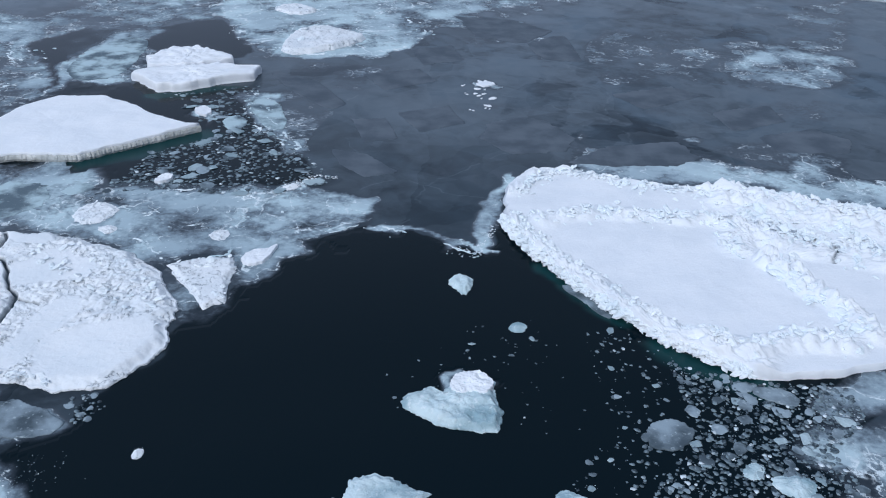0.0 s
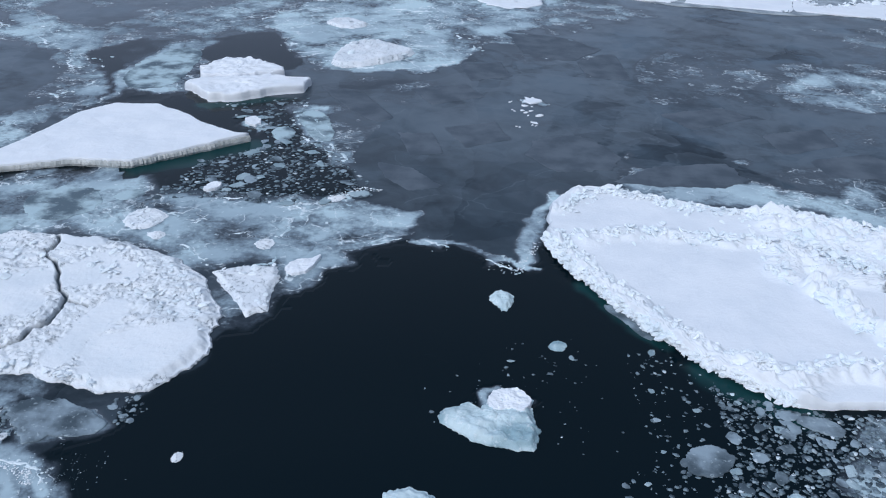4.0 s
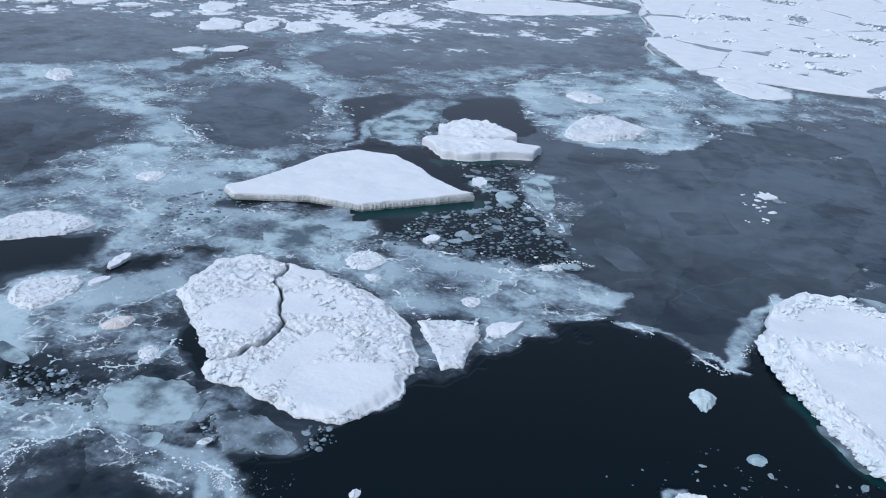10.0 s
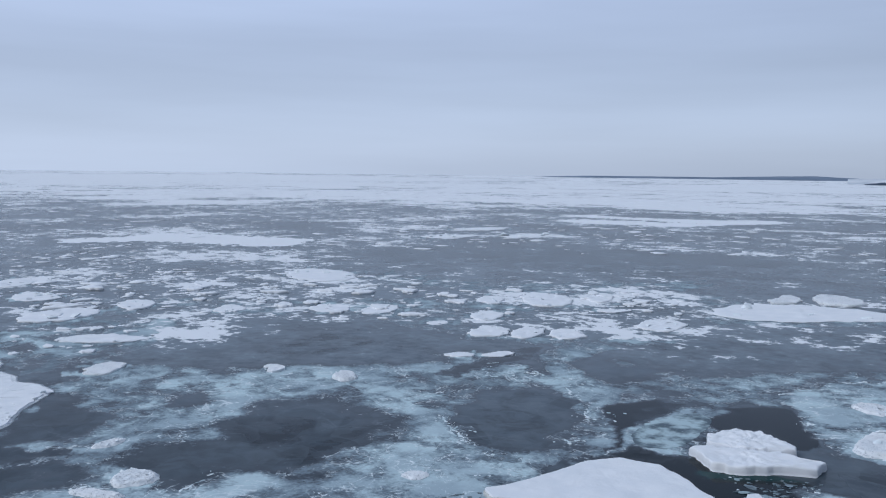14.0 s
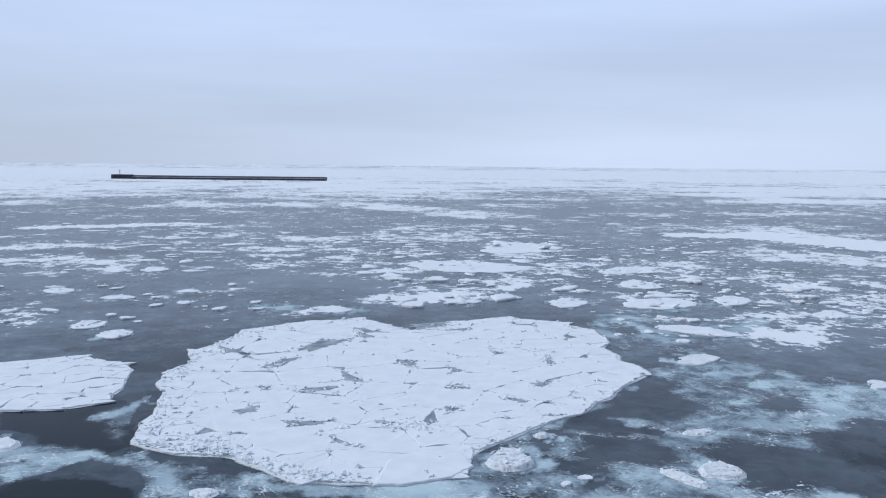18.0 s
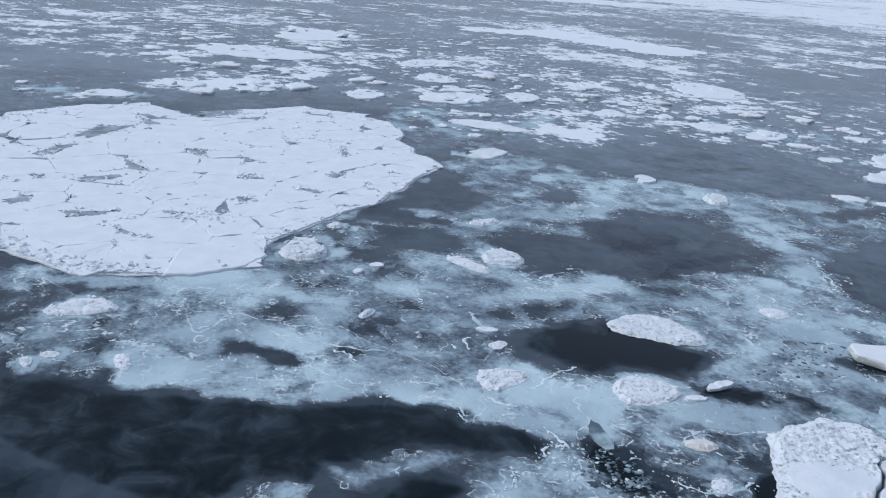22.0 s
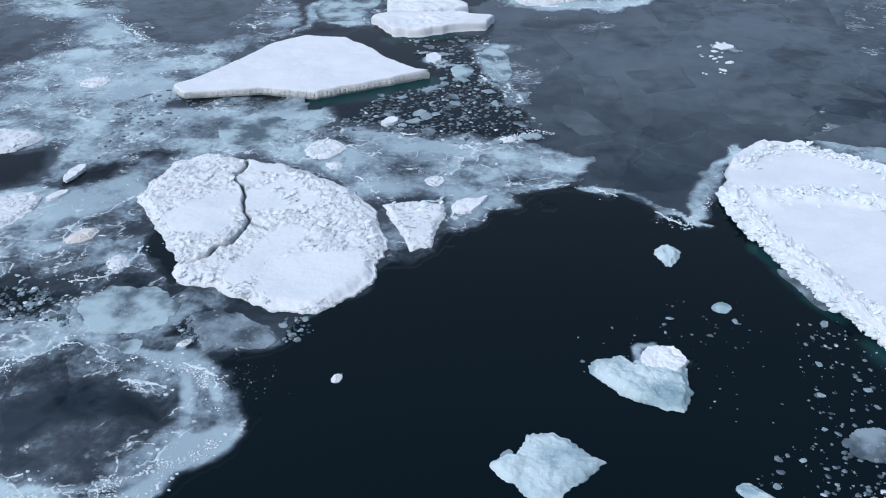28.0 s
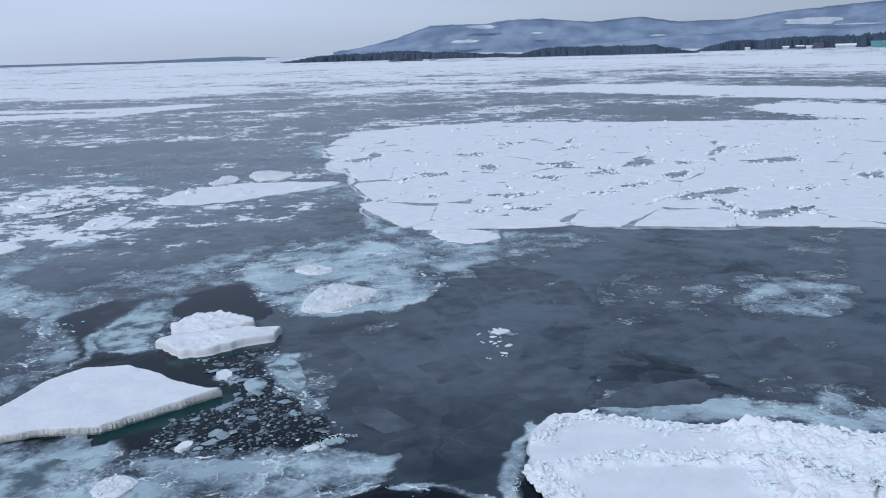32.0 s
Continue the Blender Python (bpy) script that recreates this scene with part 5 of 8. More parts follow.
hole([(-58.0, 43.0), (-56.4, 46.0), (-51.7, 48.8), (-47.0, 50.2), (-45.5, 47.3), (-48.1, 43.9), (-48.4, 39.9), (-51.5, 37.6)], 1, 0.6)
hole([(-50.0, 98.7), (-46.6, 106.4), (-41.0, 107.4), (-42.6, 97.8), (-43.2, 91.4), (-40.8, 85.6), (-41.8, 80.8), (-42.3, 86.7), (-44.7, 92.4)], 1, 0.25)
hole([(-37.7, 101.1), (-35.3, 109.9), (-31.2, 114.9), (-27.1, 106.1), (-23.1, 97.2), (-24.5, 95.0), (-29.7, 101.3), (-34.8, 98.5)], 1, 0.3)
hole([(-135.0, 106.6), (-132.2, 116.6), (-120.9, 126.3), (-98.3, 126.2), (-84.7, 120.8), (-82.6, 108.6), (-89.5, 98.5), (-100.8, 87.8), (-105.5, 82.2)], 0.6, 0.6)
hole([(-67.4, 117.5), (-64.6, 136.5), (-56.0, 153.2), (-45.1, 173.3), (-31.6, 193.0), (-20.1, 171.2), (-24.1, 152.7), (-35.4, 138.7), (-47.2, 130.0), (-52.6, 119.7), (-54.4, 111.6), (-62.5, 116.1)], 0.6, 0.6)
hole([(-78.2, 101.3), (-78.6, 109.0), (-78.9, 122.3), (-75.6, 127.9), (-71.3, 117.1), (-73.1, 113.2), (-74.4, 105.9), (-73.9, 99.7), (-77.8, 98.1)], 1, 0.25)
hole([(-100.2, 135.7), (-88.9, 130.3), (-71.7, 137.2), (-68.3, 154.3), (-64.2, 174.6), (-72.0, 187.7), (-89.7, 194.8), (-86.4, 164.8), (-95.4, 147.9)], 0.8, 0.4)
hole([(-103.5, 49.5), (-102.2, 55.5), (-93.7, 57.1), (-89.2, 50.0), (-91.9, 42.6), (-88.9, 35.7), (-91.9, 36.9), (-97.5, 45.1)], 0.9, 0.5)
hole([(-97.4, 65.1), (-96.0, 71.7), (-89.8, 69.6), (-88.6, 63.9), (-92.7, 62.0)], 0.7, 0.8)
hole([(-109.0, -27.8), (-108.9, -21.6), (-102.9, -15.0), (-93.3, -13.2), (-91.0, -10.7), (-88.1, -9.3), (-92.1, -15.8), (-95.7, -19.7), (-96.8, -24.9)], 0.9, 0.5)
hole([(-82.4, -21.4), (-86.6, -17.5), (-90.2, -14.9), (-86.5, -9.7), (-78.1, -9.3), (-80.7, -21.0)], 0.9, 0.6)
hole([(-78.6, 47.4), (-80.6, 55.5), (-75.7, 60.9), (-76.1, 67.5), (-63.7, 56.8), (-69.2, 45.9)], 0.6, 1)
hole([(-137.3, -16.8), (-149.3, -11.4), (-155.0, -2.3), (-131.8, -8.6), (-123.5, -10.4), (-119.5, -14.1)], 0.9, 0.5)
sheet([(22.3, 130.5), (33.8, 137.2), (38.9, 129.6), (33.9, 118.9), (24.5, 118.1)], 0.28, 0.8, 0)
sheet([(41.9, 125.4), (63.0, 141.1), (57.2, 126.0), (45.8, 120.3)], 0.36, 0.8, 0)
sheet([(-11.8, 96.8), (-6.3, 94.7), (-0.4, 90.8), (-3.2, 85.5), (-9.2, 86.1)], 0.14, 0.5, 0)
sheet([(8.5, 75.8), (13.5, 78.2), (18.6, 76.2), (15.7, 71.1), (10.1, 70.8)], 0.13, 0.6, 0)
sheet([(23.4, 74.4), (30.3, 76.9), (36.7, 73.4), (35.2, 69.6), (27.6, 71.3)], 0.28, 0.6, 0)
sheet([(-0.1, 109.4), (7.4, 116.9), (16.9, 119.3), (10.2, 111.3), (2.8, 104.8)], 0.2, 0.5, 0)
sheet([(-2.3, 131.2), (8.1, 134.0), (14.6, 128.4), (7.6, 121.6), (-0.4, 122.8)], 0.5, 0.6, 0)
sheet([(-4.3, 68.3), (-0.9, 70.1), (1.6, 67.5), (-0.7, 64.7)], 0.12, 0.3, 0)
sheet([(2.7, 84.1), (8.6, 86.1), (11.8, 82.5), (7.0, 77.7)], 0.12, 0.4, 0)
sheet([(19.5, 88.3), (26.2, 91.5), (28.8, 87.5), (24.2, 82.5), (19.8, 83.2)], 0.14, 0.4, 0)
sheet([(-118.7, 177.3), (-125.6, 202.2), (-117.5, 212.1), (-99.2, 222.8), (-90.0, 240.5), (-80.9, 228.5), (-88.2, 207.5), (-96.6, 185.6), (-99.3, 158.0)], 0.5, 0.6, 0)
sheet([(-71.8, 116.4), (-73.2, 125.4), (-71.3, 145.4), (-62.9, 145.8), (-60.5, 159.4), (-48.0, 162.8), (-42.1, 157.2), (-50.6, 146.3), (-48.7, 126.7), (-51.4, 117.5), (-59.7, 120.6), (-65.0, 115.1)], 0.5, 0.8, 0)
sheet([(-60.6, 357.6), (-40.8, 260.2), (-27.8, 213.1), (-17.4, 166.9), (-13.0, 155.6), (-16.9, 152.8), (-28.1, 195.1), (-51.6, 292.4)], 0.5, 0.5, 0.1)
sheet([(-75.6, 109.7), (-72.5, 113.0), (-64.1, 108.8), (-54.8, 106.4), (-46.1, 94.2), (-43.5, 88.9), (-45.7, 83.5), (-49.0, 83.6), (-48.1, 89.7), (-51.6, 98.6), (-60.7, 105.5), (-71.1, 102.6)], 0.6, 0.5, 0.2)
sheet([(4.3, 148.6), (18.0, 142.3), (25.2, 136.3), (16.4, 128.3), (10.2, 122.7), (3.9, 127.6)], 0.42, 0.7, 0)
sheet([(32.2, 107.8), (39.0, 110.1), (43.1, 108.5), (37.2, 91.7), (32.6, 93.3), (32.0, 99.5)], 0.38, 0.8, 0)
sheet([(-13.4, 147.9), (-5.3, 143.5), (4.1, 139.5), (9.8, 144.2), (0.5, 129.3), (-4.5, 125.3)], 0.6, 0.6, 0.1)
sheet([(-65.8, 43.1), (-65.7, 49.8), (-59.9, 53.6), (-54.1, 58.6), (-48.9, 60.8), (-46.6, 66.4), (-45.4, 60.5), (-48.9, 53.0), (-53.7, 47.9), (-59.9, 45.2)], 0.55, 0.9, 0)
sheet([(-62.0, 68.8), (-57.4, 70.9), (-50.0, 70.9), (-46.1, 70.3), (-49.0, 65.1), (-54.5, 63.9)], 0.55, 0.7, 0)
sheet([(-48.0, 52.1), (-43.0, 53.8), (-40.4, 58.2), (-34.8, 62.5), (-29.6, 64.5), (-30.2, 59.3), (-34.8, 54.4), (-39.2, 52.8), (-42.4, 49.5)], 0.42, 0.6, 0)
sheet([(-45.6, 86.0), (-44.6, 92.8), (-39.4, 98.3), (-38.0, 92.6), (-39.9, 86.6)], 0.5, 0.6, 0)
hole([(-222.8, 340.6), (-199.2, 365.6), (-119.7, 294.2), (-101.8, 240.5), (-114.9, 207.1), (-128.8, 193.1)], 0.8, 0.5)
hole([(-62.7, 168.6), (-47.8, 179.3), (-32.0, 187.1), (-21.1, 180.0), (-20.0, 160.9), (-29.3, 147.2), (-37.0, 137.6), (-48.7, 134.8), (-56.6, 130.3), (-59.8, 145.9)], 0.6, 0.7)
hole([(12.6, 131.8), (30.8, 138.7), (46.3, 133.5), (48.8, 124.8), (44.1, 111.2), (26.6, 117.2), (13.3, 121.2)], 0.6, 0.7)


def polar_rows():
    az = np.concatenate([np.arange(-40, 118, 0.165), np.arange(118, 320, 6.0)])
    dep = np.concatenate([np.arange(70, 6, -0.155), np.arange(6, 0.63, -0.045), np.arange(0.6, 0.352, -0.03)])
    return np.radians(az), 30.0 / np.tan(np.radians(dep))


def build_sea():
    az, rad = polar_rows()
    na, nr = len(az), len(rad)
    A, D = np.meshgrid(az, rad)
    x, y = -np.sin(A) * D, np.cos(A) * D
    z = 13.0 * (D / 4900.0) ** 4
    # outlines wander a little, more so farther out
    amp = 0.5 + 0.012 * np.minimum(D, 400)
    wx = x + amp * (2.2 * fbm(x / 5, y / 5, 11, 4) + 1.4 * fbm(x / 1.3, y / 1.3, 31, 2))
    wy = y + amp * (2.2 * fbm(x / 5, y / 5, 51, 4) + 1.4 * fbm(x / 1.3, y / 1.3, 71, 2))
    grey = np.full(x.shape, 0.9) + 0.25 * fbm(x / 30, y / 30, 5, 3)
    # paler with distance: thicker ice, plus sky sheen put into its colour
    thick_sheen = smooth(D, 42, 130) * (0.58 + 1.5 * fbm(x / 70, y / 70, 6, 4)) * (1 - 0.6 * smooth(D, 150, 300))
    thick_sheen = thick_sheen * (1 - 0.55 * smooth(np.degrees(A), 38, 58) * (1 - smooth(D, 150, 210)))
    # paler, thicker sheets to the north-east, with sky reflection put into the tone
    thick_sheen = np.clip(thick_sheen, 0, 1) + 0.95 * smooth(-np.degrees(A), -7, 0) * smooth(D, 64, 94) * (A < 2.0) * (1 - smooth(D, 180, 260)) * (1 + 1.6 * fbm(x / 26, y / 26, 16, 3))
    slush = 0.25 * fbm(x / 24, y / 24, 8, 4) + 0.06
    slush = np.where(D > 220, slush - 0.1, slush) + smooth(D, 85, 150) * (0.85 * fbm(x / 42, y / 42, 18, 5) + 0.02)
    # clear dark sheets beyond the ridged floe
    slush = slush - 0.16 * smooth(-np.degrees(A), -12, 2) * (A < 2.0) * smooth(D, 50, 60) * (1 - smooth(D, 115, 150))
    pack = 0.205 + np.clip((D - 500) / 2800, 0, 0.21) + 0.35 * fbm(x / 160, y / 160, 4, 4)
    for line, half, power in BASE:
        d = seg_distance(wx, wy, line)
        slush = np.maximum(slush, power * smooth(-d, -half * 1.9, -half * 0.7) + 0.35 * fbm(x / 9, y / 9, 21, 3) * (d < half * 1.5))
    for poly in DARK:
        d = seg_distance(wx, wy, poly, True) * np.where(inside(wx, wy, poly), -1, 1)
        soft = 1.1 + 0.012 * D
        slush = slush * (1 - smooth(-d, -soft * 1.5, soft)) - 0.16 * (d < 0)
    for poly, power in PALE:
        slush = np.where(inside(0.3 * wx + 0.7 * x, 0.3 * wy + 0.7 * y, poly), np.maximum(slush, power), slush)
    for poly, soft in LEADS:
        xs, ys = zip(*poly)
        near = (x > min(xs) - 8) & (x < max(xs) + 8) & (y > min(ys) - 8) & (y < max(ys) + 8)
        i = np.nonzero(near)
        px, py = 0.6 * wx[i] + 0.4 * x[i], 0.6 * wy[i] + 0.4 * y[i]
        d = seg_distance(px, py, poly, True) * np.where(inside(px, py, poly), -1, 1)
        f = smooth(-d, -soft, soft)
        grey[i], slush[i] = grey[i] * (1 - f), slush[i] * (1 - f) - 1.3 * f
    for line, half, power in SLUSH:
        xs, ys = zip(*line)
        pad = half * 2.5 + 4
        i = np.nonzero((x > min(xs) - pad) & (x < max(xs) + pad) & (y > min(ys) - pad) & (y < max(ys) + pad))
        d = seg_distance(wx[i], wy[i], line) * (1 + 1.5 * fbm(x[i] / 3.2, y[i] / 3.2, 91, 3))
        power = power * (1 + 0.9 * fbm(x[i] / 4.5, y[i] / 4.5, 92, 3))
        slush[i] = np.maximum(slush[i], np.where(d < half * 1.9, power * smooth(-d, -half * 2.0, -half * 0.45) - 0.02, -2))
    for poly, h, m, label, rough in FLOES:
        if m in (R, DIRTY, W) and "open water" not in label and "lead" not in label and "slab" not in label:
            xs, ys = zip(*poly)
            i = np.nonzero((x > min(xs) - 6) & (x < max(xs) + 6) & (y > min(ys) - 6) & (y < max(ys) + 6))
            d = seg_distance(wx[i], wy[i], poly, True)
            wide = min(1.6, 0.18 * (max(xs) - min(xs) + max(ys) - min(ys)))
            d = d * (1 + 1.3 * fbm(x[i] / 1.6, y[i] / 1.6, 93, 3))
            slush[i] = np.maximum(slush[i], np.where(d < wide, 0.8 * smooth(-d, -wide, -wide * 0.2), -2))
    bx, by = 0.45 * wx + 0.55 * x, 0.45 * wy + 0.55 * y
    for poly, power, soft, rim in SHEETS:
        xs, ys = zip(*poly)
        pad = 4 + 0.03 * math.hypot(xs[0], ys[0])
        i = np.nonzero((x > min(xs) - pad) & (x < max(xs) + pad) & (y > min(ys) - pad) & (y < max(ys) + pad))
        d = seg_distance(bx[i], by[i], poly, True) * np.where(inside(bx[i], by[i], poly), -1, 1)
        s = soft * (1.0 + 0.016 * D[i])
        body = power * (0.88 + 0.18 * smooth(D[i], 38, 60) + 0.95 * fbm(x[i] / 3.5, y[i] / 3.5, 94, 4)) * smooth(-d, -s, s * 0.8)
        body = body + rim * smooth(-np.abs(d + 0.25), -0.6, -0.1) * (0.5 + 1.6 * fbm(x[i] / 1.8, y[i] / 1.8, 95, 3))
        slush[i] = np.where(d < s, np.maximum(slush[i], body), slush[i])
    for poly, power, soft in HOLES:
        xs, ys = zip(*poly)
        pad = 4 + 0.03 * math.hypot(xs[0], ys[0])
        i = np.nonzero((x > min(xs) - pad) & (x < max(xs) + pad) & (y > min(ys) - pad) & (y < max(ys) + pad))
        d = seg_distance(bx[i], by[i], poly, True) * np.where(inside(bx[i], by[i], poly), -1, 1)
        s = soft * (1.0 + 0.018 * D[i])
        f = power * smooth(-d, -0.5 * s, 1.1 * s)
        grey[i] = grey[i] * (1 - 0.62 * f * (power >= 1))
        slush[i], thick_sheen[i] = slush[i] * (1 - f) - 0.10 * f + f * (0.16 + 0.9 * (1.1 - power)) * (0.08 + 1.3 * fbm(x[i] / 3.2, y[i] / 3.2, 96, 4)), thick_sheen[i] * (1 - 0.3 * f)
    foot = np.zeros_like(x)
    for line, half in FEET:
        foot = np.maximum(foot, smooth(-seg_distance(0.5 * x + 0.5 * wx, 0.5 * y + 0.5 * wy, line), -half * 1.5, -half * 0.2))
    slush = np.where(foot > 0.3, np.minimum(slush, -0.6), slush)
    for line, half, power in PACK:
        d = seg_distance(wx, wy, line)
        pack = np.maximum(pack, 0.85 * power * smooth(-d, -half * 1.7, -half * 0.6))
    pack = np.where(D < 110, 0, pack * smooth(D, 110, 170))
    slush = np.maximum(slush, -1.4)
    co = np.stack([x, y, z], -1).reshape(-1, 3)
    r, c = np.meshgrid(np.arange(nr - 1), np.arange(na), indexing="ij")
    c2 = (c + 1) % na
    faces = np.stack([r * na + c, (r + 1) * na + c, (r + 1) * na + c2, r * na + c2], -1).reshape(-1, 4)[:, ::-1]
    me = grid_mesh("sea", co, faces, SEA)
    cap = len(co)
    at = me.attributes.new("cover", "FLOAT_COLOR", "POINT")
    rgba = np.stack([slush, grey, pack, thick_sheen], -1).astype(np.float32)
    at.data.foreach_set("color", rgba.ravel())
    ft = me.attributes.new("foot", "FLOAT", "POINT")
    ft.data.foreach_set("value", foot.astype(np.float32).ravel())
    return tagged(new("water", me), "dark cold sea with thin grey young ice and slush", "sea", kind="structure")


sea = build_sea()
under = grid_mesh("sea_below", [(-14, -14, -0.02), (14, -14, -0.02), (14, 14, -0.02), (-14, 14, -0.02)], [(0, 1, 2, 3)], SEA)
tagged(new("water_below", under), "dark open water below the viewpoint", "sea", kind="structure")


# ---- floes ----
def rounded(poly):
    """The outline with its corners worn off."""
    out = []
    for (ax, ay), (bx, by) in zip(poly, list(poly[1:]) + [poly[0]]):
        out += [(ax * 0.75 + bx * 0.25, ay * 0.75 + by * 0.25), (ax * 0.25 + bx * 0.75, ay * 0.25 + by * 0.75)]
    return out


def outline_radius(poly, cx, cy, th):
    """Distance from the centre to the outline along each direction."""
    r = np.zeros(len(th))
    dx, dy = np.cos(th), np.sin(th)
    for (ax, ay), (bx, by) in zip(poly, list(poly[1:]) + [poly[0]]):
        ax, ay, bx, by = ax - cx, ay - cy, bx - cx, by - cy
        ex, ey = bx - ax, by - ay
        den = dx * ey - dy * ex
        den = np.where(np.abs(den) < 1e-9, 1e-9, den)
        t, s = (ax * ey - ay * ex) / den, (ax * dy - ay * dx) / den
        r = np.where((t > 0) & (s >= 0) & (s <= 1), np.maximum(r, t), r)
    good = r > 0
    if not good.all():
        idx = np.arange(len(th))
        r = np.interp(idx, idx[good], r[good], period=len(th))
    return r


def middle(poly):
    a = cx = cy = 0.0
    for (ax, ay), (bx, by) in zip(poly, list(poly[1:]) + [poly[0]]):
        k = ax * by - bx * ay
        a, cx, cy = a + k, cx + (ax + bx) * k, cy + (ay + by) * k
    return cx / (3 * a), cy / (3 * a)


def floe_mesh(name, poly, h, material, seed, rough=0.08, jag=0.06, seg=72, rings=14, grain=1.2, lines=(), foot=0.25, tilt=(0, 0), dome=0.0, quiet=(), fall=0.0):
    """A slab of ice: uneven snow on top, a broken edge, and a foot below the water."""
    cx, cy = middle(poly)
    th = np.linspace(0, 2 * math.pi, seg, endpoint=False)
    r = outline_radius(poly, cx, cy, th)
    r = np.minimum(r, np.convolve(np.r_[r[-2:], r, r[:2]], np.ones(5) / 5, "valid") * 1.12)
    if material in (GREY_ICE, SLUSH_ICE):
        pad = seg // 24
        r = np.convolve(np.r_[r[-pad:], r, r[:pad]], np.ones(2 * pad + 1) / (2 * pad + 1), "valid")
    size = r.mean()
    px, py = cx + r * np.cos(th), cy + r * np.sin(th)
    r = r * (1 + jag * (1.8 * fbm(px / size * 2.5, py / size * 2.5, seed, 3) + 2.2 * fbm(px / size * 8, py / size * 8, seed + 9, 4, 0.65)))
    u = 1 - (1 - np.linspace(0.02, 1, rings)) ** 1.5
    U, TH = np.meshgrid(u, th, indexing="ij")
    x, y = U * r * np.cos(TH), U * r * np.sin(TH)
    wx, wy = x + cx, y + cy
    calm, wet = np.ones_like(x), np.zeros_like(x)
    for line, half in quiet:
        d = seg_distance(wx + 0.8 * fbm(wx / 1.5, wy / 1.5, seed + 17, 2), wy, line)
        calm = np.minimum(calm, 1 - 0.92 * smooth(-d, -half * 1.15, -half * 0.85))
    crags = billow(wx / grain, wy / grain, seed + 3, 4, 0.5) * 1.4 - 0.45 + 1.5 * fbm(wx / (grain * 1.3), wy / (grain * 1.3), seed + 13, 3)
    top = h * (1 + dome * (1 - U ** 2)) + calm * rough * crags + rough * fbm(wx / (grain * 6), wy / (grain * 6), seed + 5, 2)
    top = top + (x * tilt[0] + y * tilt[1])
    for line, half, height in lines:
        d = seg_distance(wx + 1.2 * fbm(wx / 2, wy / 2, seed + 7, 2), wy + 1.2 * fbm(wx / 2, wy / 2, seed + 8, 2), line)
        f = smooth(-d, -half * 1.5, -half * 0.3)
        if height < 0:
            wet = np.maximum(wet, f)
        top = top + f * height * (0.15 + 1.6 * billow(wx / 1.0, wy / 1.0, seed + 4, 4, 0.55) if height > 0 else 1.0)
    if fall:
        edge = (1 - U) * r + 0.9 * fall * fbm(wx / 1.1, wy / 1.1, seed + 21, 3)
        top = top * (0.22 + 0.78 * smooth(edge, 0, fall))
    top = np.maximum(top, 0.02)
    top[-1] *= 0.82
    lip = np.array([[1.012], [1.0], [1.0 + foot * 0.5], [0.97]])
    lz = np.array([[0.42], [0.0], [0.0], [0.0]]) * top[-1] + np.array([[0], [-0.04], [-0.25], [-0.6]])
    x = np.concatenate([x, x[-1] * lip])
    y = np.concatenate([y, y[-1] * lip])
    z = np.concatenate([top, lz])
    rows_n = len(z)
    co = np.concatenate([np.stack([x, y, z], -1).reshape(-1, 3), [[0, 0, float(top[0].mean())]]])
    i, j = np.meshgrid(np.arange(rows_n - 1), np.arange(seg), indexing="ij")
    j2 = (j + 1) % seg
    quads = np.stack([i * seg + j, (i + 1) * seg + j, (i + 1) * seg + j2, i * seg + j2], -1).reshape(-1, 4)
    fan = np.array([[len(co) - 1, k, (k + 1) % seg, (k + 1) % seg] for k in range(seg)])
    tri = np.concatenate([quads[:, [0, 1, 2]], quads[:, [0, 2, 3]], fan[:, :3]])
    me = grid_mesh(name, co, tri, material)
    wet = np.concatenate([wet, np.zeros((len(lz), seg))]).ravel()
    broken = np.concatenate([calm, np.ones((len(lz), seg))]).ravel()
    col = np.stack([wet, broken, wet, np.ones_like(wet)], -1)
    at = me.attributes.new("wet", "FLOAT_COLOR", "POINT")
    at.data.foreach_set("color", np.concatenate([col, [[0, 0, 0, 1]]]).astype(np.float32).ravel())
    return me, (cx, cy)


FOOTPRINT = {}


def floe(poly, h, material=None, label="low snow-covered ice floe in dark water", name="ice_floe", group="floes of the drift ice", seed=1, **more):
    me, (cx, cy) = floe_mesh(name, poly, h, material or SNOW, seed, **more)
    ob = new(name, me)
    ob.location = (cx, cy, 0)
    FOOTPRINT[ob.name] = poly
    return tagged(ob, label, "ice floe", group)


RAFT_ICE = make_snow("rafted_young_ice", (0.074, 0.093, 0.116), (0.122, 0.146, 0.174), 0.01, (0.12, 0.145, 0.17), 0.62, spread=(0.34, 0.66))


def raft(poly, seed):
    """A thin sheet of young ice slid over its neighbour."""
    me, (cx, cy) = floe_mesh("ice_sheet", poly, 0.014 + 0.004 * (seed % 4), RAFT_ICE, 4000 + 7 * seed, rough=0.002, jag=0.09, seg=96, rings=6, grain=2.0, foot=0.0)
    ob = new("ice_sheet", me)
    ob.location = (cx, cy, 0)
    tagged(ob, "thin rafted sheet of young grey ice", "ice sheet", "rafted sheets of young ice")


def block_mesh(name, seed, flat, material, count=13):
    rs = np.random.RandomState(seed)
    bm = bmesh.new()
    for _ in range(count):
        v = rs.randn(3)
        v /= np.linalg.norm(v) ** 0.8
        bm.verts.new((v[0] * 0.5, v[1] * 0.5, v[2] * 0.5 * flat))
    res = bmesh.ops.convex_hull(bm, input=bm.verts)
    bmesh.ops.delete(bm, geom=[g for g in res["geom_interior"] if isinstance(g, bmesh.types.BMVert)], context="VERTS")
    me = bpy.data.meshes.new(name)
    bm.to_mesh(me)
    bm.free()
    me.materials.append(material)
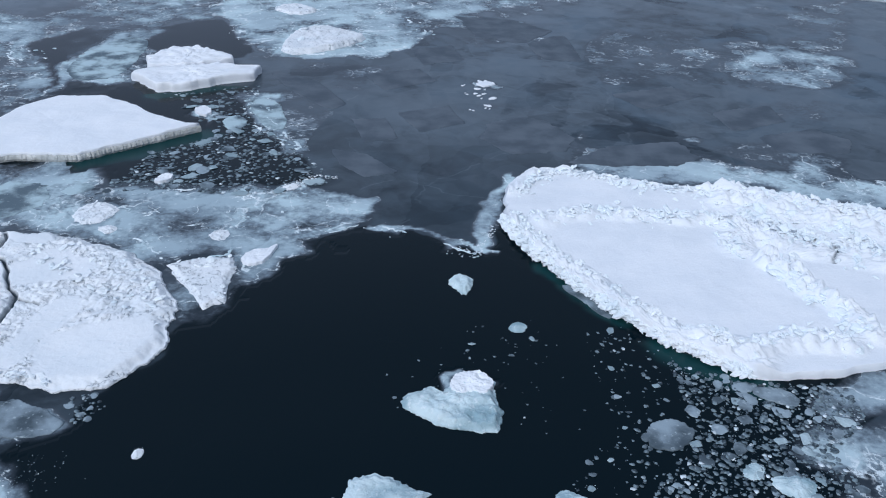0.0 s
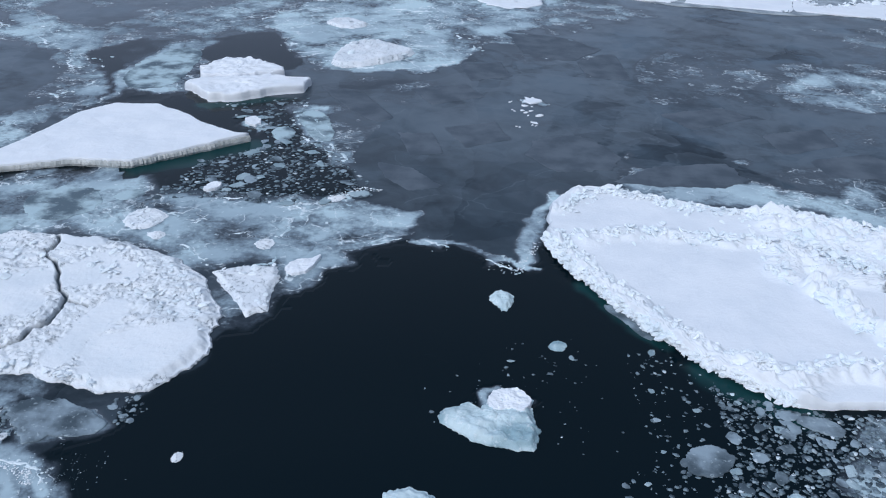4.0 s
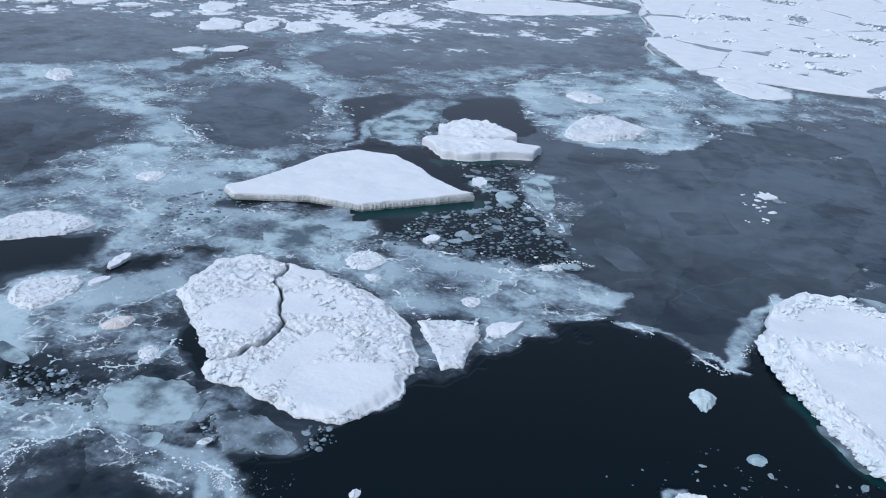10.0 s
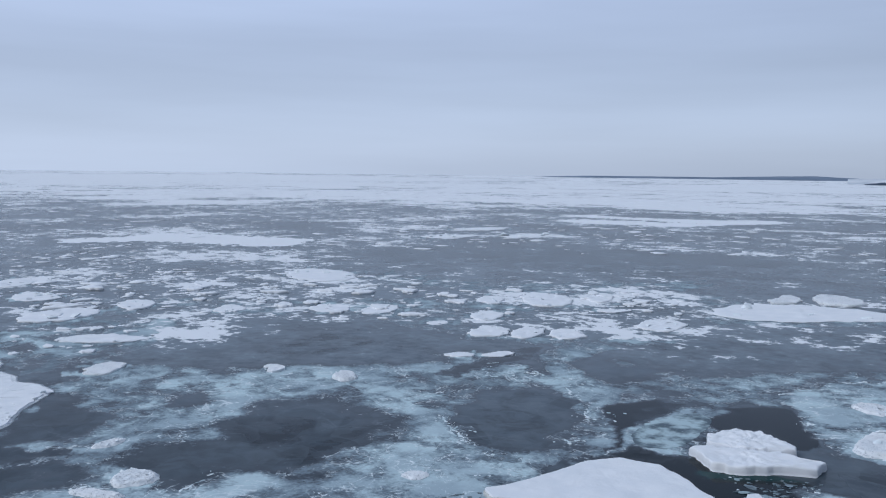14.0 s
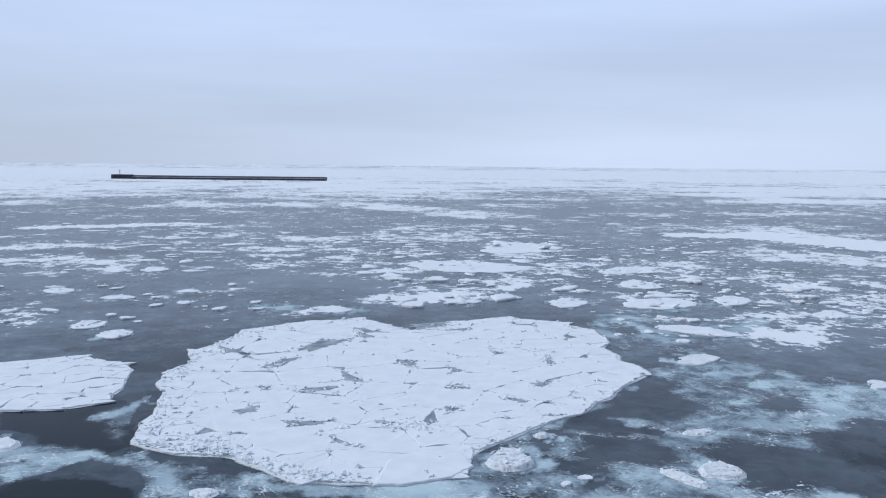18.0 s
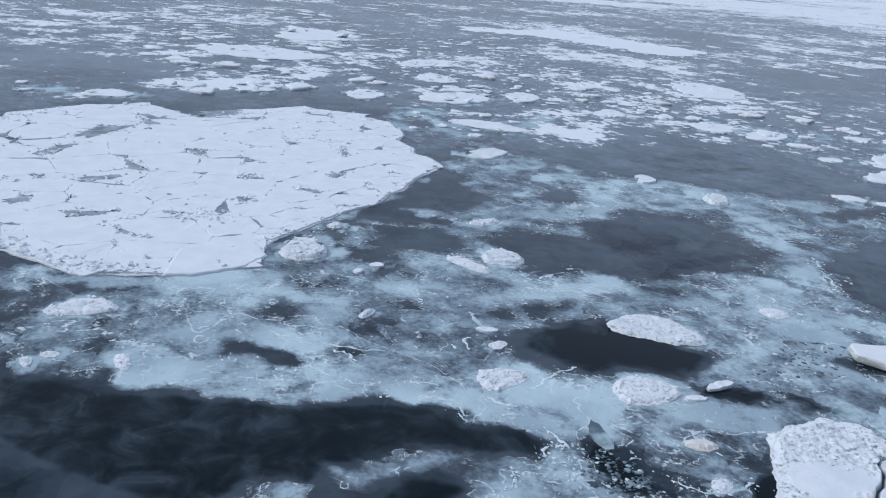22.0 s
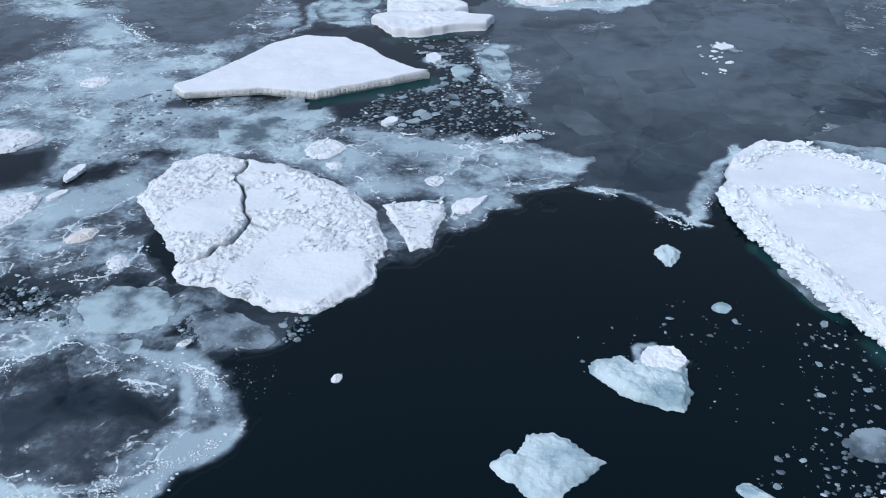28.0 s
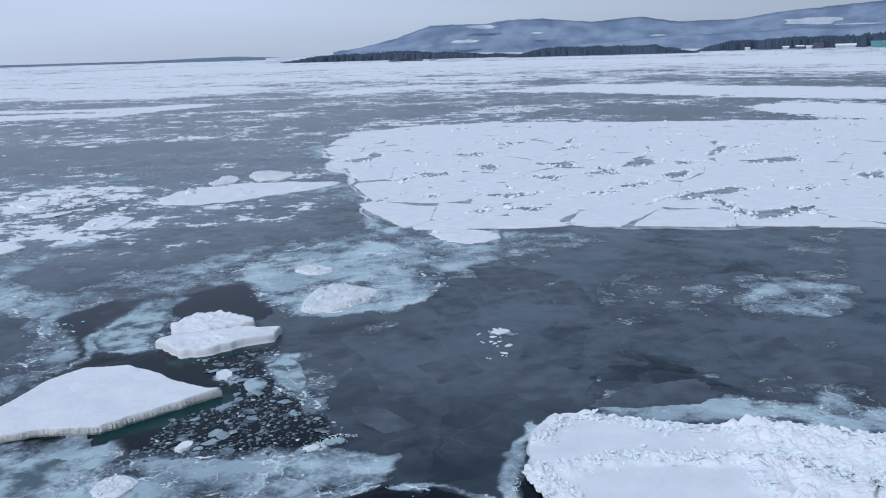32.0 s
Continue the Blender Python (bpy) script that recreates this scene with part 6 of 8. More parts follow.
    return me


def slab_mesh(name, seed, material):
    """A tilted-up shard of sheet ice: an uneven polygon with sheer sides."""
    rs = np.random.RandomState(seed)
    n = rs.randint(4, 7)
    q = np.sort(rs.uniform(0, 6.28 / n, n) * 0.6 + np.arange(n) * 6.28 / n)
    r, t = rs.uniform(0.4, 0.62, n), rs.uniform(0.11, 0.2)
    co = [(r[k] * math.cos(q[k]), r[k] * math.sin(q[k]), -t) for k in range(n)] + [(0.92 * r[k] * math.cos(q[k]), 0.92 * r[k] * math.sin(q[k]), t * rs.uniform(0.7, 1.2)) for k in range(n)]
    tri = [(n, n + k, n + k + 1) for k in range(1, n - 1)]
    for k in range(n):
        j = (k + 1) % n
        tri += [(k, j, n + j), (k, n + j, n + k)]
    me = bpy.data.meshes.new(name)
    me.from_pydata(co, [], tri)
    me.materials.append(material)
    return me


def lump_mesh(name, seed, material):
    """A snow-covered lump of broken ice: rounded on top, uneven."""
    rs = np.random.RandomState(seed)
    bm = bmesh.new()
    bmesh.ops.create_icosphere(bm, subdivisions=2, radius=0.5)
    for v in bm.verts:
        c = v.co
        k = 1 + 0.55 * noise.noise(c * 2.6 + Vector((seed * 3.1, 0, 0))) + 0.25 * noise.noise(c * 6.0 + Vector((0, seed * 1.7, 0)))
        v.co = (c.x * k, c.y * k, max(-0.22, c.z * k))
    bmesh.ops.triangulate(bm, faces=bm.faces)
    me = bpy.data.meshes.new(name)
    bm.to_mesh(me)
    bm.free()
    me.materials.append(material)
    return me


LUMPS = [lump_mesh("ice_block", 240 + k, BLOCK) for k in range(8)]
SLABS = [slab_mesh("ice_slab", 140 + k, BLOCK) for k in range(9)]
BLOCKS = [block_mesh("ice_block", 40 + k, 0.7, BLOCK) for k in range(7)]
CHUNKS = [block_mesh("ice_chunk", 60 + k, 0.4, PALE_ICE, 22) for k in range(6)] + [block_mesh("ice_chunk", 80 + k, 0.3, GREY_ICE, 20) for k in range(6)]


# -- the ridged floe beside the open lead
EDGE = [(4.4, 57.9), (5.8, 54.0), (8.2, 50.1), (11.0, 45.9), (14.2, 42.5), (17.8, 39.8)]
ridged = floe([(4.4, 59.5), (4.8, 63.4), (6.3, 66.6)] + [(9.9, 67.4), (14.4, 65.4), (18.9, 64.5), (25.7, 63.8), (29.8, 62.4), (34.8, 61.5), (42.0, 59.7), (44.9, 53.9)] + [(40.1, 47.1), (31.7, 42.3), (26.1, 41.2), (23.2, 40.2), (20.0, 39.7), (17.8, 39.7), (14.1, 42.2), (11.0, 45.8), (8.2, 50.1), (5.8, 54.4)], 0.55,
    label="large white floe with a rubble ridge beside open water", name="ridged_floe", group="large floes", seed=5, rough=0.05, jag=0.02, seg=420, rings=130, grain=2.5,
    lines=[(EDGE, 1.1, 0.55), ([(5.2, 62.4), (7.5, 66.8), (10.5, 67.8), (14.6, 65.9), (19.1, 64.8), (23.7, 64.5)], 0.7, 0.40), ([(7.3, 57.9), (11.3, 59.2), (16.9, 58.8), (21.7, 58.8), (20.8, 54.0)], 1.0, 0.40),
           ([(23.3, 63.0), (27.3, 61.4), (31.2, 59.8), (34.9, 58.2)], 2.4, 0.75), ([(22.9, 53.0), (24.2, 48.6), (25.8, 46.1), (26.0, 43.9)], 0.9, 0.95), ([(15.9, 42.6), (18.3, 41.4), (21.2, 43.2), (24.5, 42.8)], 0.9, 0.65),
           ([(22.5, 57.2), (25.1, 54.8), (31.2, 52.9)], 1.4, 0.5),
           ([(28.6, 54.9), (27.5, 52.4)], 0.12, -0.2), ([(26.5, 55.8), (26.5, 54.4)], 0.10, -0.15)])

# -- the smooth wedge-shaped floe with a cut edge
smooth_floe = floe([(-44.2, 64.1), (-42.4, 62.8), (-38.9, 64.4), (-36.0, 65.7), (-31.0, 66.0), (-27.3, 69.6), (-22.8, 73.8)] + [(-23.3, 73.3), (-27.4, 75.5), (-30.6, 77.9), (-33.7, 79.7), (-38.0, 79.4), (-40.5, 75.7), (-41.6, 69.5), (-43.1, 65.6)], 0.85,
    label="smooth white floe with a steep cut edge", name="smooth_floe", group="large floes", seed=15, rough=0.10, jag=0.02, seg=360, rings=60, grain=3, foot=0.12, tilt=(0, 0.015))

EDGE_ICE = make_snow("cut_ice_edge", (0.46, 0.48, 0.47), (0.74, 0.75, 0.73), 0.10, (0.40, 0.40, 0.36), 0.52)


def cut_edge(body, rings, seg, seed, label):
    """The steep broken side of a floe, fluted by melt, as a part that hugs its rim."""
    v = np.empty(len(body.data.vertices) * 3, np.float32)
    body.data.vertices.foreach_get("co", v)
    rim = v.reshape(-1, 3)[(rings - 1) * seg:rings * seg]
    rs = np.random.RandomState(seed)
    flute = rs.uniform(0.0, 0.10, seg)
    push = 1 / np.hypot(rim[:, 0], rim[:, 1])
    rows_z = []
    for up, out in ((0.93, 0.015), (0.72, 0.10), (0.35, 0.13), (0.10, 0.10), (-0.10, 0.04)):
        k = 1 + (out + flute * (0.4 < up + 0.3)) * push
        rows_z.append(np.stack([rim[:, 0] * k, rim[:, 1] * k, rim[:, 2] * up * (1 + rs.uniform(-0.08, 0.08, seg))], -1))
    co = np.concatenate(rows_z)
    i, j = np.meshgrid(np.arange(4), np.arange(seg), indexing="ij")
    j2 = (j + 1) % seg
    quads = np.stack([i * seg + j, (i + 1) * seg + j, (i + 1) * seg + j2, i * seg + j2], -1).reshape(-1, 4)
    return part("cut_edge", grid_mesh("cut_edge", co, quads, EDGE_ICE, False), body, label)


cut_edge(smooth_floe, 60, 360, 5, "fluted grey-white side")

# -- the round broken floe
round_floe = floe([(-35.9, 45.7), (-36.4, 48.4), (-36.2, 51.1)] + [(-34.9, 53.4), (-31.7, 53.1), (-28.8, 53.3), (-25.3, 52.2)] + [(-21.5, 51.0), (-19.1, 48.9), (-16.9, 44.3), (-15.8, 40.5), (-17.1, 38.3), (-18.3, 36.5), (-20.8, 36.0), (-23.1, 36.5), (-25.0, 37.3), (-27.3, 37.0), (-28.4, 37.7), (-28.7, 39.1), (-33.0, 42.8)], 0.38, RUBBLE,
    label="round rubbly floe split by a branching crack", name="round_floe", group="large floes", seed=25, rough=0.21, jag=0.05, seg=420, rings=120, grain=0.6, fall=0.9,
    quiet=[([(-20.4, 37.6), (-17.8, 41.2)], 2.0), ([(-24.2, 38.3), (-23.8, 42.4)], 0.9), ([(-26.9, 47.6), (-26.1, 49.6)], 1.4), ([(-30.9, 44.0), (-29.6, 46.5)], 1.6), ([(-21.5, 39.4), (-19.5, 40.9), (-18.0, 39.5)], 1.7), ([(-23.4, 41.4), (-23.0, 43.9)], 1.1), ([(-27.2, 47.6), (-24.7, 48.2)], 1.6), ([(-30.5, 43.1), (-28.5, 43.5)], 1.3), ([(-29.7, 52.3), (-28.1, 52.0)], 0.9)],
    lines=[([(-31.3, 52.4), (-29.9, 49.8), (-27.9, 47.1), (-26.9, 45.1), (-26.5, 43.7)], 0.12, -0.5), ([(-26.5, 43.7), (-26.7, 41.9), (-27.2, 40.1), (-28.0, 38.5)], 0.20, -0.5), ([(-26.7, 44.8), (-25.1, 44.0)], 0.09, -0.4)])

def strew(body, spots, lo, hi, rs, base, tall=0.75):
    """Broken blocks lying on a floe, as its parts."""
    cx, cy = body.location.x, body.location.y
    spots = np.array(spots)
    if body.name in FOOTPRINT and len(spots):
        spots = spots[inside(spots[:, 0], spots[:, 1], FOOTPRINT[body.name])]
    for x, y in spots:
        size = lo + (hi - lo) * rs.rand() ** 2.2
        m = pose(x - cx, y - cy, base + size * 0.12, rs.uniform(-25, 25), rs.uniform(-25, 25), rs.uniform(0, 360))
        shard = rs.rand() < 0.3
        part("ice_slab" if shard else "ice_block", SLABS[rs.randint(len(SLABS))] if shard else LUMPS[rs.randint(len(LUMPS))], body, m=m @ Matrix.Diagonal((size * rs.uniform(0.9, 1.7), size, size * tall * rs.uniform(0.6, 1.1), 1)))


def along(line, n, spread, rs):
    """Spots scattered along a line."""
    p = np.array(line)
    seg = np.hypot(*(p[1:] - p[:-1]).T)
    where = rs.rand(n) * seg.sum()
    cum = np.r_[0, np.cumsum(seg)]
    k = np.clip(np.searchsorted(cum, where) - 1, 0, len(seg) - 1)
    t = ((where - cum[k]) / seg[k])[:, None]
    return p[k] + t * (p[k + 1] - p[k]) + rs.randn(n, 2) * spread


def within(poly, n, rs, margin=0.0):
    """Spots spread inside an outline."""
    xs, ys = zip(*poly)
    x, y = rs.uniform(min(xs), max(xs), n * 6), rs.uniform(min(ys), max(ys), n * 6)
    ok = inside(x, y, poly)
    if margin:
        ok &= seg_distance(x, y, poly, True) > margin
    return np.stack([x, y], 1)[ok][:n]


for k, (poly, h, m, label, rough) in enumerate(FLOES):
    far = math.hypot(*poly[0]) > 130
    name = {G: "ice_plate", S: "ice_plate", B: "ice_piece"}.get(m, "ice_floe")
    near_view = not far and math.hypot(*poly[0]) < 70
    fine = dict(seg=44, rings=7, grain=1.6) if far else dict(seg=80, rings=10, grain=1.2) if m in (G, S) else dict(seg=84, rings=18, grain=0.8) if not near_view else dict(seg=120, rings=30, grain=0.7 if m is B else 0.6)
    ob = floe(rounded(poly) if len(poly) < 9 else poly, h * (0.38 if far else 0.4 if m is S else 1.0), m, label, name, seed=100 + 3 * k, rough=rough * (1.0 if m is W else 1.1 if m is B else 0.65), jag=0.17 if far else 0.12 if m in (G, S) else 0.10 if m is B else 0.09, fall=0.5 if m in (R, DIRTY) and not far else 0.45 if m is B else 0.0, dome=0.1 if m is B else 0.0, **fine)
    if m in (R, DIRTY) and not far:
        rs = np.random.RandomState(700 + k)
        wide = max(ob.dimensions.x, ob.dimensions.y)
        strew(ob, within(poly, 6, rs, wide * 0.06), wide * 0.03, wide * 0.09, rs, h * 0.85, 0.4)
        strew(ob, along(poly + poly[:1], 14, wide * 0.03, rs), wide * 0.02, wide * 0.07, rs, h * 0.7, 0.5)
    if m is W and far:
        rs = np.random.RandomState(700 + k)
        wide = max(ob.dimensions.x, ob.dimensions.y)
        strew(ob, within(poly, 5, rs, wide * 0.05), wide * 0.03, wide * 0.10, rs, h * 0.34, 0.35)

raft([(9.3, 107.6), (14.5, 112.9), (15.7, 101.0), (11.1, 100.7)], 0)
raft([(10.3, 70.0), (14.6, 74.1), (21.2, 76.0), (22.9, 72.3), (20.0, 70.3), (15.0, 69.7)], 2)
raft([(2.9, 74.7), (4.0, 79.1), (7.1, 80.8), (9.6, 80.2), (12.0, 75.7), (10.5, 72.5), (5.7, 71.5)], 3)
raft([(-20.0, 91.7), (-14.6, 89.8), (-10.5, 82.9), (-12.0, 80.9), (-15.6, 84.9)], 4)
raft([(-10.6, 71.0), (-7.4, 70.2), (-4.1, 66.5), (-6.9, 65.2), (-9.1, 67.4)], 5)
raft([(-5.2, 80.9), (-0.2, 83.5), (1.5, 78.7), (-2.7, 75.8)], 6)
raft([(17.2, 89.1), (24.6, 92.7), (27.0, 89.6), (20.1, 84.8)], 7)
raft([(26.9, 84.6), (33.6, 87.5), (33.9, 82.7), (27.8, 79.3)], 8)
raft([(-10.0, 92.8), (-3.8, 95.3), (-1.5, 91.4), (-7.0, 87.5)], 9)
raft([(0.5, 119.8), (7.6, 120.0), (13.3, 114.0), (8.5, 107.4), (2.8, 110.1)], 11)
raft([(29.7, 78.2), (35.9, 80.8), (38.7, 78.4), (37.3, 74.8), (30.6, 74.3)], 12)
raft([(-4.9, 103.1), (-0.1, 105.4), (1.4, 99.7), (-3.2, 96.9)], 13)
raft([(-9.5, 78.5), (-6.2, 79.1), (-4.7, 74.1), (-7.7, 72.9)], 14)

rs = np.random.RandomState(3)
for line, n, spread, lo, hi in [
        ([(x + 0.6, y + 0.8) for x, y in EDGE], 70, 0.4, 0.15, 0.7),
        ([(5.6, 61.8), (7.7, 65.7), (10.4, 66.7), (14.4, 64.6), (18.8, 63.5), (23.2, 62.8)], 26, 0.5, 0.12, 0.4),
        ([(7.3, 57.9), (11.3, 59.2), (16.9, 58.8), (21.7, 58.8), (20.8, 54.0)], 44, 0.5, 0.2, 0.8),
        ([(23.3, 63.0), (27.3, 61.4), (31.2, 59.8), (34.9, 58.2)], 90, 1.6, 0.25, 1.1),
        ([(22.2, 59.0), (25.4, 55.7), (31.5, 53.7)], 40, 0.9, 0.2, 0.9),
        ([(22.9, 53.0), (24.2, 48.6), (25.8, 46.1), (26.0, 43.9)], 70, 0.5, 0.3, 1.2),
        ([(15.9, 42.6), (18.3, 41.4), (21.2, 43.2), (24.5, 42.8)], 46, 0.5, 0.2, 0.9)]:
    strew(ridged, along(line, n, spread, rs), lo, hi, rs, 0.62, 0.8)


def fine_rubble(body, lines, lo, hi, base, seed, label, pile=0.0):
    """Small broken pieces, far too many to pick apart, as one part."""
    rs = np.random.RandomState(seed)
    meshes, mats = [], []
    cx, cy = body.location.x, body.location.y
    for line, n, spread in lines:
        spots = along(line, n, spread, rs)
        if body.name in FOOTPRINT and (base > 0.3 or body.name == "plated_floe"):
            spots = spots[inside(spots[:, 0], spots[:, 1], FOOTPRINT[body.name])]
        high = pile * np.exp(-(seg_distance(spots[:, 0], spots[:, 1], line) / (spread * 0.9)) ** 2)
        for (x, y), up in zip(spots, high):
            size = lo + (hi - lo) * rs.rand() ** 2
            meshes.append(SLABS[rs.randint(len(SLABS))] if rs.rand() < 0.25 else LUMPS[rs.randint(len(LUMPS))] if size > 0.3 else BLOCKS[rs.randint(len(BLOCKS))])
            mats.append(pose(x - cx, y - cy, base + size * rs.uniform(0.0, 0.35) + up * rs.rand(), rs.uniform(-40, 40), rs.uniform(-40, 40), rs.uniform(0, 360)) @ Matrix.Diagonal((size * rs.uniform(0.8, 1.8), size, size * 0.55, 1)))
    cos, tris, at = [], [], 0
    for me, m in zip(meshes, mats):
        c = np.empty(len(me.vertices) * 3, np.float32)
        me.vertices.foreach_get("co", c)
        cos.append(c.reshape(-1, 3) @ np.array(m.to_3x3()).T + np.array(m.translation))
        f = np.empty(len(me.polygons) * 3, np.int32)
        me.polygons.foreach_get("vertices", f)
        tris.append(f.reshape(-1, 3) + at)
        at += len(cos[-1])
    ob = part("rubble", grid_mesh("rubble", np.concatenate(cos), np.concatenate(tris), BLOCK, False), body, label)
    return tagged(ob, kind="stuff")


INSET = [(x + 0.38, y + 0.5) for x, y in EDGE]
fine_rubble(ridged, [(INSET, 1700, 0.45), ([(5.6, 62.2), (7.7, 65.9), (10.4, 67.0), (14.4, 65.0), (18.9, 63.9), (23.3, 63.3)], 700, 0.5)], 0.10, 0.48, 0.50, 93, "small broken ice heaped along the rim", 0.35)
fine_rubble(ridged, [([(7.3, 57.9), (11.3, 59.2), (16.9, 58.8), (21.7, 58.8), (20.8, 54.0)], 560, 0.6),
    ([(22.6, 64.0), (27.5, 61.9), (31.4, 60.3), (35.1, 58.7)], 2200, 1.9), ([(22.6, 59.0), (25.4, 55.7), (31.5, 53.7)], 520, 1.3), ([(22.9, 53.0), (24.2, 48.6), (25.8, 46.1), (26.0, 43.9)], 620, 0.5), ([(15.4, 43.2), (18.3, 41.4), (21.2, 43.2), (24.5, 42.8)], 620, 0.5)], 0.12, 0.62, 0.50, 91, "pale blue broken ice along the ridges", 0.6)
fine_rubble(ridged, [([(x - 0.10, y - 0.14) for x, y in EDGE], 1500, 0.14), ([(x + 0.15, y + 0.2) for x, y in EDGE], 900, 0.2)], 0.12, 0.55, 0.16, 92, "broken ice down to the water line", 0.5)
ROUND = [(-29.0, 51.1), (-25.9, 51.4), (-21.4, 49.6), (-19.2, 48.0), (-17.3, 44.1), (-16.4, 40.2), (-19.0, 43.3), (-23.3, 46.2), (-27.4, 48.9)]
strew(round_floe, within(ROUND, 130, rs), 0.12, 0.5, rs, 0.40, 0.4)
strew(round_floe, within([(-35.3, 47.4), (-35.1, 51.1), (-32.2, 52.3), (-29.3, 48.0), (-31.8, 45.1), (-32.9, 44.6)], 60, rs), 0.12, 0.6, rs, 0.40, 0.4)
strew(round_floe, along([(-34.1, 44.1), (-28.1, 39.3), (-27.7, 37.3), (-23.3, 36.9), (-20.7, 36.4)], 60, 0.3, rs), 0.12, 0.5, rs, 0.36, 0.4)


# ---- pack of butted plates ----
def clip_cell(poly, mx, my, nx, ny):
    out = []
    for (ax, ay), (bx, by) in zip(poly, poly[1:] + poly[:1]):
        da, db = (ax - mx) * nx + (ay - my) * ny, (bx - mx) * nx + (by - my) * ny
        if da <= 0:
            out.append((ax, ay))
        if da * db < 0:
            t = da / (da - db)
            out.append((ax + t * (bx - ax), ay + t * (by - ay)))
    return out


def plate_mesh(poly, h, rs, cx, cy):
    """One flat snow-covered plate with a low broken rim."""
    pts = []
    for (ax, ay), (bx, by) in zip(poly, poly[1:] + poly[:1]):
        n = max(1, min(9, int(math.hypot(bx - ax, by - ay) / 0.8)))
        torn = rs.rand()
        for k in range(n):
            t = k / n
            j = (0.10 if torn > 0.3 else 0.28) if k else 0.08
            pts.append((ax + t * (bx - ax) - cx + rs.uniform(-j, j), ay + t * (by - ay) - cy + rs.uniform(-j, j)))
    n = len(pts)
    co = [(x, y, -0.1) for x, y in pts] + [(x, y, h * rs.uniform(0.86, 0.97)) for x, y in pts]
    co += [(x * 0.975, y * 0.975, h + rs.uniform(-0.02, 0.05)) for x, y in pts] + [(0, 0, h + rs.uniform(-0.02, 0.03))]
    f = []
    for k in range(n):
        k2 = (k + 1) % n
        f += [(k, k2, n + k2), (k, n + k2, n + k), (n + k, n + k2, 2 * n + k2), (n + k, 2 * n + k2, 2 * n + k), (2 * n + k, 2 * n + k2, 3 * n)]
    return grid_mesh("plate", co, f, SNOW, False)


def plate_field(name, outline, cell, h, seed, label, gap=0.35, base_h=0.05, rim=0.0, shrink=0.93, seam=0.012, wedge=0.36, round_off=0.2, loose=0.0, gaps=()):
    """Plates frozen together side by side; smaller ones along the rim, dark wedges where corners broke off."""
    rs = np.random.RandomState(seed)
    ragged = []
    for (ax, ay), (bx, by) in zip(outline, list(outline[1:]) + [outline[0]]):
        n = max(1, int(math.hypot(bx - ax, by - ay) / (cell * 0.5)))
        for k in range(n):
            t = k / n
            ragged.append((ax + t * (bx - ax) + rs.uniform(-0.15, 0.15) * cell, ay + t * (by - ay) + rs.uniform(-0.15, 0.15) * cell))
    outline = ragged
    me, (cx, cy) = floe_mesh(name, outline, base_h, RUBBLE, seed, rough=0.03, jag=0.02, seg=240, rings=24, grain=1.2)
    body = new(name, me)
    body.location = (cx, cy, 0)
    tagged(body, label, "ice floe", "large floes")
    FOOTPRINT[body.name] = outline
    inner = [(cx + (a - cx) * shrink, cy + (b - cy) * shrink) for a, b in outline]
    me, (ix, iy) = floe_mesh("frozen_lead", inner, base_h + 0.05, LEAD_ICE, seed + 1, rough=0.01, jag=0.03, seg=120, rings=10, grain=2.0)
    part("frozen_lead", me, body, "dark refrozen ice between the plates", m=pose(ix - cx, iy - cy, 0))
    rubble_lines = []
    for k, patch in enumerate(gaps):
        wide = max(q[0] for q in patch) - min(q[0] for q in patch) + max(q[1] for q in patch) - min(q[1] for q in patch)
        rubble_lines.append((patch + patch[:1], int(8 + 1.6 * min(wide, 24)), 0.25 + 0.03 * cell))
        me, (gx, gy) = floe_mesh("refrozen_gap", patch, h * 1.1 + 0.03, LEAD_ICE, seed + 20 + k, rough=0.01, jag=0.34, seg=64, rings=5, grain=1.0, foot=0.0)
        part("refrozen_gap", me, body, "dark refrozen gap", m=pose(gx - cx, gy - cy, 0))
    xs, ys = zip(*outline)
    x0, x1, y0, y1 = min(xs), max(xs), min(ys), max(ys)
    seeds = []
    nx, ny = int((x1 - x0) / cell) + 2, int((y1 - y0) / cell) + 2
    for i in range(nx):
        for j in range(ny):
            seeds.append((x0 + (i + (j % 2) * 0.5 + rs.uniform(-0.48, 0.48)) * cell, y0 + (j + rs.uniform(-0.48, 0.48)) * cell))
    sx, sy = np.array(seeds).T
    d = seg_distance(sx, sy, outline, True)
    sel = inside(sx, sy, outline) & (d > rim)
    sx, sy = sx[sel], sy[sel]
    if rim:
        small = min(cell * 0.42, 2.1)
        gx, gy = np.meshgrid(np.arange(x0, x1, small), np.arange(y0, y1, small))
        gx, gy = gx.ravel() + rs.uniform(-0.4, 0.4, gx.size) * small, gy.ravel() + rs.uniform(-0.4, 0.4, gx.size) * small
        d = seg_distance(gx, gy, outline, True)
        sel = inside(gx, gy, outline) & (d < rim * 0.9) & (d > small * 0.1)
        sx, sy = np.r_[sx, gx[sel]], np.r_[sy, gy[sel]]
    real = len(sx)
    gx, gy = [], []
    for x, y in zip(sx, sy):
        best = None
        for (ax, ay), (bx, by) in zip(outline, list(outline[1:]) + [outline[0]]):
            vx, vy = bx - ax, by - ay
            t = max(0.0, min(1.0, ((x - ax) * vx + (y - ay) * vy) / max(vx * vx + vy * vy, 1e-9)))
            qx, qy = ax + t * vx, ay + t * vy
            dd = math.hypot(x - qx, y - qy)
            if best is None or dd < best[0]:
                best = (dd, qx, qy)
        if best[0] < cell * 1.3:
            gx.append(2 * best[1] - x)
            gy.append(2 * best[2] - y)
    sx, sy = np.r_[sx, gx], np.r_[sy, gy]
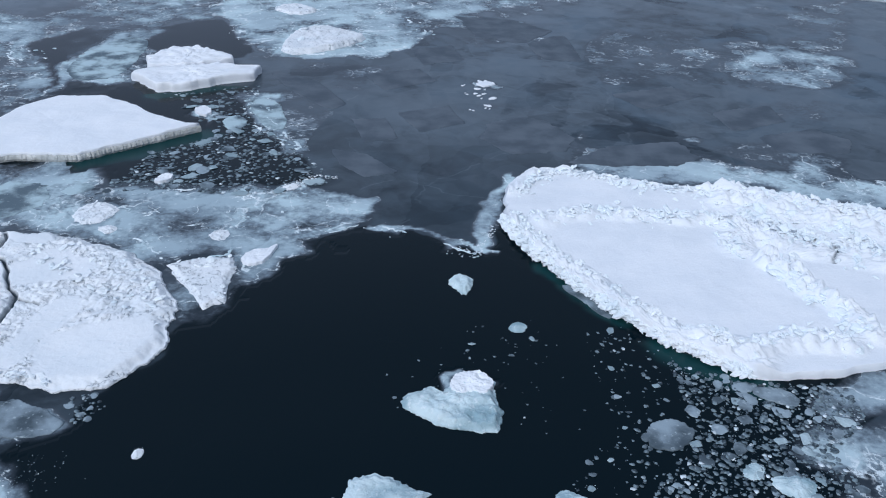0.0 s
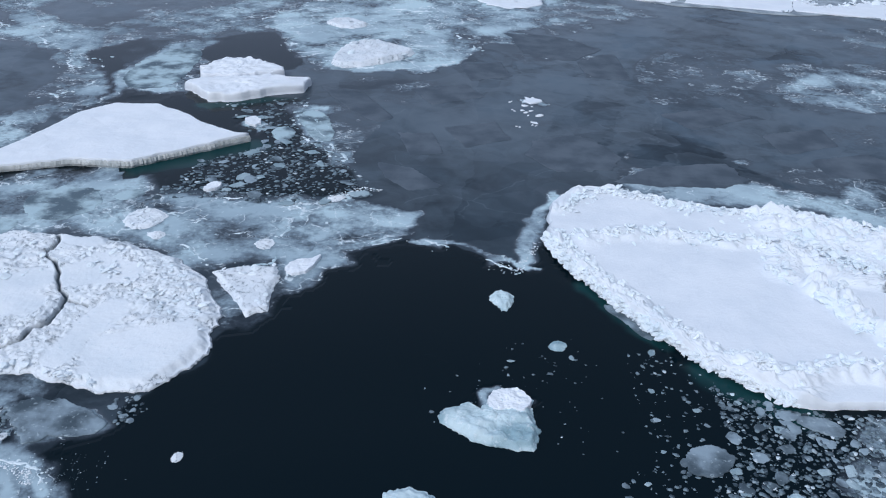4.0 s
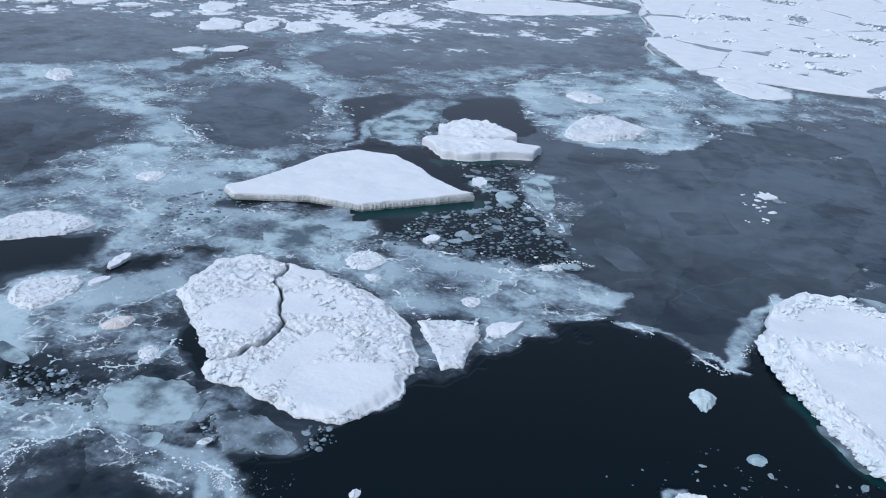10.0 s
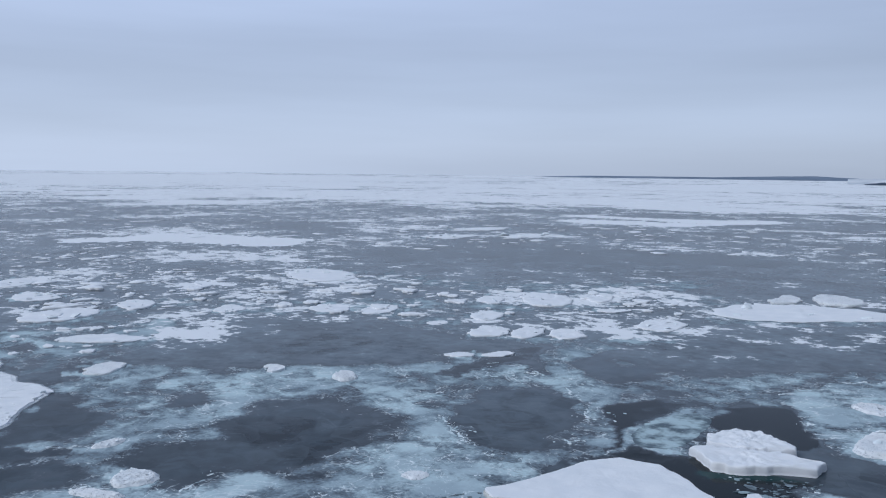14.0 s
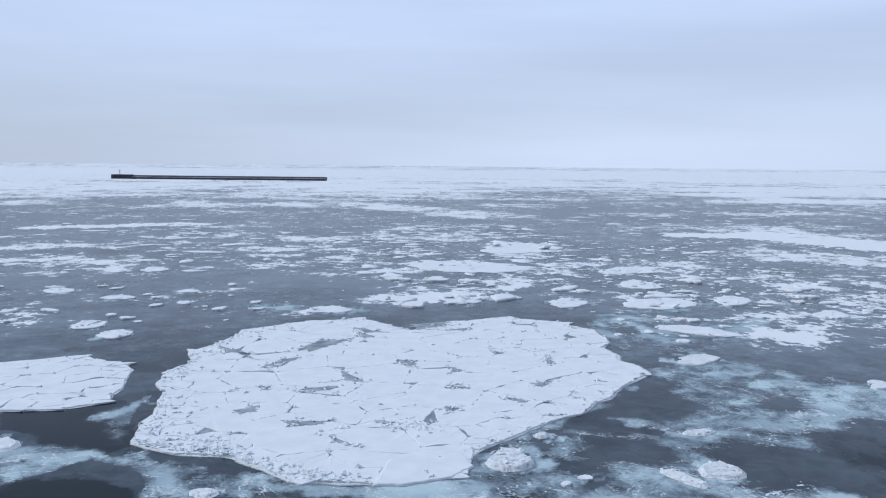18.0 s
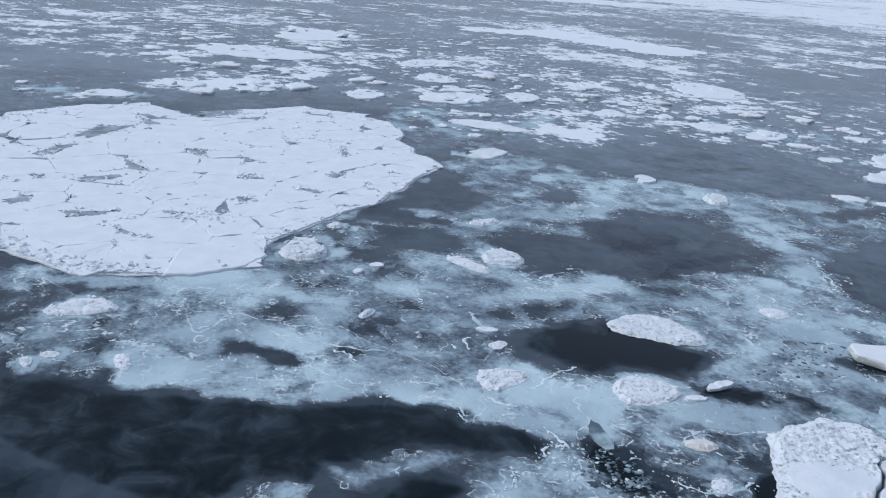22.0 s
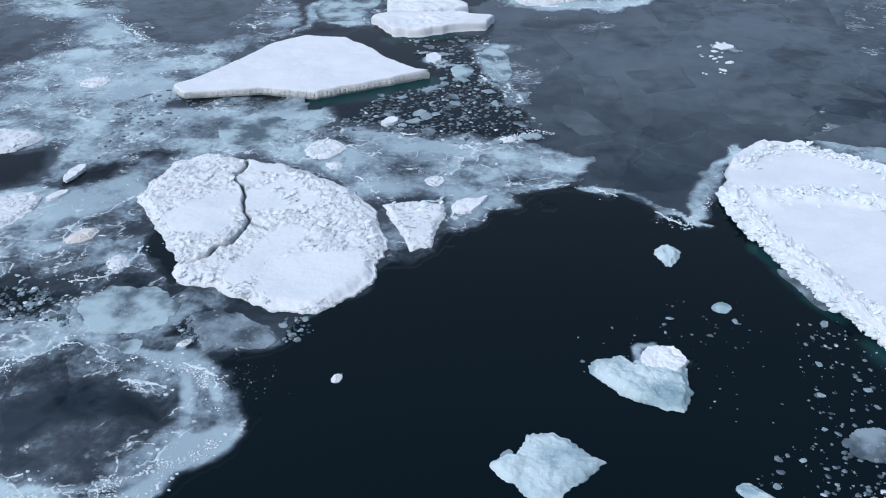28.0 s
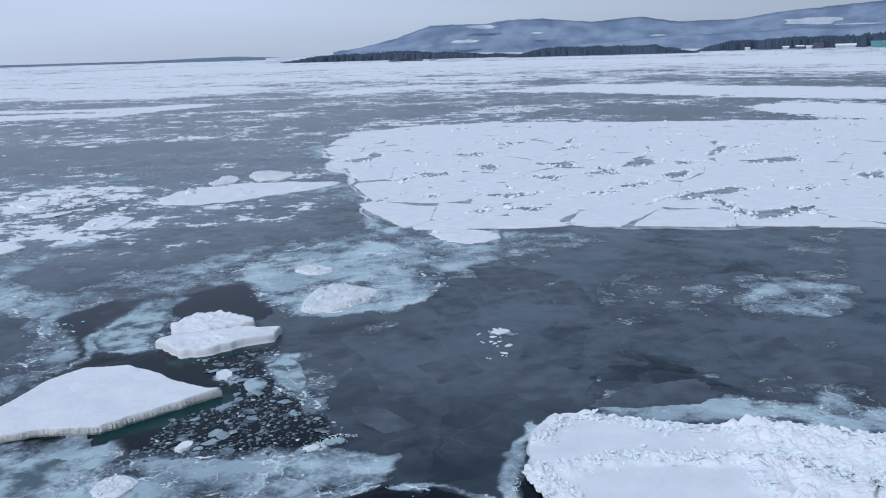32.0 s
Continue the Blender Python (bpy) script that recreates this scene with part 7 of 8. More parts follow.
    for k in range(real):
        x, y = sx[k], sy[k]
        c = cell * 1.1
        d = np.hypot(sx - x, sy - y)
        near = np.argsort(d)[1:20]
        c = min(c, d[near[5]] * 1.1 + 0.4)
        poly = [(x + c * math.cos(q), y + c * math.sin(q)) for q in np.linspace(0, 2 * math.pi, 9)[:-1]]
        for o in near:
            poly = clip_cell(poly, (x + sx[o]) / 2, (y + sy[o]) / 2, sx[o] - x, sy[o] - y)
        if len(poly) < 3:
            continue
        if rs.rand() < loose:
            f, (ox, oy) = rs.uniform(0.74, 0.90), poly[rs.randint(len(poly))]
            poly = [(ox + (a - ox) * f, oy + (b - oy) * f) for a, b in poly]
        out, worn = [], []
        for k2, (a, b) in enumerate(poly):
            (pa, pb), (na, nb) = poly[k2 - 1], poly[(k2 + 1) % len(poly)]
            f, g = rs.uniform(0.03, round_off, 2)
            worn += [(a + (pa - a) * f, b + (pb - b) * f), (a + (na - a) * g, b + (nb - b) * g)]
        for a, b in worn:
            pull = (rs.uniform(0.0, seam) if rs.rand() < 0.6 else 0.0) if rs.rand() > gap else rs.uniform(0.05, wedge)
            out.append((a + (x - a) * pull, b + (y - b) * pull))
        part("plate", plate_mesh(out, h * rs.uniform(0.92, 1.1), rs, x, y), body, m=pose(x - cx, y - cy, 0))
        if rs.rand() < 0.6:
            k2 = rs.randint(len(out))
            rubble_lines.append(([out[k2 - 1], out[k2]], 3 + rs.randint(6), 0.2))
    fine_rubble(body, rubble_lines, 0.03 * cell, 0.075 * cell, h * 0.95, seed + 7, "small broken ice along the seams")
    return body


HEART_GAPS, FIELD_GAPS = [], []
HEART_GAPS.append([(-134.8, 8.3), (-142.2, 12.5), (-143.3, 19.1), (-138.8, 15.9), (-134.3, 10.5)])
HEART_GAPS.append([(-125.5, 3.2), (-130.0, 6.3), (-130.6, 9.1), (-125.9, 6.5), (-123.8, 4.5)])
HEART_GAPS.append([(-122.0, 13.6), (-119.0, 14.8), (-112.9, 16.7), (-115.0, 14.0)])
HEART_GAPS.append([(-111.4, 5.5), (-112.0, 8.3), (-112.7, 13.3), (-110.9, 11.9), (-109.7, 8.1)])
HEART_GAPS.append([(-103.4, -1.0), (-105.4, 2.2), (-102.5, 1.8), (-102.0, -0.1)])
HEART_GAPS.append([(-98.5, 4.6), (-97.0, 8.4), (-97.7, 10.5), (-95.6, 8.9), (-95.9, 5.7)])
HEART_GAPS.append([(-126.3, 22.9), (-124.9, 26.1), (-119.7, 24.7), (-122.4, 23.6)])
HEART_GAPS.append([(-153.5, 31.0), (-155.6, 38.2), (-151.5, 38.5), (-148.0, 31.1)])
HEART_GAPS.append([(-129.4, 39.2), (-127.5, 40.5), (-126.2, 38.8)])
HEART_GAPS.append([(-108.2, 38.0), (-109.7, 42.9), (-106.2, 39.3)])
HEART_GAPS.append([(-108.3, 26.2), (-110.7, 28.8), (-107.6, 29.6)])
HEART_GAPS.append([(-100.5, 24.4), (-98.7, 26.0), (-96.8, 23.7)])
HEART_GAPS.append([(-151.8, 19.7), (-145.8, 21.6), (-142.5, 23.3), (-143.5, 20.3)])
HEART_GAPS.append([(-143.2, -4.1), (-139.3, -1.9), (-134.9, 1.5), (-136.0, -2.1)])
HEART_GAPS.append([(-114.5, 1.8), (-114.0, 4.0), (-111.9, 3.2)])
HEART_GAPS.append([(-96.2, 15.4), (-95.0, 17.3), (-93.6, 16.4), (-94.5, 15.3)])
HEART_GAPS.append([(-119.8, 29.4), (-117.2, 31.7), (-116.4, 29.4)])
HEART_GAPS.append([(-124.0, 45.9), (-119.0, 46.2), (-117.5, 44.4)])
HEART_GAPS.append([(-102.7, 32.7), (-100.2, 35.6), (-99.6, 33.9)])
HEART_GAPS.append([(-93.7, 8.1), (-89.2, 10.7), (-86.7, 12.1), (-88.9, 10.0)])
FIELD_GAPS.append([(-11.6, 217.4), (-4.1, 218.2), (-2.6, 213.9), (-9.9, 211.2)])
FIELD_GAPS.append([(17.1, 206.8), (24.8, 208.4), (20.8, 199.8)])
FIELD_GAPS.append([(29.2, 210.6), (34.3, 214.8), (38.5, 216.2), (36.7, 207.4)])
FIELD_GAPS.append([(39.9, 220.2), (51.7, 245.8), (50.6, 224.9), (43.6, 220.6)])
FIELD_GAPS.append([(47.2, 205.7), (56.9, 213.0), (52.4, 201.1), (47.9, 199.1)])
FIELD_GAPS.append([(42.6, 174.0), (57.2, 184.4), (63.0, 182.0), (50.9, 174.3), (46.7, 170.1)])
FIELD_GAPS.append([(49.1, 172.5), (50.9, 174.3), (51.3, 163.2), (53.1, 155.4), (49.8, 156.3)])
FIELD_GAPS.append([(49.8, 156.3), (53.6, 157.0), (64.7, 160.3), (65.6, 156.1), (52.0, 149.1)])
FIELD_GAPS.append([(3.5, 182.9), (17.1, 182.5), (9.3, 177.8)])
FIELD_GAPS.append([(7.9, 165.5), (15.1, 166.5), (13.9, 161.8)])
FIELD_GAPS.append([(67.4, 240.0), (81.1, 269.4), (78.3, 255.9), (69.6, 238.2)])
FIELD_GAPS.append([(73.0, 227.7), (88.6, 233.2), (88.7, 224.7), (74.3, 221.7)])
FIELD_GAPS.append([(89.8, 198.7), (99.6, 203.7), (94.0, 191.8), (89.4, 194.3)])
FIELD_GAPS.append([(-16.9, 206.6), (-13.2, 212.7), (-15.3, 200.1)])
FIELD_GAPS.append([(21.1, 231.5), (30.2, 234.6), (29.7, 223.1), (24.3, 222.9)])
FIELD_GAPS.append([(3.5, 232.3), (9.1, 229.0), (8.2, 218.2), (4.4, 223.1)])
FIELD_GAPS.append([(10.9, 283.7), (21.3, 288.4), (14.7, 277.7)])
FIELD_GAPS.append([(-36.0, 247.0), (-28.8, 253.6), (-28.4, 269.4), (-23.5, 262.4), (-28.4, 240.5)])
FIELD_GAPS.append([(-3.3, 255.5), (7.2, 259.0), (5.0, 249.7)])
FIELD_GAPS.append([(-8.4, 180.9), (-6.1, 185.0), (-7.3, 179.4)])
FIELD_GAPS.append([(1.8, 163.3), (5.6, 165.8), (3.2, 160.2)])
FIELD_GAPS.append([(70.1, 180.2), (75.6, 183.2), (71.5, 177.8)])
FIELD_GAPS.append([(82.1, 261.1), (89.8, 264.1), (83.9, 256.1)])
FIELD_GAPS.append([(35.3, 190.8), (44.7, 196.1), (38.3, 187.1)])
FIELD_GAPS.append([(31.9, 269.0), (37.9, 274.2), (32.9, 262.6)])
FIELD_GAPS.append([(26.6, 182.7), (33.9, 183.1), (28.3, 178.1)])
FIELD_GAPS.append([(55.0, 232.3), (62.1, 225.1), (55.7, 222.8)])
plated = plate_field("plated_floe", [(-93.6, -11.4), (-121.8, -9.8), (-138.0, -7.6), (-153.4, 1.2), (-160.7, 13.7), (-162.9, 22.6), (-149.3, 29.9), (-155.7, 38.8), (-157.7, 50.7), (-151.0, 59.8), (-139.2, 62.1), (-119.3, 55.3), (-111.3, 57.8), (-103.7, 50.2), (-91.8, 36.7), (-87.8, 28.5), (-83.0, 23.3), (-76.9, 20.7), (-75.9, 11.7), (-80.1, 3.6), (-86.5, -1.7), (-90.8, -7.4)], 7.5, 0.17, 301, "wide white floe of many butted snow plates", gap=0.03, rim=2.6, seam=0.012, round_off=0.10, loose=0.0, wedge=0.3, gaps=HEART_GAPS)
plate_field("plated_floe", [(-130.6, -42.1), (-136.2, -34.8), (-137.7, -23.4), (-132.2, -15.6), (-119.3, -15.0), (-111.1, -16.4), (-108.7, -21.8), (-109.6, -28.2), (-106.2, -34.5)], 5.0, 0.17, 305, "white floe of butted snow plates", gap=0.07, rim=1.6, seam=0.008, round_off=0.10, loose=0.0, wedge=0.42)
plate_field("plated_field", [(-46.2, 286.2), (-39.9, 339.0), (-14.0, 365.4), (19.7, 369.7), (54.2, 359.1), (87.9, 354.4), (164.3, 338.8), (218.7, 313.8), (163.6, 196.4), (107.9, 138.5), (69.7, 140.3), (36.7, 145.3), (7.7, 147.5), (-14.7, 153.5), (-23.1, 191.3), (-35.5, 243.1)], 15.0, 0.22, 309, "broad field of butted snow plates with grey gaps", gap=0.06, seam=0.010, shrink=0.985, wedge=0.34, round_off=0.2, loose=0.0, gaps=FIELD_GAPS)
strew(plated, along([(-95.5, -10.7), (-87.7, -1.7), (-81.1, 3.7), (-77.0, 10.8)], 60, 0.9, rs), 0.3, 0.9, rs, 0.16, 0.5)
strew(plated, along([(-94.6, 17.1), (-91.0, 20.3), (-105.6, 14.7), (-109.0, 9.3)], 40, 1.2, rs), 0.2, 0.7, rs, 0.17, 0.5)
strew(plated, along([(-121.8, -9.8), (-140.0, -6.0), (-154.8, 4.2)], 50, 1.2, rs), 0.3, 0.9, rs, 0.16, 0.5)
fine_rubble(plated, [([(-94.5, -10.6), (-92.1, -7.5), (-87.3, -1.7), (-81.1, 3.7), (-77.3, 10.8)], 300, 1.1), ([(-97.5, -10.9), (-120.2, -9.7), (-137.2, -7.2), (-154.8, 4.2)], 240, 1.0), ([(-83.0, 23.3), (-87.8, 28.5), (-92.4, 37.0), (-103.7, 50.2)], 200, 0.8), ([(-95.7, 16.6), (-92.0, 20.5)], 120, 1.3)], 0.12, 0.5, 0.12, 95, "broken ice pushed up along the rim")
fine_rubble(plated, [([(-93.9, -11.2), (-90.8, -7.3), (-87.0, -1.6), (-81.6, 1.1), (-78.1, 3.5), (-75.9, 8.5), (-75.9, 11.1)], 420, 0.6), ([(-96.0, -7.7), (-92.1, -2.8), (-83.2, 2.2), (-79.1, 6.7), (-78.2, 10.9)], 300, 0.9), ([(-144.1, -8.4), (-128.6, -10.8), (-116.0, -11.2), (-104.9, -8.3), (-96.5, -10.1)], 300, 1.2)], 0.12, 0.5, 0.14, 96, "ragged rubble along the broken rim")
part("front_plate", floe_mesh("front_plate", [(-76.3, 11.7), (-83.0, 14.5), (-84.4, 17.7), (-83.6, 22.0), (-79.2, 22.2), (-76.7, 19.3), (-75.9, 14.8)], 0.27, SNOW, 331, rough=0.05, jag=0.04, seg=120, rings=14, grain=1.5)[0], plated, "smooth flat plate at the rim", m=pose(*np.subtract(middle([(-76.3, 11.7), (-83.0, 14.5), (-84.4, 17.7), (-83.6, 22.0), (-79.2, 22.2), (-76.7, 19.3), (-75.9, 14.8)]), plated.location[:2]), 0))
strew(plated, along([(-137.5, 40.3), (-128.2, 46.1), (-120.4, 46.0)], 30, 2.0, rs), 0.3, 0.9, rs, 0.17, 0.5)

# ---- small floes scattered over the drift ----
SMALL = []
for k in range(9):
    rs = np.random.RandomState(900 + k)
    ring = [(math.cos(q) * rs.uniform(0.6, 1.15), math.sin(q) * rs.uniform(0.45, 0.9)) for q in np.linspace(0, 2 * math.pi, 9)[:-1]]
    me, _ = floe_mesh("small_floe", ring, 0.17, SNOW, 900 + k, rough=0.07, jag=0.28, seg=36, rings=5, grain=0.5, foot=0.05)
    SMALL.append(me)

SMALL_FAR = []
for k in range(9):
    rs = np.random.RandomState(940 + k)
    ring = [(math.cos(q) * rs.uniform(0.6, 1.15), math.sin(q) * rs.uniform(0.45, 0.9)) for q in np.linspace(0, 2 * math.pi, 9)[:-1]]
    SMALL_FAR.append(floe_mesh("small_floe", ring, 0.17, SNOW, 940 + k, rough=0.05, jag=0.28, seg=14, rings=2, grain=0.5, foot=0.05)[0])


FAR_BITS = []


def scatter(region, n, lo, hi, seed, name="small_floe", label="small snow-covered floe adrift in grey young ice"):
    rs = np.random.RandomState(seed)
    for x, y in within(region, n, rs):
        size = lo + (hi - lo) * rs.rand() ** 2.5
        if math.hypot(x, y) > (230 if seed < 20 else 140):
            FAR_BITS.append((SMALL_FAR[rs.randint(len(SMALL_FAR))], pose(x, y, 0, 0, 0, rs.uniform(0, 360)) @ Matrix.Diagonal((size * rs.uniform(0.8, 1.9), size, 0.35 * min(size, 2.0), 1))))
            continue
        ob = new(name, SMALL[rs.randint(len(SMALL))])
        ob.matrix_basis = pose(x, y, 0, 0, 0, rs.uniform(0, 360)) @ Matrix.Diagonal((size * rs.uniform(0.8, 1.5), size, min(size, 3.0), 1))
        tagged(ob, label, "ice floe", "small floes scattered over the drift")


scatter([(-376.0, 41.9), (-423, 135), (-284.9, 122.7), (-184.5, 72.9), (-171.9, 33.2), (-225.2, 31.2)], 231, 0.8, 5.0, 1)
scatter([(-365.1, -50.1), (-374.8, 32.0), (-265.3, 33.1), (-237.6, -18.6)], 79, 0.8, 5.0, 2)
scatter([(-266.4, 94.9), (-308.7, 194.2), (-181.3, 130.1), (-156.2, 69.0)], 132, 0.6, 4.0, 3)
scatter([(-295.4, -74.4), (-298.9, -5.0), (-173.8, 5.8), (-163.6, -22.8), (-171.0, -43.5)], 85, 0.5, 2.2, 4)
scatter([(-156.0, 71.3), (-153.8, 97.6), (-128.1, 87.0), (-126.7, 60.1)], 27, 0.4, 1.8, 5)
scatter([(-135.7, 176.0), (-86.2, 208.5), (-67.4, 176.1), (-102.7, 148.6), (-123.2, 155.5)], 66, 0.6, 2.6, 6)
scatter([(-225.2, 148.3), (-163.3, 195.9), (-102.9, 133.2), (-148.4, 108.7)], 118, 0.6, 3.0, 7)
scatter([(-337, 380), (-157, 500), (-78.5, 319.4), (-142.8, 262.5), (-224.5, 243.7)], 99, 1.0, 6.0, 8)
scatter([(-101.2, 186.7), (-87.0, 192.4), (-77.7, 199.1), (-67.7, 169.2), (-87.9, 165.6)], 24, 0.5, 2.2, 9)
scatter([(0.9, 91.5), (4.7, 92.3), (4.7, 81.4), (1.3, 81.6)], 22, 0.15, 0.7, 10, label="thin white ice scrap frozen into grey young ice")

scatter([(-164.5, 23.3), (-213.7, 19.1), (-297.3, 34.6), (-408.7, 0.5), (-630.8, -33.7), (-869.6, 281.9), (-481.7, 166.7), (-400.6, 73.6), (-309.4, 100.4), (-224.7, 89.6), (-185.9, 68.6), (-207.9, 52.5)], 520, 0.40, 2.6, 40)
scatter([(-788.2, -17.8), (-1086.8, 352.2), (-1146.3, 991.9), (-372.6, 323.5), (-324.1, 179.4), (-479.7, 190.9), (-790.6, 256.3)], 560, 0.96, 7, 41)
scatter([(-934.2, -227.4), (-788.2, -17.8), (-349.6, -14.8), (-420.4, -103.2)], 320, 0.80, 5, 42)
scatter([(-224.7, 89.6), (-227.7, 154.6), (-188.5, 164.5), (-145.0, 126.9), (-149.7, 102.0), (-166.6, 85.9)], 220, 0.24, 1.8, 43)
scatter([(-293.3, -62.6), (-235.0, 27.2), (-165.3, 19.0), (-163.3, -31.7)], 36, 0.25, 1.0, 44)
scatter([(-315.3, 57.9), (-312.0, 271.2), (-209.3, 182.5), (-202.9, 81.0)], 260, 0.32, 2.2, 45)
scatter([(-697.0, 465.3), (-386.8, 612.1), (-92.7, 502.2), (-64.7, 353.6), (-204.8, 281.2), (-267.2, 176.5)], 320, 0.80, 5, 60)
scatter([(-1337.0, 895.3), (-60.6, 1636.2), (-27.6, 782.1), (-675.4, 450.8)], 440, 2.40, 14, 61)
scatter([(-152.7, 161.0), (-81.0, 211.3), (-62.1, 162.5), (-88.9, 121.5), (-122.9, 137.8)], 90, 0.3, 1.4, 62)


# ---- brash ----
def gather(name, meshes, mats, label, category, material):
    """Many small pieces as one mesh."""
    cos, tris, base = [], [], 0
    for me, m in zip(meshes, mats):
        c = np.empty(len(me.vertices) * 3, np.float32)
        me.vertices.foreach_get("co", c)
        c = c.reshape(-1, 3) @ np.array(m.to_3x3()).T + np.array(m.translation)
        f = np.empty(len(me.polygons) * 3, np.int32)
        me.polygons.foreach_get("vertices", f)
        cos.append(c)
        tris.append(f.reshape(-1, 3) + base)
        base += len(c)
    out = grid_mesh(name, np.concatenate(cos), np.concatenate(tris), material, True)
    return tagged(new(name, out), label, category, kind="stuff")


def brash(region, n_small, n_large, lo, mid, hi, seed, along_line=None, spread=0.0, white=False):
    rs = np.random.RandomState(seed)
    spots = along(along_line, n_small + n_large, spread, rs) if along_line else within(region, n_small + n_large, rs)
    if white:
        # crusts wander and come in clots
        spots = spots + 1.3 * np.stack([fbm(spots[:, 0] / 1.6, spots[:, 1] / 1.6, seed + 200, 3), fbm(spots[:, 0] / 1.6, spots[:, 1] / 1.6, seed + 300, 3)], 1)
        spots = spots[fbm(spots[:, 0] / 1.1, spots[:, 1] / 1.1, seed + 100, 3) > -0.04]
    rs.shuffle(spots)
    meshes, mats = [], []
    for k, (x, y) in enumerate(spots):
        large = k < n_large
        size = mid + (hi - mid) * rs.rand() ** 2 if large else lo + (mid - lo) * rs.rand() ** 1.8
        m = pose(x, y, rs.uniform(-0.02, 0.03), rs.uniform(-7, 7), rs.uniform(-7, 7), rs.uniform(0, 360)) @ Matrix.Diagonal((size * rs.uniform(0.9, 1.6), size, min(size, 0.5) * rs.uniform(0.4, 0.9), 1))
        pick = rs.randint(6) if white else rs.randint(len(CHUNKS)) if large and rs.rand() < 0.6 else 6 + rs.randint(6)
        if large:
            ob = new("ice_chunk", CHUNKS[pick])
            ob.matrix_basis = m
            tagged(ob, "wet pale chunk of ice afloat among brash" if pick < 6 else "flat grey chunk of ice afloat among brash", "ice chunk", "chunks of brash ice")
        else:
            meshes.append(CHUNKS[pick])
            mats.append(m)
    gather("brash_ice", meshes, mats, "white crumbs heaped along the edge of slush" if white else "dense brash of small grey ice fragments on dark water", "brash ice", BLOCK if white else BRASH)


gather("floe_field", [b[0] for b in FAR_BITS], [b[1] for b in FAR_BITS], "many small snow floes scattered far over the drift", "ice floes", SNOW)
brash([(13.2, 41.0), (17.6, 39.2), (22.6, 39.5), (23.3, 36.6), (20.4, 33.8), (20.8, 30.6), (10.0, 29.7), (13.7, 35.1)], 2000, 70, 0.05, 0.34, 0.9, 21)
brash([(8.5, 43.6), (11.1, 44.4), (13.9, 41.1), (13.7, 35.1), (10.9, 30.1), (6.1, 29.8), (9.1, 35.7)], 260, 14, 0.05, 0.3, 0.55, 22)
brash([(-25.7, 68.6), (-20.9, 73.1), (-19.1, 76.9), (-16.6, 75.0), (-11.3, 67.6), (-9.4, 64.3), (-12.2, 61.8), (-16.5, 60.9), (-22.5, 61.4), (-27.1, 60.4)], 1250, 60, 0.10, 0.42, 1.3, 23)
brash([(-29.3, 83.9), (-20.3, 87.7), (-19.1, 79.2), (-21.4, 73.0), (-24.0, 77.1)], 160, 12, 0.15, 0.6, 1.5, 24)
brash([(-37.9, 31.1), (-38.7, 33.2), (-36.5, 34.2), (-32.9, 34.1), (-30.7, 31.3), (-32.9, 31.4), (-36.3, 29.8)], 300, 12, 0.08, 0.35, 0.7, 25)
brash([(-20.2, 35.4), (-18.3, 36.2), (-17.4, 35.1), (-18.4, 33.4)], 60, 6, 0.08, 0.3, 0.5, 26)
brash([(-25.7, 33.5), (-24.7, 34.6), (-23.1, 32.3), (-24.0, 31.9)], 50, 4, 0.08, 0.3, 0.5, 27)
brash([(-47.7, 61.1), (-44.8, 64.3), (-39.7, 62.3), (-41.1, 57.2), (-42.6, 50.0)], 160, 8, 0.1, 0.5, 1.0, 28)
brash(None, 90, 0, 0.03, 0.09, 0.1, 30, [(-20.3, 29.8), (-18.5, 29.9), (-20.0, 31.1)], 0.7)
brash(None, 1100, 0, 0.03, 0.12, 0.12, 31, [(-22.0, 21.5), (-20.7, 23.1), (-19.1, 24.2), (-18.4, 26.0), (-19.6, 28.0), (-21.3, 29.7), (-24.5, 29.8)], 0.16, True)
brash(None, 500, 0, 0.03, 0.15, 0.15, 34, [(-32.2, 27.2), (-31.9, 25.7), (-29.9, 23.1), (-29.3, 21.2), (-27.7, 20.1), (-24.1, 20.2), (-21.1, 20.9)], 0.14, True)
brash(None, 1100, 0, 0.03, 0.11, 0.11, 32, [(-23.4, 12.3), (-21.7, 14.1), (-20.0, 15.9), (-18.7, 17.8), (-19.4, 19.5), (-20.2, 20.7)], 0.2, True)
brash(None, 260, 0, 0.03, 0.16, 0.16, 35, [(-29.7, 16.8), (-30.3, 19.7), (-31.4, 21.5), (-33.1, 23.5)], 0.16, True)
brash(None, 260, 0, 0.03, 0.11, 0.11, 36, [(-36.8, 4.4), (-34.8, 6.4), (-32.7, 7.3)], 0.16, True)
brash(None, 300, 0, 0.03, 0.12, 0.12, 37, [(3.3, 57.3), (2.9, 54.7), (2.3, 52.8), (0.5, 53.8)], 0.12, True)
brash(None, 260, 0, 0.03, 0.22, 0.22, 38, [(-13.2, 62.3), (-12.1, 63.5), (-10.9, 65.0), (-9.5, 64.8)], 0.3, True)
brash(None, 90, 6, 0.05, 0.2, 0.4, 33, [(-2.5, 37.4), (2.6, 40.3), (4.8, 43.9), (5.5, 36.5), (3.3, 34.5)], 1.4)


# ---- white crusts where slush was pressed together ----
CRUST_ICE = make_snow("wet_crust", (0.46, 0.58, 0.63), (0.80, 0.87, 0.90), 0.04, (0.40, 0.52, 0.57), 0.56, spread=(0.35, 0.62))
CRUSTS = []


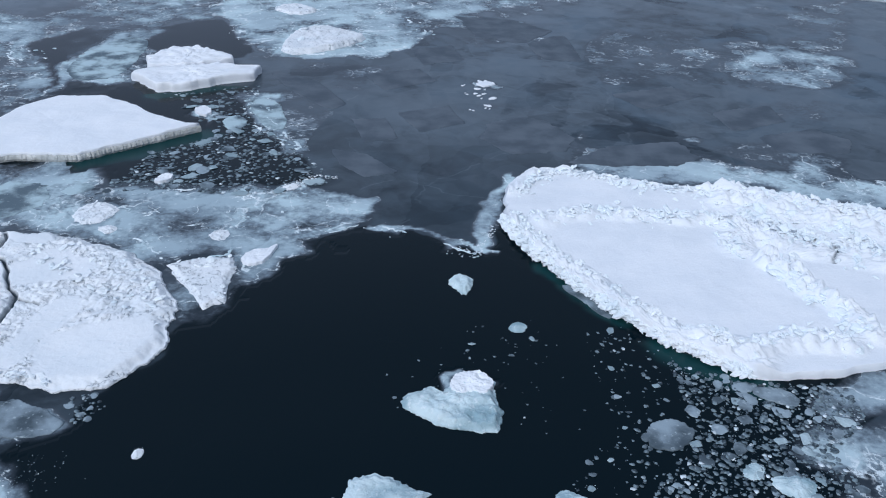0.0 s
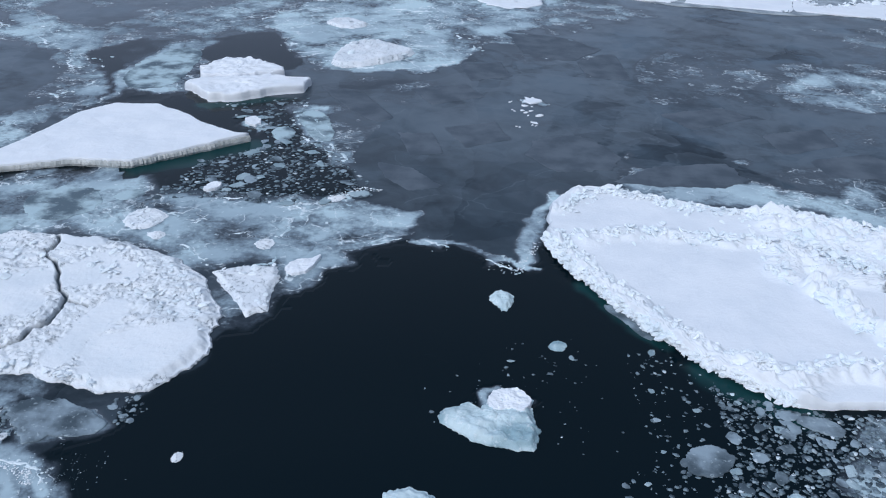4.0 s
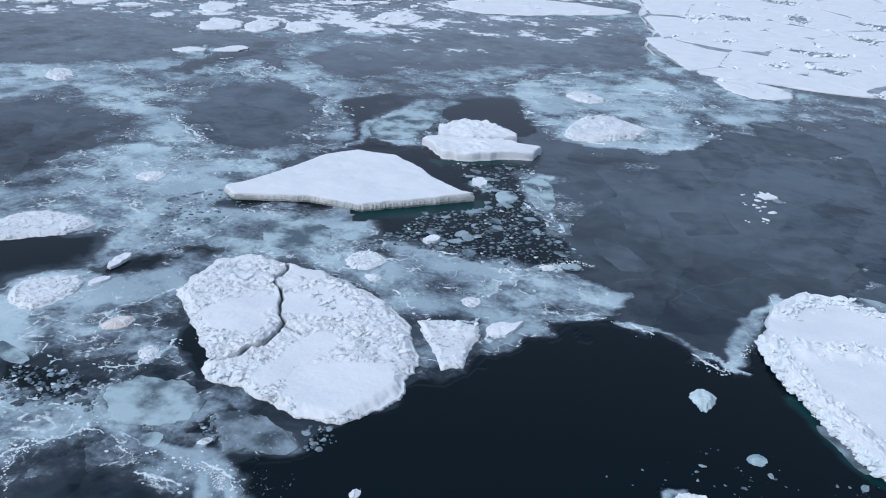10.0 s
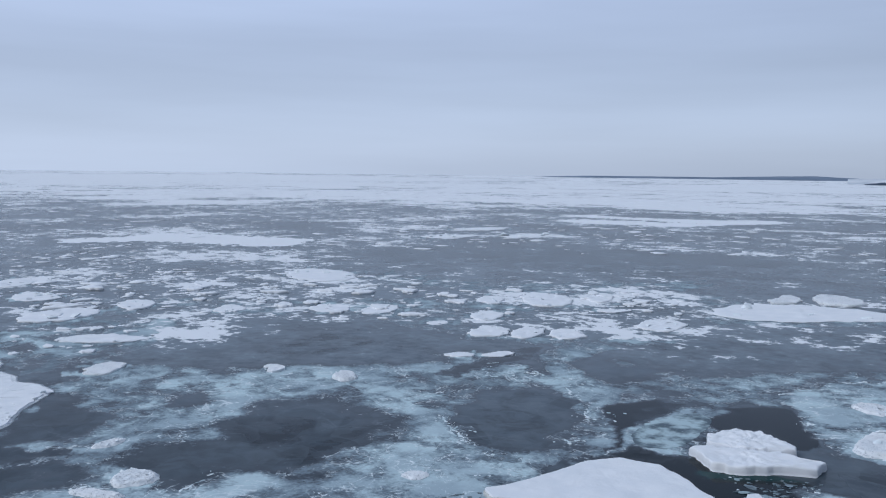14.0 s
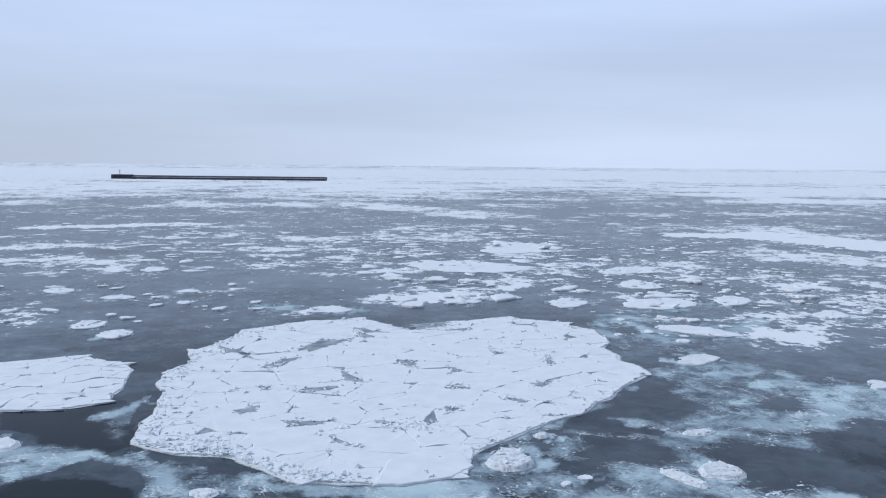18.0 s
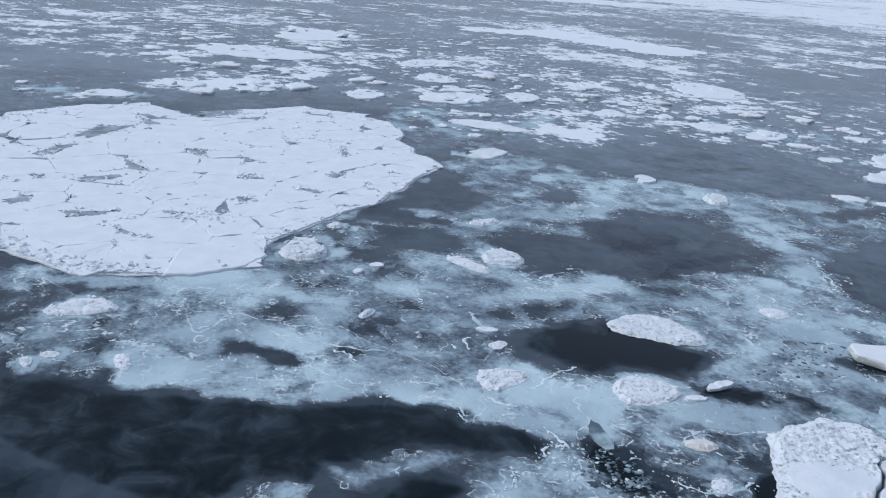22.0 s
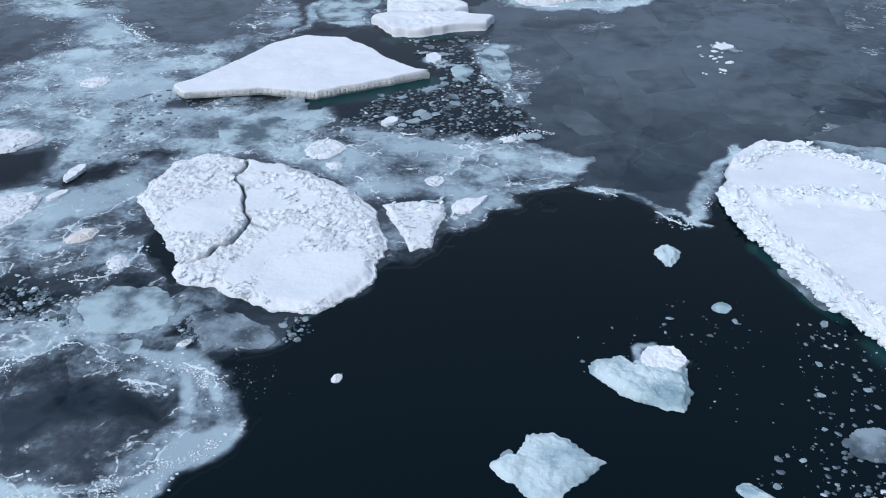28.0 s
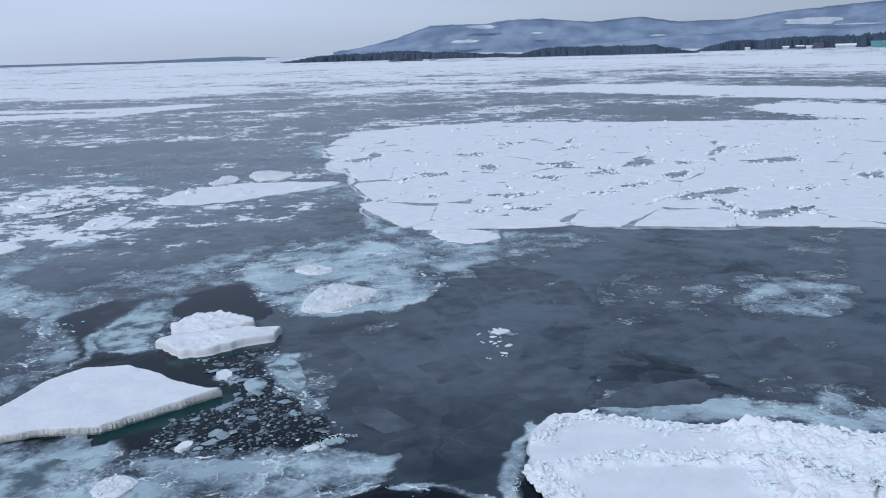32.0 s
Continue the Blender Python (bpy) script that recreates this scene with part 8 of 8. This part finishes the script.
def crust(line, closed=False, share=0.75):
    """A ragged low ridge of white ice that wanders along a line, with crumbs beside it."""
    seed = 2000 + len(CRUSTS)
    rs = np.random.RandomState(seed)
    p = np.array(list(line) + ([line[0]] if closed else []), dtype=float)
    leg = np.r_[0, np.cumsum(np.hypot(*(p[1:] - p[:-1]).T))]
    dist = float(np.hypot(*p.mean(0)))
    pitch = 0.10 + 0.0022 * dist
    q = np.arange(0, leg[-1], pitch)
    if len(q) < 4:
        return
    x, y = np.interp(q, leg, p[:, 0]), np.interp(q, leg, p[:, 1])
    soft = np.ones(9) / 9
    if len(q) > 24:
        x = np.convolve(np.r_[np.full(4, x[0]), x, np.full(4, x[-1])], soft, "valid")
        y = np.convolve(np.r_[np.full(4, y[0]), y, np.full(4, y[-1])], soft, "valid")
    big = 0.6 + 0.010 * dist
    x, y = x + big * (1.6 * fbm(x / 2.2, y / 2.2, seed, 4, 0.6)), y + big * (1.6 * fbm(x / 2.2 + 50, y / 2.2, seed + 1, 4, 0.6))
    x, y = x + 0.35 * fbm(x / 0.45, y / 0.45, seed + 5, 3, 0.7), y + 0.35 * fbm(x / 0.45 + 9, y / 0.45, seed + 6, 3, 0.7)
    tx, ty = np.gradient(x), np.gradient(y)
    n = np.hypot(tx, ty) + 1e-6
    nx, ny = -ty / n, tx / n
    here = fbm(q / 1.7, q * 0 + 3.3, seed + 2, 4, 0.6)
    wide = (0.035 + 0.0009 * dist) * np.clip(0.7 + 5.0 * here, 0.0, 3.6) * (here > 0.10 - share * 0.14)
    left, right = wide * rs.uniform(0.0, 1.6, len(q)), wide * rs.uniform(0.0, 1.6, len(q))
    up = 0.012 + np.minimum(wide, 0.4) * rs.uniform(0.05, 0.35, len(q))
    co = np.concatenate([np.stack([x + nx * left, y + ny * left, np.full_like(x, 0.004)], -1), np.stack([x, y, np.where(wide > 0, up, 0.0)], -1), np.stack([x - nx * right, y - ny * right, np.full_like(x, 0.004)], -1)])
    m, k = len(q), np.nonzero((wide[:-1] > 0) & (wide[1:] > 0))[0]
    tri = np.concatenate([np.stack(t, -1) for t in ((k, m + k, m + k + 1), (k, m + k + 1, k + 1), (m + k, 2 * m + k, 2 * m + k + 1), (m + k, 2 * m + k + 1, m + k + 1))])
    cos, tris, base = [co], [tri], len(co)
    for j in rs.randint(0, m, int(min(leg[-1], 70) * (9 if dist < 55 else 2.5))):
        if here[j] < -0.02:
            continue
        me, size = CHUNKS[rs.randint(6)], (0.03 + 0.0009 * dist) * (0.7 + 2.6 * rs.rand() ** 4)
        c = np.empty(len(me.vertices) * 3, np.float32)
        me.vertices.foreach_get("co", c)
        f = np.empty(len(me.polygons) * 3, np.int32)
        me.polygons.foreach_get("vertices", f)
        off = rs.randn(2) * (0.12 + 0.006 * dist)
        cos.append(c.reshape(-1, 3) * size * np.array([1.3, 1.0, 0.9]) + np.array([x[j] + off[0], y[j] + off[1], 0.02]))
        tris.append(f.reshape(-1, 3) + base)
        base += len(cos[-1])
    ob = new("slush_crust", grid_mesh("slush_crust", np.concatenate(cos), np.concatenate(tris), CRUST_ICE, False))
    CRUSTS.append(tagged(ob, "ragged white crust of ice pressed up in slush", "ice crust", kind="stuff"))


crust([(-73.1, 27.5), (-70.8, 29.0), (-69.6, 31.1), (-66.2, 32.0), (-64.5, 33.8), (-63.3, 35.9), (-60.6, 35.3), (-57.2, 34.7)])
crust([(-55.0, 15.7), (-57.0, 18.2), (-55.5, 19.1), (-51.6, 21.5), (-50.9, 24.6), (-48.8, 27.5), (-45.9, 29.9), (-42.7, 30.4), (-39.9, 31.6), (-37.8, 30.1)])
crust([(-30.7, 17.4), (-30.8, 18.9), (-30.5, 20.6), (-31.0, 22.1), (-32.7, 21.8), (-34.5, 20.0)])
crust([(-37.3, 24.9), (-35.8, 24.7), (-33.8, 23.5), (-33.1, 22.2), (-31.6, 22.6)])
crust([(-28.7, 19.5), (-27.0, 20.4), (-25.9, 21.8)])
crust([(-24.4, 18.9), (-23.0, 19.9), (-21.7, 20.2), (-21.1, 21.1), (-20.2, 21.7), (-19.8, 23.2), (-18.6, 24.8), (-18.3, 25.7)])
crust([(-36.3, 4.4), (-35.3, 5.6), (-35.0, 6.6), (-34.0, 6.5), (-32.1, 7.8), (-30.3, 8.9), (-29.7, 10.0)])
crust([(-32.4, 26.6), (-32.8, 27.9), (-31.2, 28.7), (-30.4, 30.4), (-29.1, 30.0)])
crust([(-28.1, 29.5), (-25.3, 29.3), (-24.0, 30.7), (-22.2, 30.5), (-20.7, 29.9)])
crust([(-49.2, 22.3), (-48.9, 23.8), (-49.2, 26.4)])
crust([(-55.6, 30.9), (-53.9, 31.4), (-56.5, 33.1), (-56.7, 36.0)])
crust([(-64.3, 23.3), (-62.0, 21.3), (-58.5, 21.0), (-56.7, 24.2), (-56.2, 28.2), (-53.7, 28.7)])
crust([(-45.8, 26.0), (-44.2, 26.3), (-45.1, 28.4), (-44.1, 30.6)])
crust([(-27.7, 18.0), (-26.9, 17.7), (-26.8, 17.0)])
crust([(-29.3, 16.4), (-29.2, 17.7), (-29.1, 18.4), (-29.7, 17.4), (-29.1, 15.9)])
crust([(-28.6, 20.2), (-29.3, 21.5), (-29.0, 22.5)])
crust([(-21.3, 24.9), (-20.4, 25.2), (-19.9, 26.3)])
crust([(-37.2, 33.9), (-36.4, 35.8), (-33.6, 35.6), (-31.3, 37.0), (-31.9, 40.6)])
crust([(-38.6, 42.0), (-37.9, 40.2), (-35.4, 40.4)])
crust([(-48.7, 39.7), (-48.2, 35.9), (-47.2, 32.9)])
crust([(-64.6, 14.6), (-63.3, 16.6), (-61.1, 18.2), (-60.5, 20.2), (-57.9, 20.3)])
crust([(-55.3, 12.7), (-55.4, 14.7), (-54.2, 16.5)])
crust([(-67.2, 44.8), (-67.2, 48.2), (-68.2, 51.8)])
crust([(-34.4, 11.0), (-33.4, 12.6), (-33.2, 11.6)])
crust([(-28.8, 115.1), (-26.2, 120.7), (-21.2, 120.4), (-18.1, 120.7)])
crust([(-23.2, 105.6), (-21.3, 110.0), (-16.7, 113.1), (-11.4, 116.7)])
crust([(-18.2, 130.3), (-11.8, 130.8), (-8.4, 122.1)])
crust([(-78.2, 114.5), (-75.8, 117.4)])
crust([(-69.9, 108.3), (-62.6, 109.2), (-56.0, 107.6)])
crust([(-64.6, 82.3), (-61.3, 80.1), (-55.2, 76.2)])
crust([(-96.6, 74.9), (-96.8, 80.3), (-93.9, 86.4), (-89.1, 89.9)])
crust([(-19.7, 54.4), (-18.9, 55.9), (-17.0, 55.9), (-14.7, 55.7)])
crust([(-22.7, 55.9), (-21.9, 58.7), (-19.1, 59.1)])
crust([(-20.4, 82.9), (-19.2, 77.9), (-16.4, 72.9), (-13.2, 70.4)])
crust([(-5.4, 56.7), (-2.9, 56.2), (-0.1, 54.5), (1.4, 53.4), (2.8, 52.7)])
for poly, power, soft, rim in SHEETS:
    if rim >= 0.2:
        crust(poly, True, 0.25 + 0.5 * rim)


# ---- breakwater ----
def make_plain(name, low, high, scale, rough=0.85):
    k = Mat(name)
    c = k.mix(k.step(k.noise(scale, 6), 0.35, 0.65), low, high)
    return k.done(c, rough)


CONCRETE = make_plain("weathered_concrete", (0.035, 0.04, 0.05), (0.075, 0.08, 0.09), 0.2)
CONCRETE_PALE = make_plain("pale_concrete", (0.13, 0.14, 0.16), (0.22, 0.23, 0.25), 0.2)


def box_mesh(name, sx, sy, sz, material, bevel=0.15):
    bm = bmesh.new()
    bmesh.ops.create_cube(bm, size=1.0)
    bmesh.ops.scale(bm, vec=(sx, sy, sz), verts=bm.verts)
    bmesh.ops.translate(bm, vec=(0, 0, sz / 2), verts=bm.verts)
    bmesh.ops.bevel(bm, geom=bm.edges, offset=bevel, segments=1, affect="EDGES")
    bmesh.ops.triangulate(bm, faces=bm.faces)
    me = bpy.data.meshes.new(name)
    bm.to_mesh(me)
    bm.free()
    me.materials.append(material)
    return me


def build_breakwater():
    (ax, ay), (bx, by) = [(-1469, -191), (-1369, 141)]
    length, turn = math.hypot(bx - ax, by - ay), math.degrees(math.atan2(by - ay, bx - ax))
    top = tagged(new("breakwater"), "long dark concrete breakwater with a snowy ledge far out", "breakwater")
    top.matrix_basis = pose(ax, ay, 0, 0, 0, turn)
    n = 16
    step = length / n
    caisson = box_mesh("caisson", step - 0.4, 12, 4.2, CONCRETE)
    wall = box_mesh("parapet", step - 0.3, 3, 3.0, CONCRETE_PALE)
    ledge = box_mesh("snow_ledge", step - 0.5, 5, 0.5, SNOW)
    for k in range(n):
        x = (k + 0.5) * step
        part("caisson", caisson, top, m=pose(x, 0, -1.2))
        part("parapet", wall, top, m=pose(x, 4.4, 3.0))
        part("snow_ledge", ledge, top, "snow on the ledge", m=pose(x, -2.6, 3.0))
    part("end_block", box_mesh("end_block", 32, 14, 8.0, CONCRETE, 0.3), top, "taller dark end block", m=pose(16, 0.6, -1.0))
    beacon = part("beacon", box_mesh("beacon", 0.9, 0.9, 6.0, CONCRETE_PALE), top, "slim pale beacon mast", m=pose(12, 0, 7.0))
    part("lantern", box_mesh("lantern", 1.6, 1.6, 1.4, CONCRETE), beacon, "dark lantern", m=pose(0, 0, 6.0))


build_breakwater()


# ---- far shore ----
# distance haze is put into these base colours, bluer and paler than bare wood
HILL = make_plain("hazed_wooded_hill", (0.17, 0.23, 0.335), (0.29, 0.36, 0.47), 0.006)
WOOD = make_plain("hazed_conifer_wood", (0.050, 0.072, 0.108), (0.070, 0.096, 0.138), 0.006)
CAPE = make_plain("hazed_dark_cape", (0.14, 0.19, 0.26), (0.20, 0.255, 0.34), 0.004)
LAND = make_plain("snowy_shore", (0.50, 0.55, 0.62), (0.78, 0.81, 0.85), 0.01)


def far_point(az, dist, z):
    a = radians(az)
    return (-math.sin(a) * dist, math.cos(a) * dist, z)


def ridge(name, profile, near, far, material, label, seed, ripple, category="hill", taper=0.0):
    """A range of hills: a strip of ground that climbs to a crest and falls off behind."""
    az = [p[0] for p in profile][::-1]
    el = [p[1] for p in profile][::-1]
    cols = np.linspace(az[0], az[-1], 260)
    crest = 30 + far * np.tan(np.radians(np.interp(cols, az, el)))
    ends = np.minimum(1, np.minimum(cols - az[0], az[-1] - cols) / (taper + 1e-6)) if taper else 1.0
    crest = (crest + 6) * ends - 6
    rows_u = np.linspace(0, 1, 12)
    co = []
    for u in rows_u:
        d = near + (far - near) * u
        bump = ripple * fbm(cols * 2.2 + 40, np.full_like(cols, u * 5 + 3), seed, 4) * (1 if u < 1 else 0.4)
        z = (crest + 6) * (u ** 1.3) - 6 + bump * min(1, 4 * u)
        co += [far_point(a, d, zz) for a, zz in zip(cols, z)]
    co += [far_point(a, far + 60, -10) for a in cols]
    n = len(cols)
    i, j = np.meshgrid(np.arange(len(rows_u)), np.arange(n - 1), indexing="ij")
    quads = np.stack([i * n + j, (i + 1) * n + j, (i + 1) * n + j + 1, i * n + j + 1], -1).reshape(-1, 4)
    return tagged(new(name, grid_mesh(name, co, quads, material)), label, category, kind="structure")


# hills, rise and cape carry their haze as painted colour
ridge("backdrop_hills", [(8.28, 0.11), (6.44, 0.35), (4.23, 0.83), (2.01, 1.59), (0.55, 1.62), (-1.65, 1.63), (-3.10, 1.80), (-5.27, 1.84), (-8.49, 1.53), (-11.30, 1.78), (-13.72, 1.39), (-17.06, 1.41), (-20.26, 1.82), (-22.72, 1.97), (-25.31, 2.17), (-31.60, 2.44)], 4100, 4700, HILL, "wooded hills beyond the frozen bay, haze painted blue", 61, 18)
ridge("backdrop_rise", [(-4.55, -0.23), (-6.72, 0.14), (-10.28, 0.33), (-13.75, 0.57), (-17.10, 0.60), (-20.32, 0.77), (-23.41, 0.72), (-25.42, 0.84), (-31.75, 0.96)], 3900, 4080, HILL, "lower wooded rise behind the shore, haze painted blue", 63, 10)
ridge("backdrop_cape", [(36.15, -0.05), (27.99, -0.15), (20.16, -0.15), (18.48, -0.10), (15.05, -0.02), (11.52, 0.02), (9.36, 0.18), (8.70, 0.27), (8.25, 0.50), (7.91, 0.25), (6.45, 0.14)], 4200, 4500, CAPE, "wooded cape with a small rock peak, haze painted in", 65, 3, taper=8.0)
ridge("shore", [(12.60, -0.16), (7.20, -0.09), (2.06, -0.12), (-4.55, -0.23), (-14.80, -0.28), (-20.38, -0.23), (-25.51, -0.24), (-31.88, -0.23)], 3150, 3500, LAND, "low snow-covered shore", 67, 1.5, "shore")


def build_forest(profile, dist, depth, n, seed, label, lift=-5.0):
    rs = np.random.RandomState(seed)
    az = [p[0] for p in profile][::-1]
    el = [p[1] for p in profile][::-1]
    cos, tris = [], []
    all_a, all_d = rs.uniform(az[0], az[-1], n), dist + rs.rand(n) * depth
    swells = 0.80 + 0.55 * fbm(all_a * 1.7, all_d / 60.0, seed, 4) + rs.uniform(-0.07, 0.07, n)
    for k in range(n):
        a, d, swell = float(all_a[k]), float(all_d[k]), float(swells[k])
        base = -1.0 + 5.0 * (d - dist) / depth
        close = max(0.12, min(1.0, 0.35 * min(a - az[0], (az[-1] - a) * 1.2) + 0.1))
        tip = base + (30 + d * math.tan(radians(np.interp(a, az, el))) + lift + 4 - base) * max(0.35, swell) * close
        w = rs.uniform(8, 19)
        x, y, _ = far_point(a, d, 0)
        b = len(cos)
        for ring_r, z in ((w, base), (w * 0.7, base + (tip - base) * 0.6), (w * 0.4, base + (tip - base) * 0.85)):
            for q in range(5):
                g = q * 1.2566 + k
                cos.append((x + ring_r * math.cos(g), y + ring_r * math.sin(g), z))
        cos.append((x, y, tip))
        for r0 in (0, 5):
            for q in range(5):
                q2 = (q + 1) % 5
                tris += [(b + r0 + q, b + r0 + q2, b + r0 + 5 + q2), (b + r0 + q, b + r0 + 5 + q2, b + r0 + 5 + q)]
        for q in range(5):
            tris.append((b + 10 + q, b + 10 + (q + 1) % 5, b + 15))
    tagged(new("forest", grid_mesh("forest", cos, tris, WOOD)), label, "forest", kind="stuff")


build_forest([(11.53, -0.05), (9.55, 0.01), (7.19, 0.08), (4.26, 0.19), (0.58, 0.05), (-1.62, -0.15), (-4.55, 0.06)], 3130, 160, 1900, 71, "dark conifer wood on the low cape", -8.0)
build_forest([(-3.09, 0.03), (-6.72, 0.14), (-10.29, 0.12), (-13.07, 0.11), (-14.85, 0.13)], 2950, 160, 1700, 72, "dark conifer wood down to the shore")
build_forest([(-14.61, 0.06), (-17.78, 0.25), (-20.98, 0.35), (-23.44, 0.40), (-25.44, 0.53), (-29.15, 0.61)], 3350, 260, 2000, 73, "bare dark wood behind the houses")

# clearings under snow on the hills
for az_c, el_c, w, h_el, d in [(-1.4, 1.45, 2.4, 0.28, 4560), (-5.0, 0.95, 1.0, 0.12, 4420), (-21.5, 1.15, 3.4, 0.55, 4440), (-12.5, 0.6, 1.3, 0.15, 4200), (-15.5, 0.55, 1.6, 0.12, 4200), (-0.3, 0.55, 2.0, 0.25, 4300), (-24.0, 0.9, 3.0, 0.12, 4300)]:
    rs = np.random.RandomState(int(abs(az_c) * 100))
    ring = []
    for q in np.linspace(0, 2 * math.pi, 15)[:-1]:
        r = rs.uniform(0.6, 1.1)
        ring.append((az_c + 0.5 * w * r * math.cos(q), el_c + 0.5 * h_el * r * math.sin(q)))
    co = [far_point(a, d - 90, 30 + (d - 90) * math.tan(radians(b))) for a, b in ring] + [far_point(a, d - 60, 30 + (d - 60) * math.tan(radians(b)) - 2) for a, b in ring]
    n = len(ring)
    f = [(k, (k + 1) % n, n + (k + 1) % n) for k in range(n)] + [(k, n + (k + 1) % n, n + k) for k in range(n)] + [(0, k, k + 1) for k in range(1, n - 1)]
    tagged(new("backdrop_clearing", grid_mesh("clearing", co, f, LAND, False)), "snow-covered clearing on a wooded hill", "clearing", kind="structure")

ROOF_TEAL = make_plain("teal_roof", (0.10, 0.26, 0.28), (0.14, 0.32, 0.34), 0.05)
WALL_DARK = make_plain("dark_shed_wall", (0.08, 0.085, 0.10), (0.14, 0.15, 0.17), 0.1)
WALL_PALE = make_plain("pale_house_wall", (0.40, 0.43, 0.47), (0.55, 0.58, 0.62), 0.1)


def house(az, dist, wide, deep, tall, wall, roof, label):
    x, y, _ = far_point(az, dist, 0)
    top = tagged(new("shore_house"), label, "house", "houses along the far shore")
    top.matrix_basis = pose(x, y, 5.0, 0, 0, az)
    part("wall", box_mesh("wall", wide, deep, tall, wall, 0.1), top, m=pose(0, 0, 0))
    hw, hd, t = wide / 2 + 1, deep / 2 + 1, tall
    co = [(-hw, -hd, t), (hw, -hd, t), (hw, hd, t), (-hw, hd, t), (-hw, 0, t + deep * 0.3), (hw, 0, t + deep * 0.3)]
    part("roof", grid_mesh("roof", co, [(0, 1, 5), (0, 5, 4), (2, 3, 4), (2, 4, 5), (3, 0, 4), (1, 2, 5), (0, 3, 2), (0, 2, 1)], roof, False), top)


for az, wide, deep, tall, wall, roof, label in [
        (-17.9, 16, 10, 6, WALL_PALE, SNOW, "small pale house with a snowy roof"), (-20.1, 20, 12, 7, WALL_PALE, SNOW, "pale house with a snowy roof"),
        (-20.9, 26, 14, 8, WALL_DARK, SNOW, "dark shed with a snowy roof"), (-21.4, 18, 12, 7, WALL_PALE, SNOW, "pale house with a snowy roof"),
        (-21.9, 34, 16, 12, WALL_DARK, WALL_DARK, "dark harbour shed with a flat gable"), (-23.4, 60, 18, 8, WALL_PALE, SNOW, "long hall with a snowy roof"),
        (-25.2, 52, 20, 14, ROOF_TEAL, ROOF_TEAL, "teal warehouse by the shore")]:
    house(az, 3120, wide, deep, tall, wall, roof, label)

# a low dark jetty off the cape
jx, jy, _ = far_point(3.6, 2750, 0)
jetty = tagged(new("jetty"), "low dark jetty off the far cape", "jetty")
jetty.matrix_basis = pose(jx, jy, 0.5, 0, 0, 3.6)
part("deck", box_mesh("deck", 108, 8, 4.5, CONCRETE), jetty, m=pose(0, 0, 0))
part("shed", box_mesh("shed", 34, 6, 4.0, CONCRETE), jetty, m=pose(2, 0, 4.3))
part("outlying_block", box_mesh("outlying_block", 22, 6, 3.6, CONCRETE), jetty, m=pose(84, 0, 0))
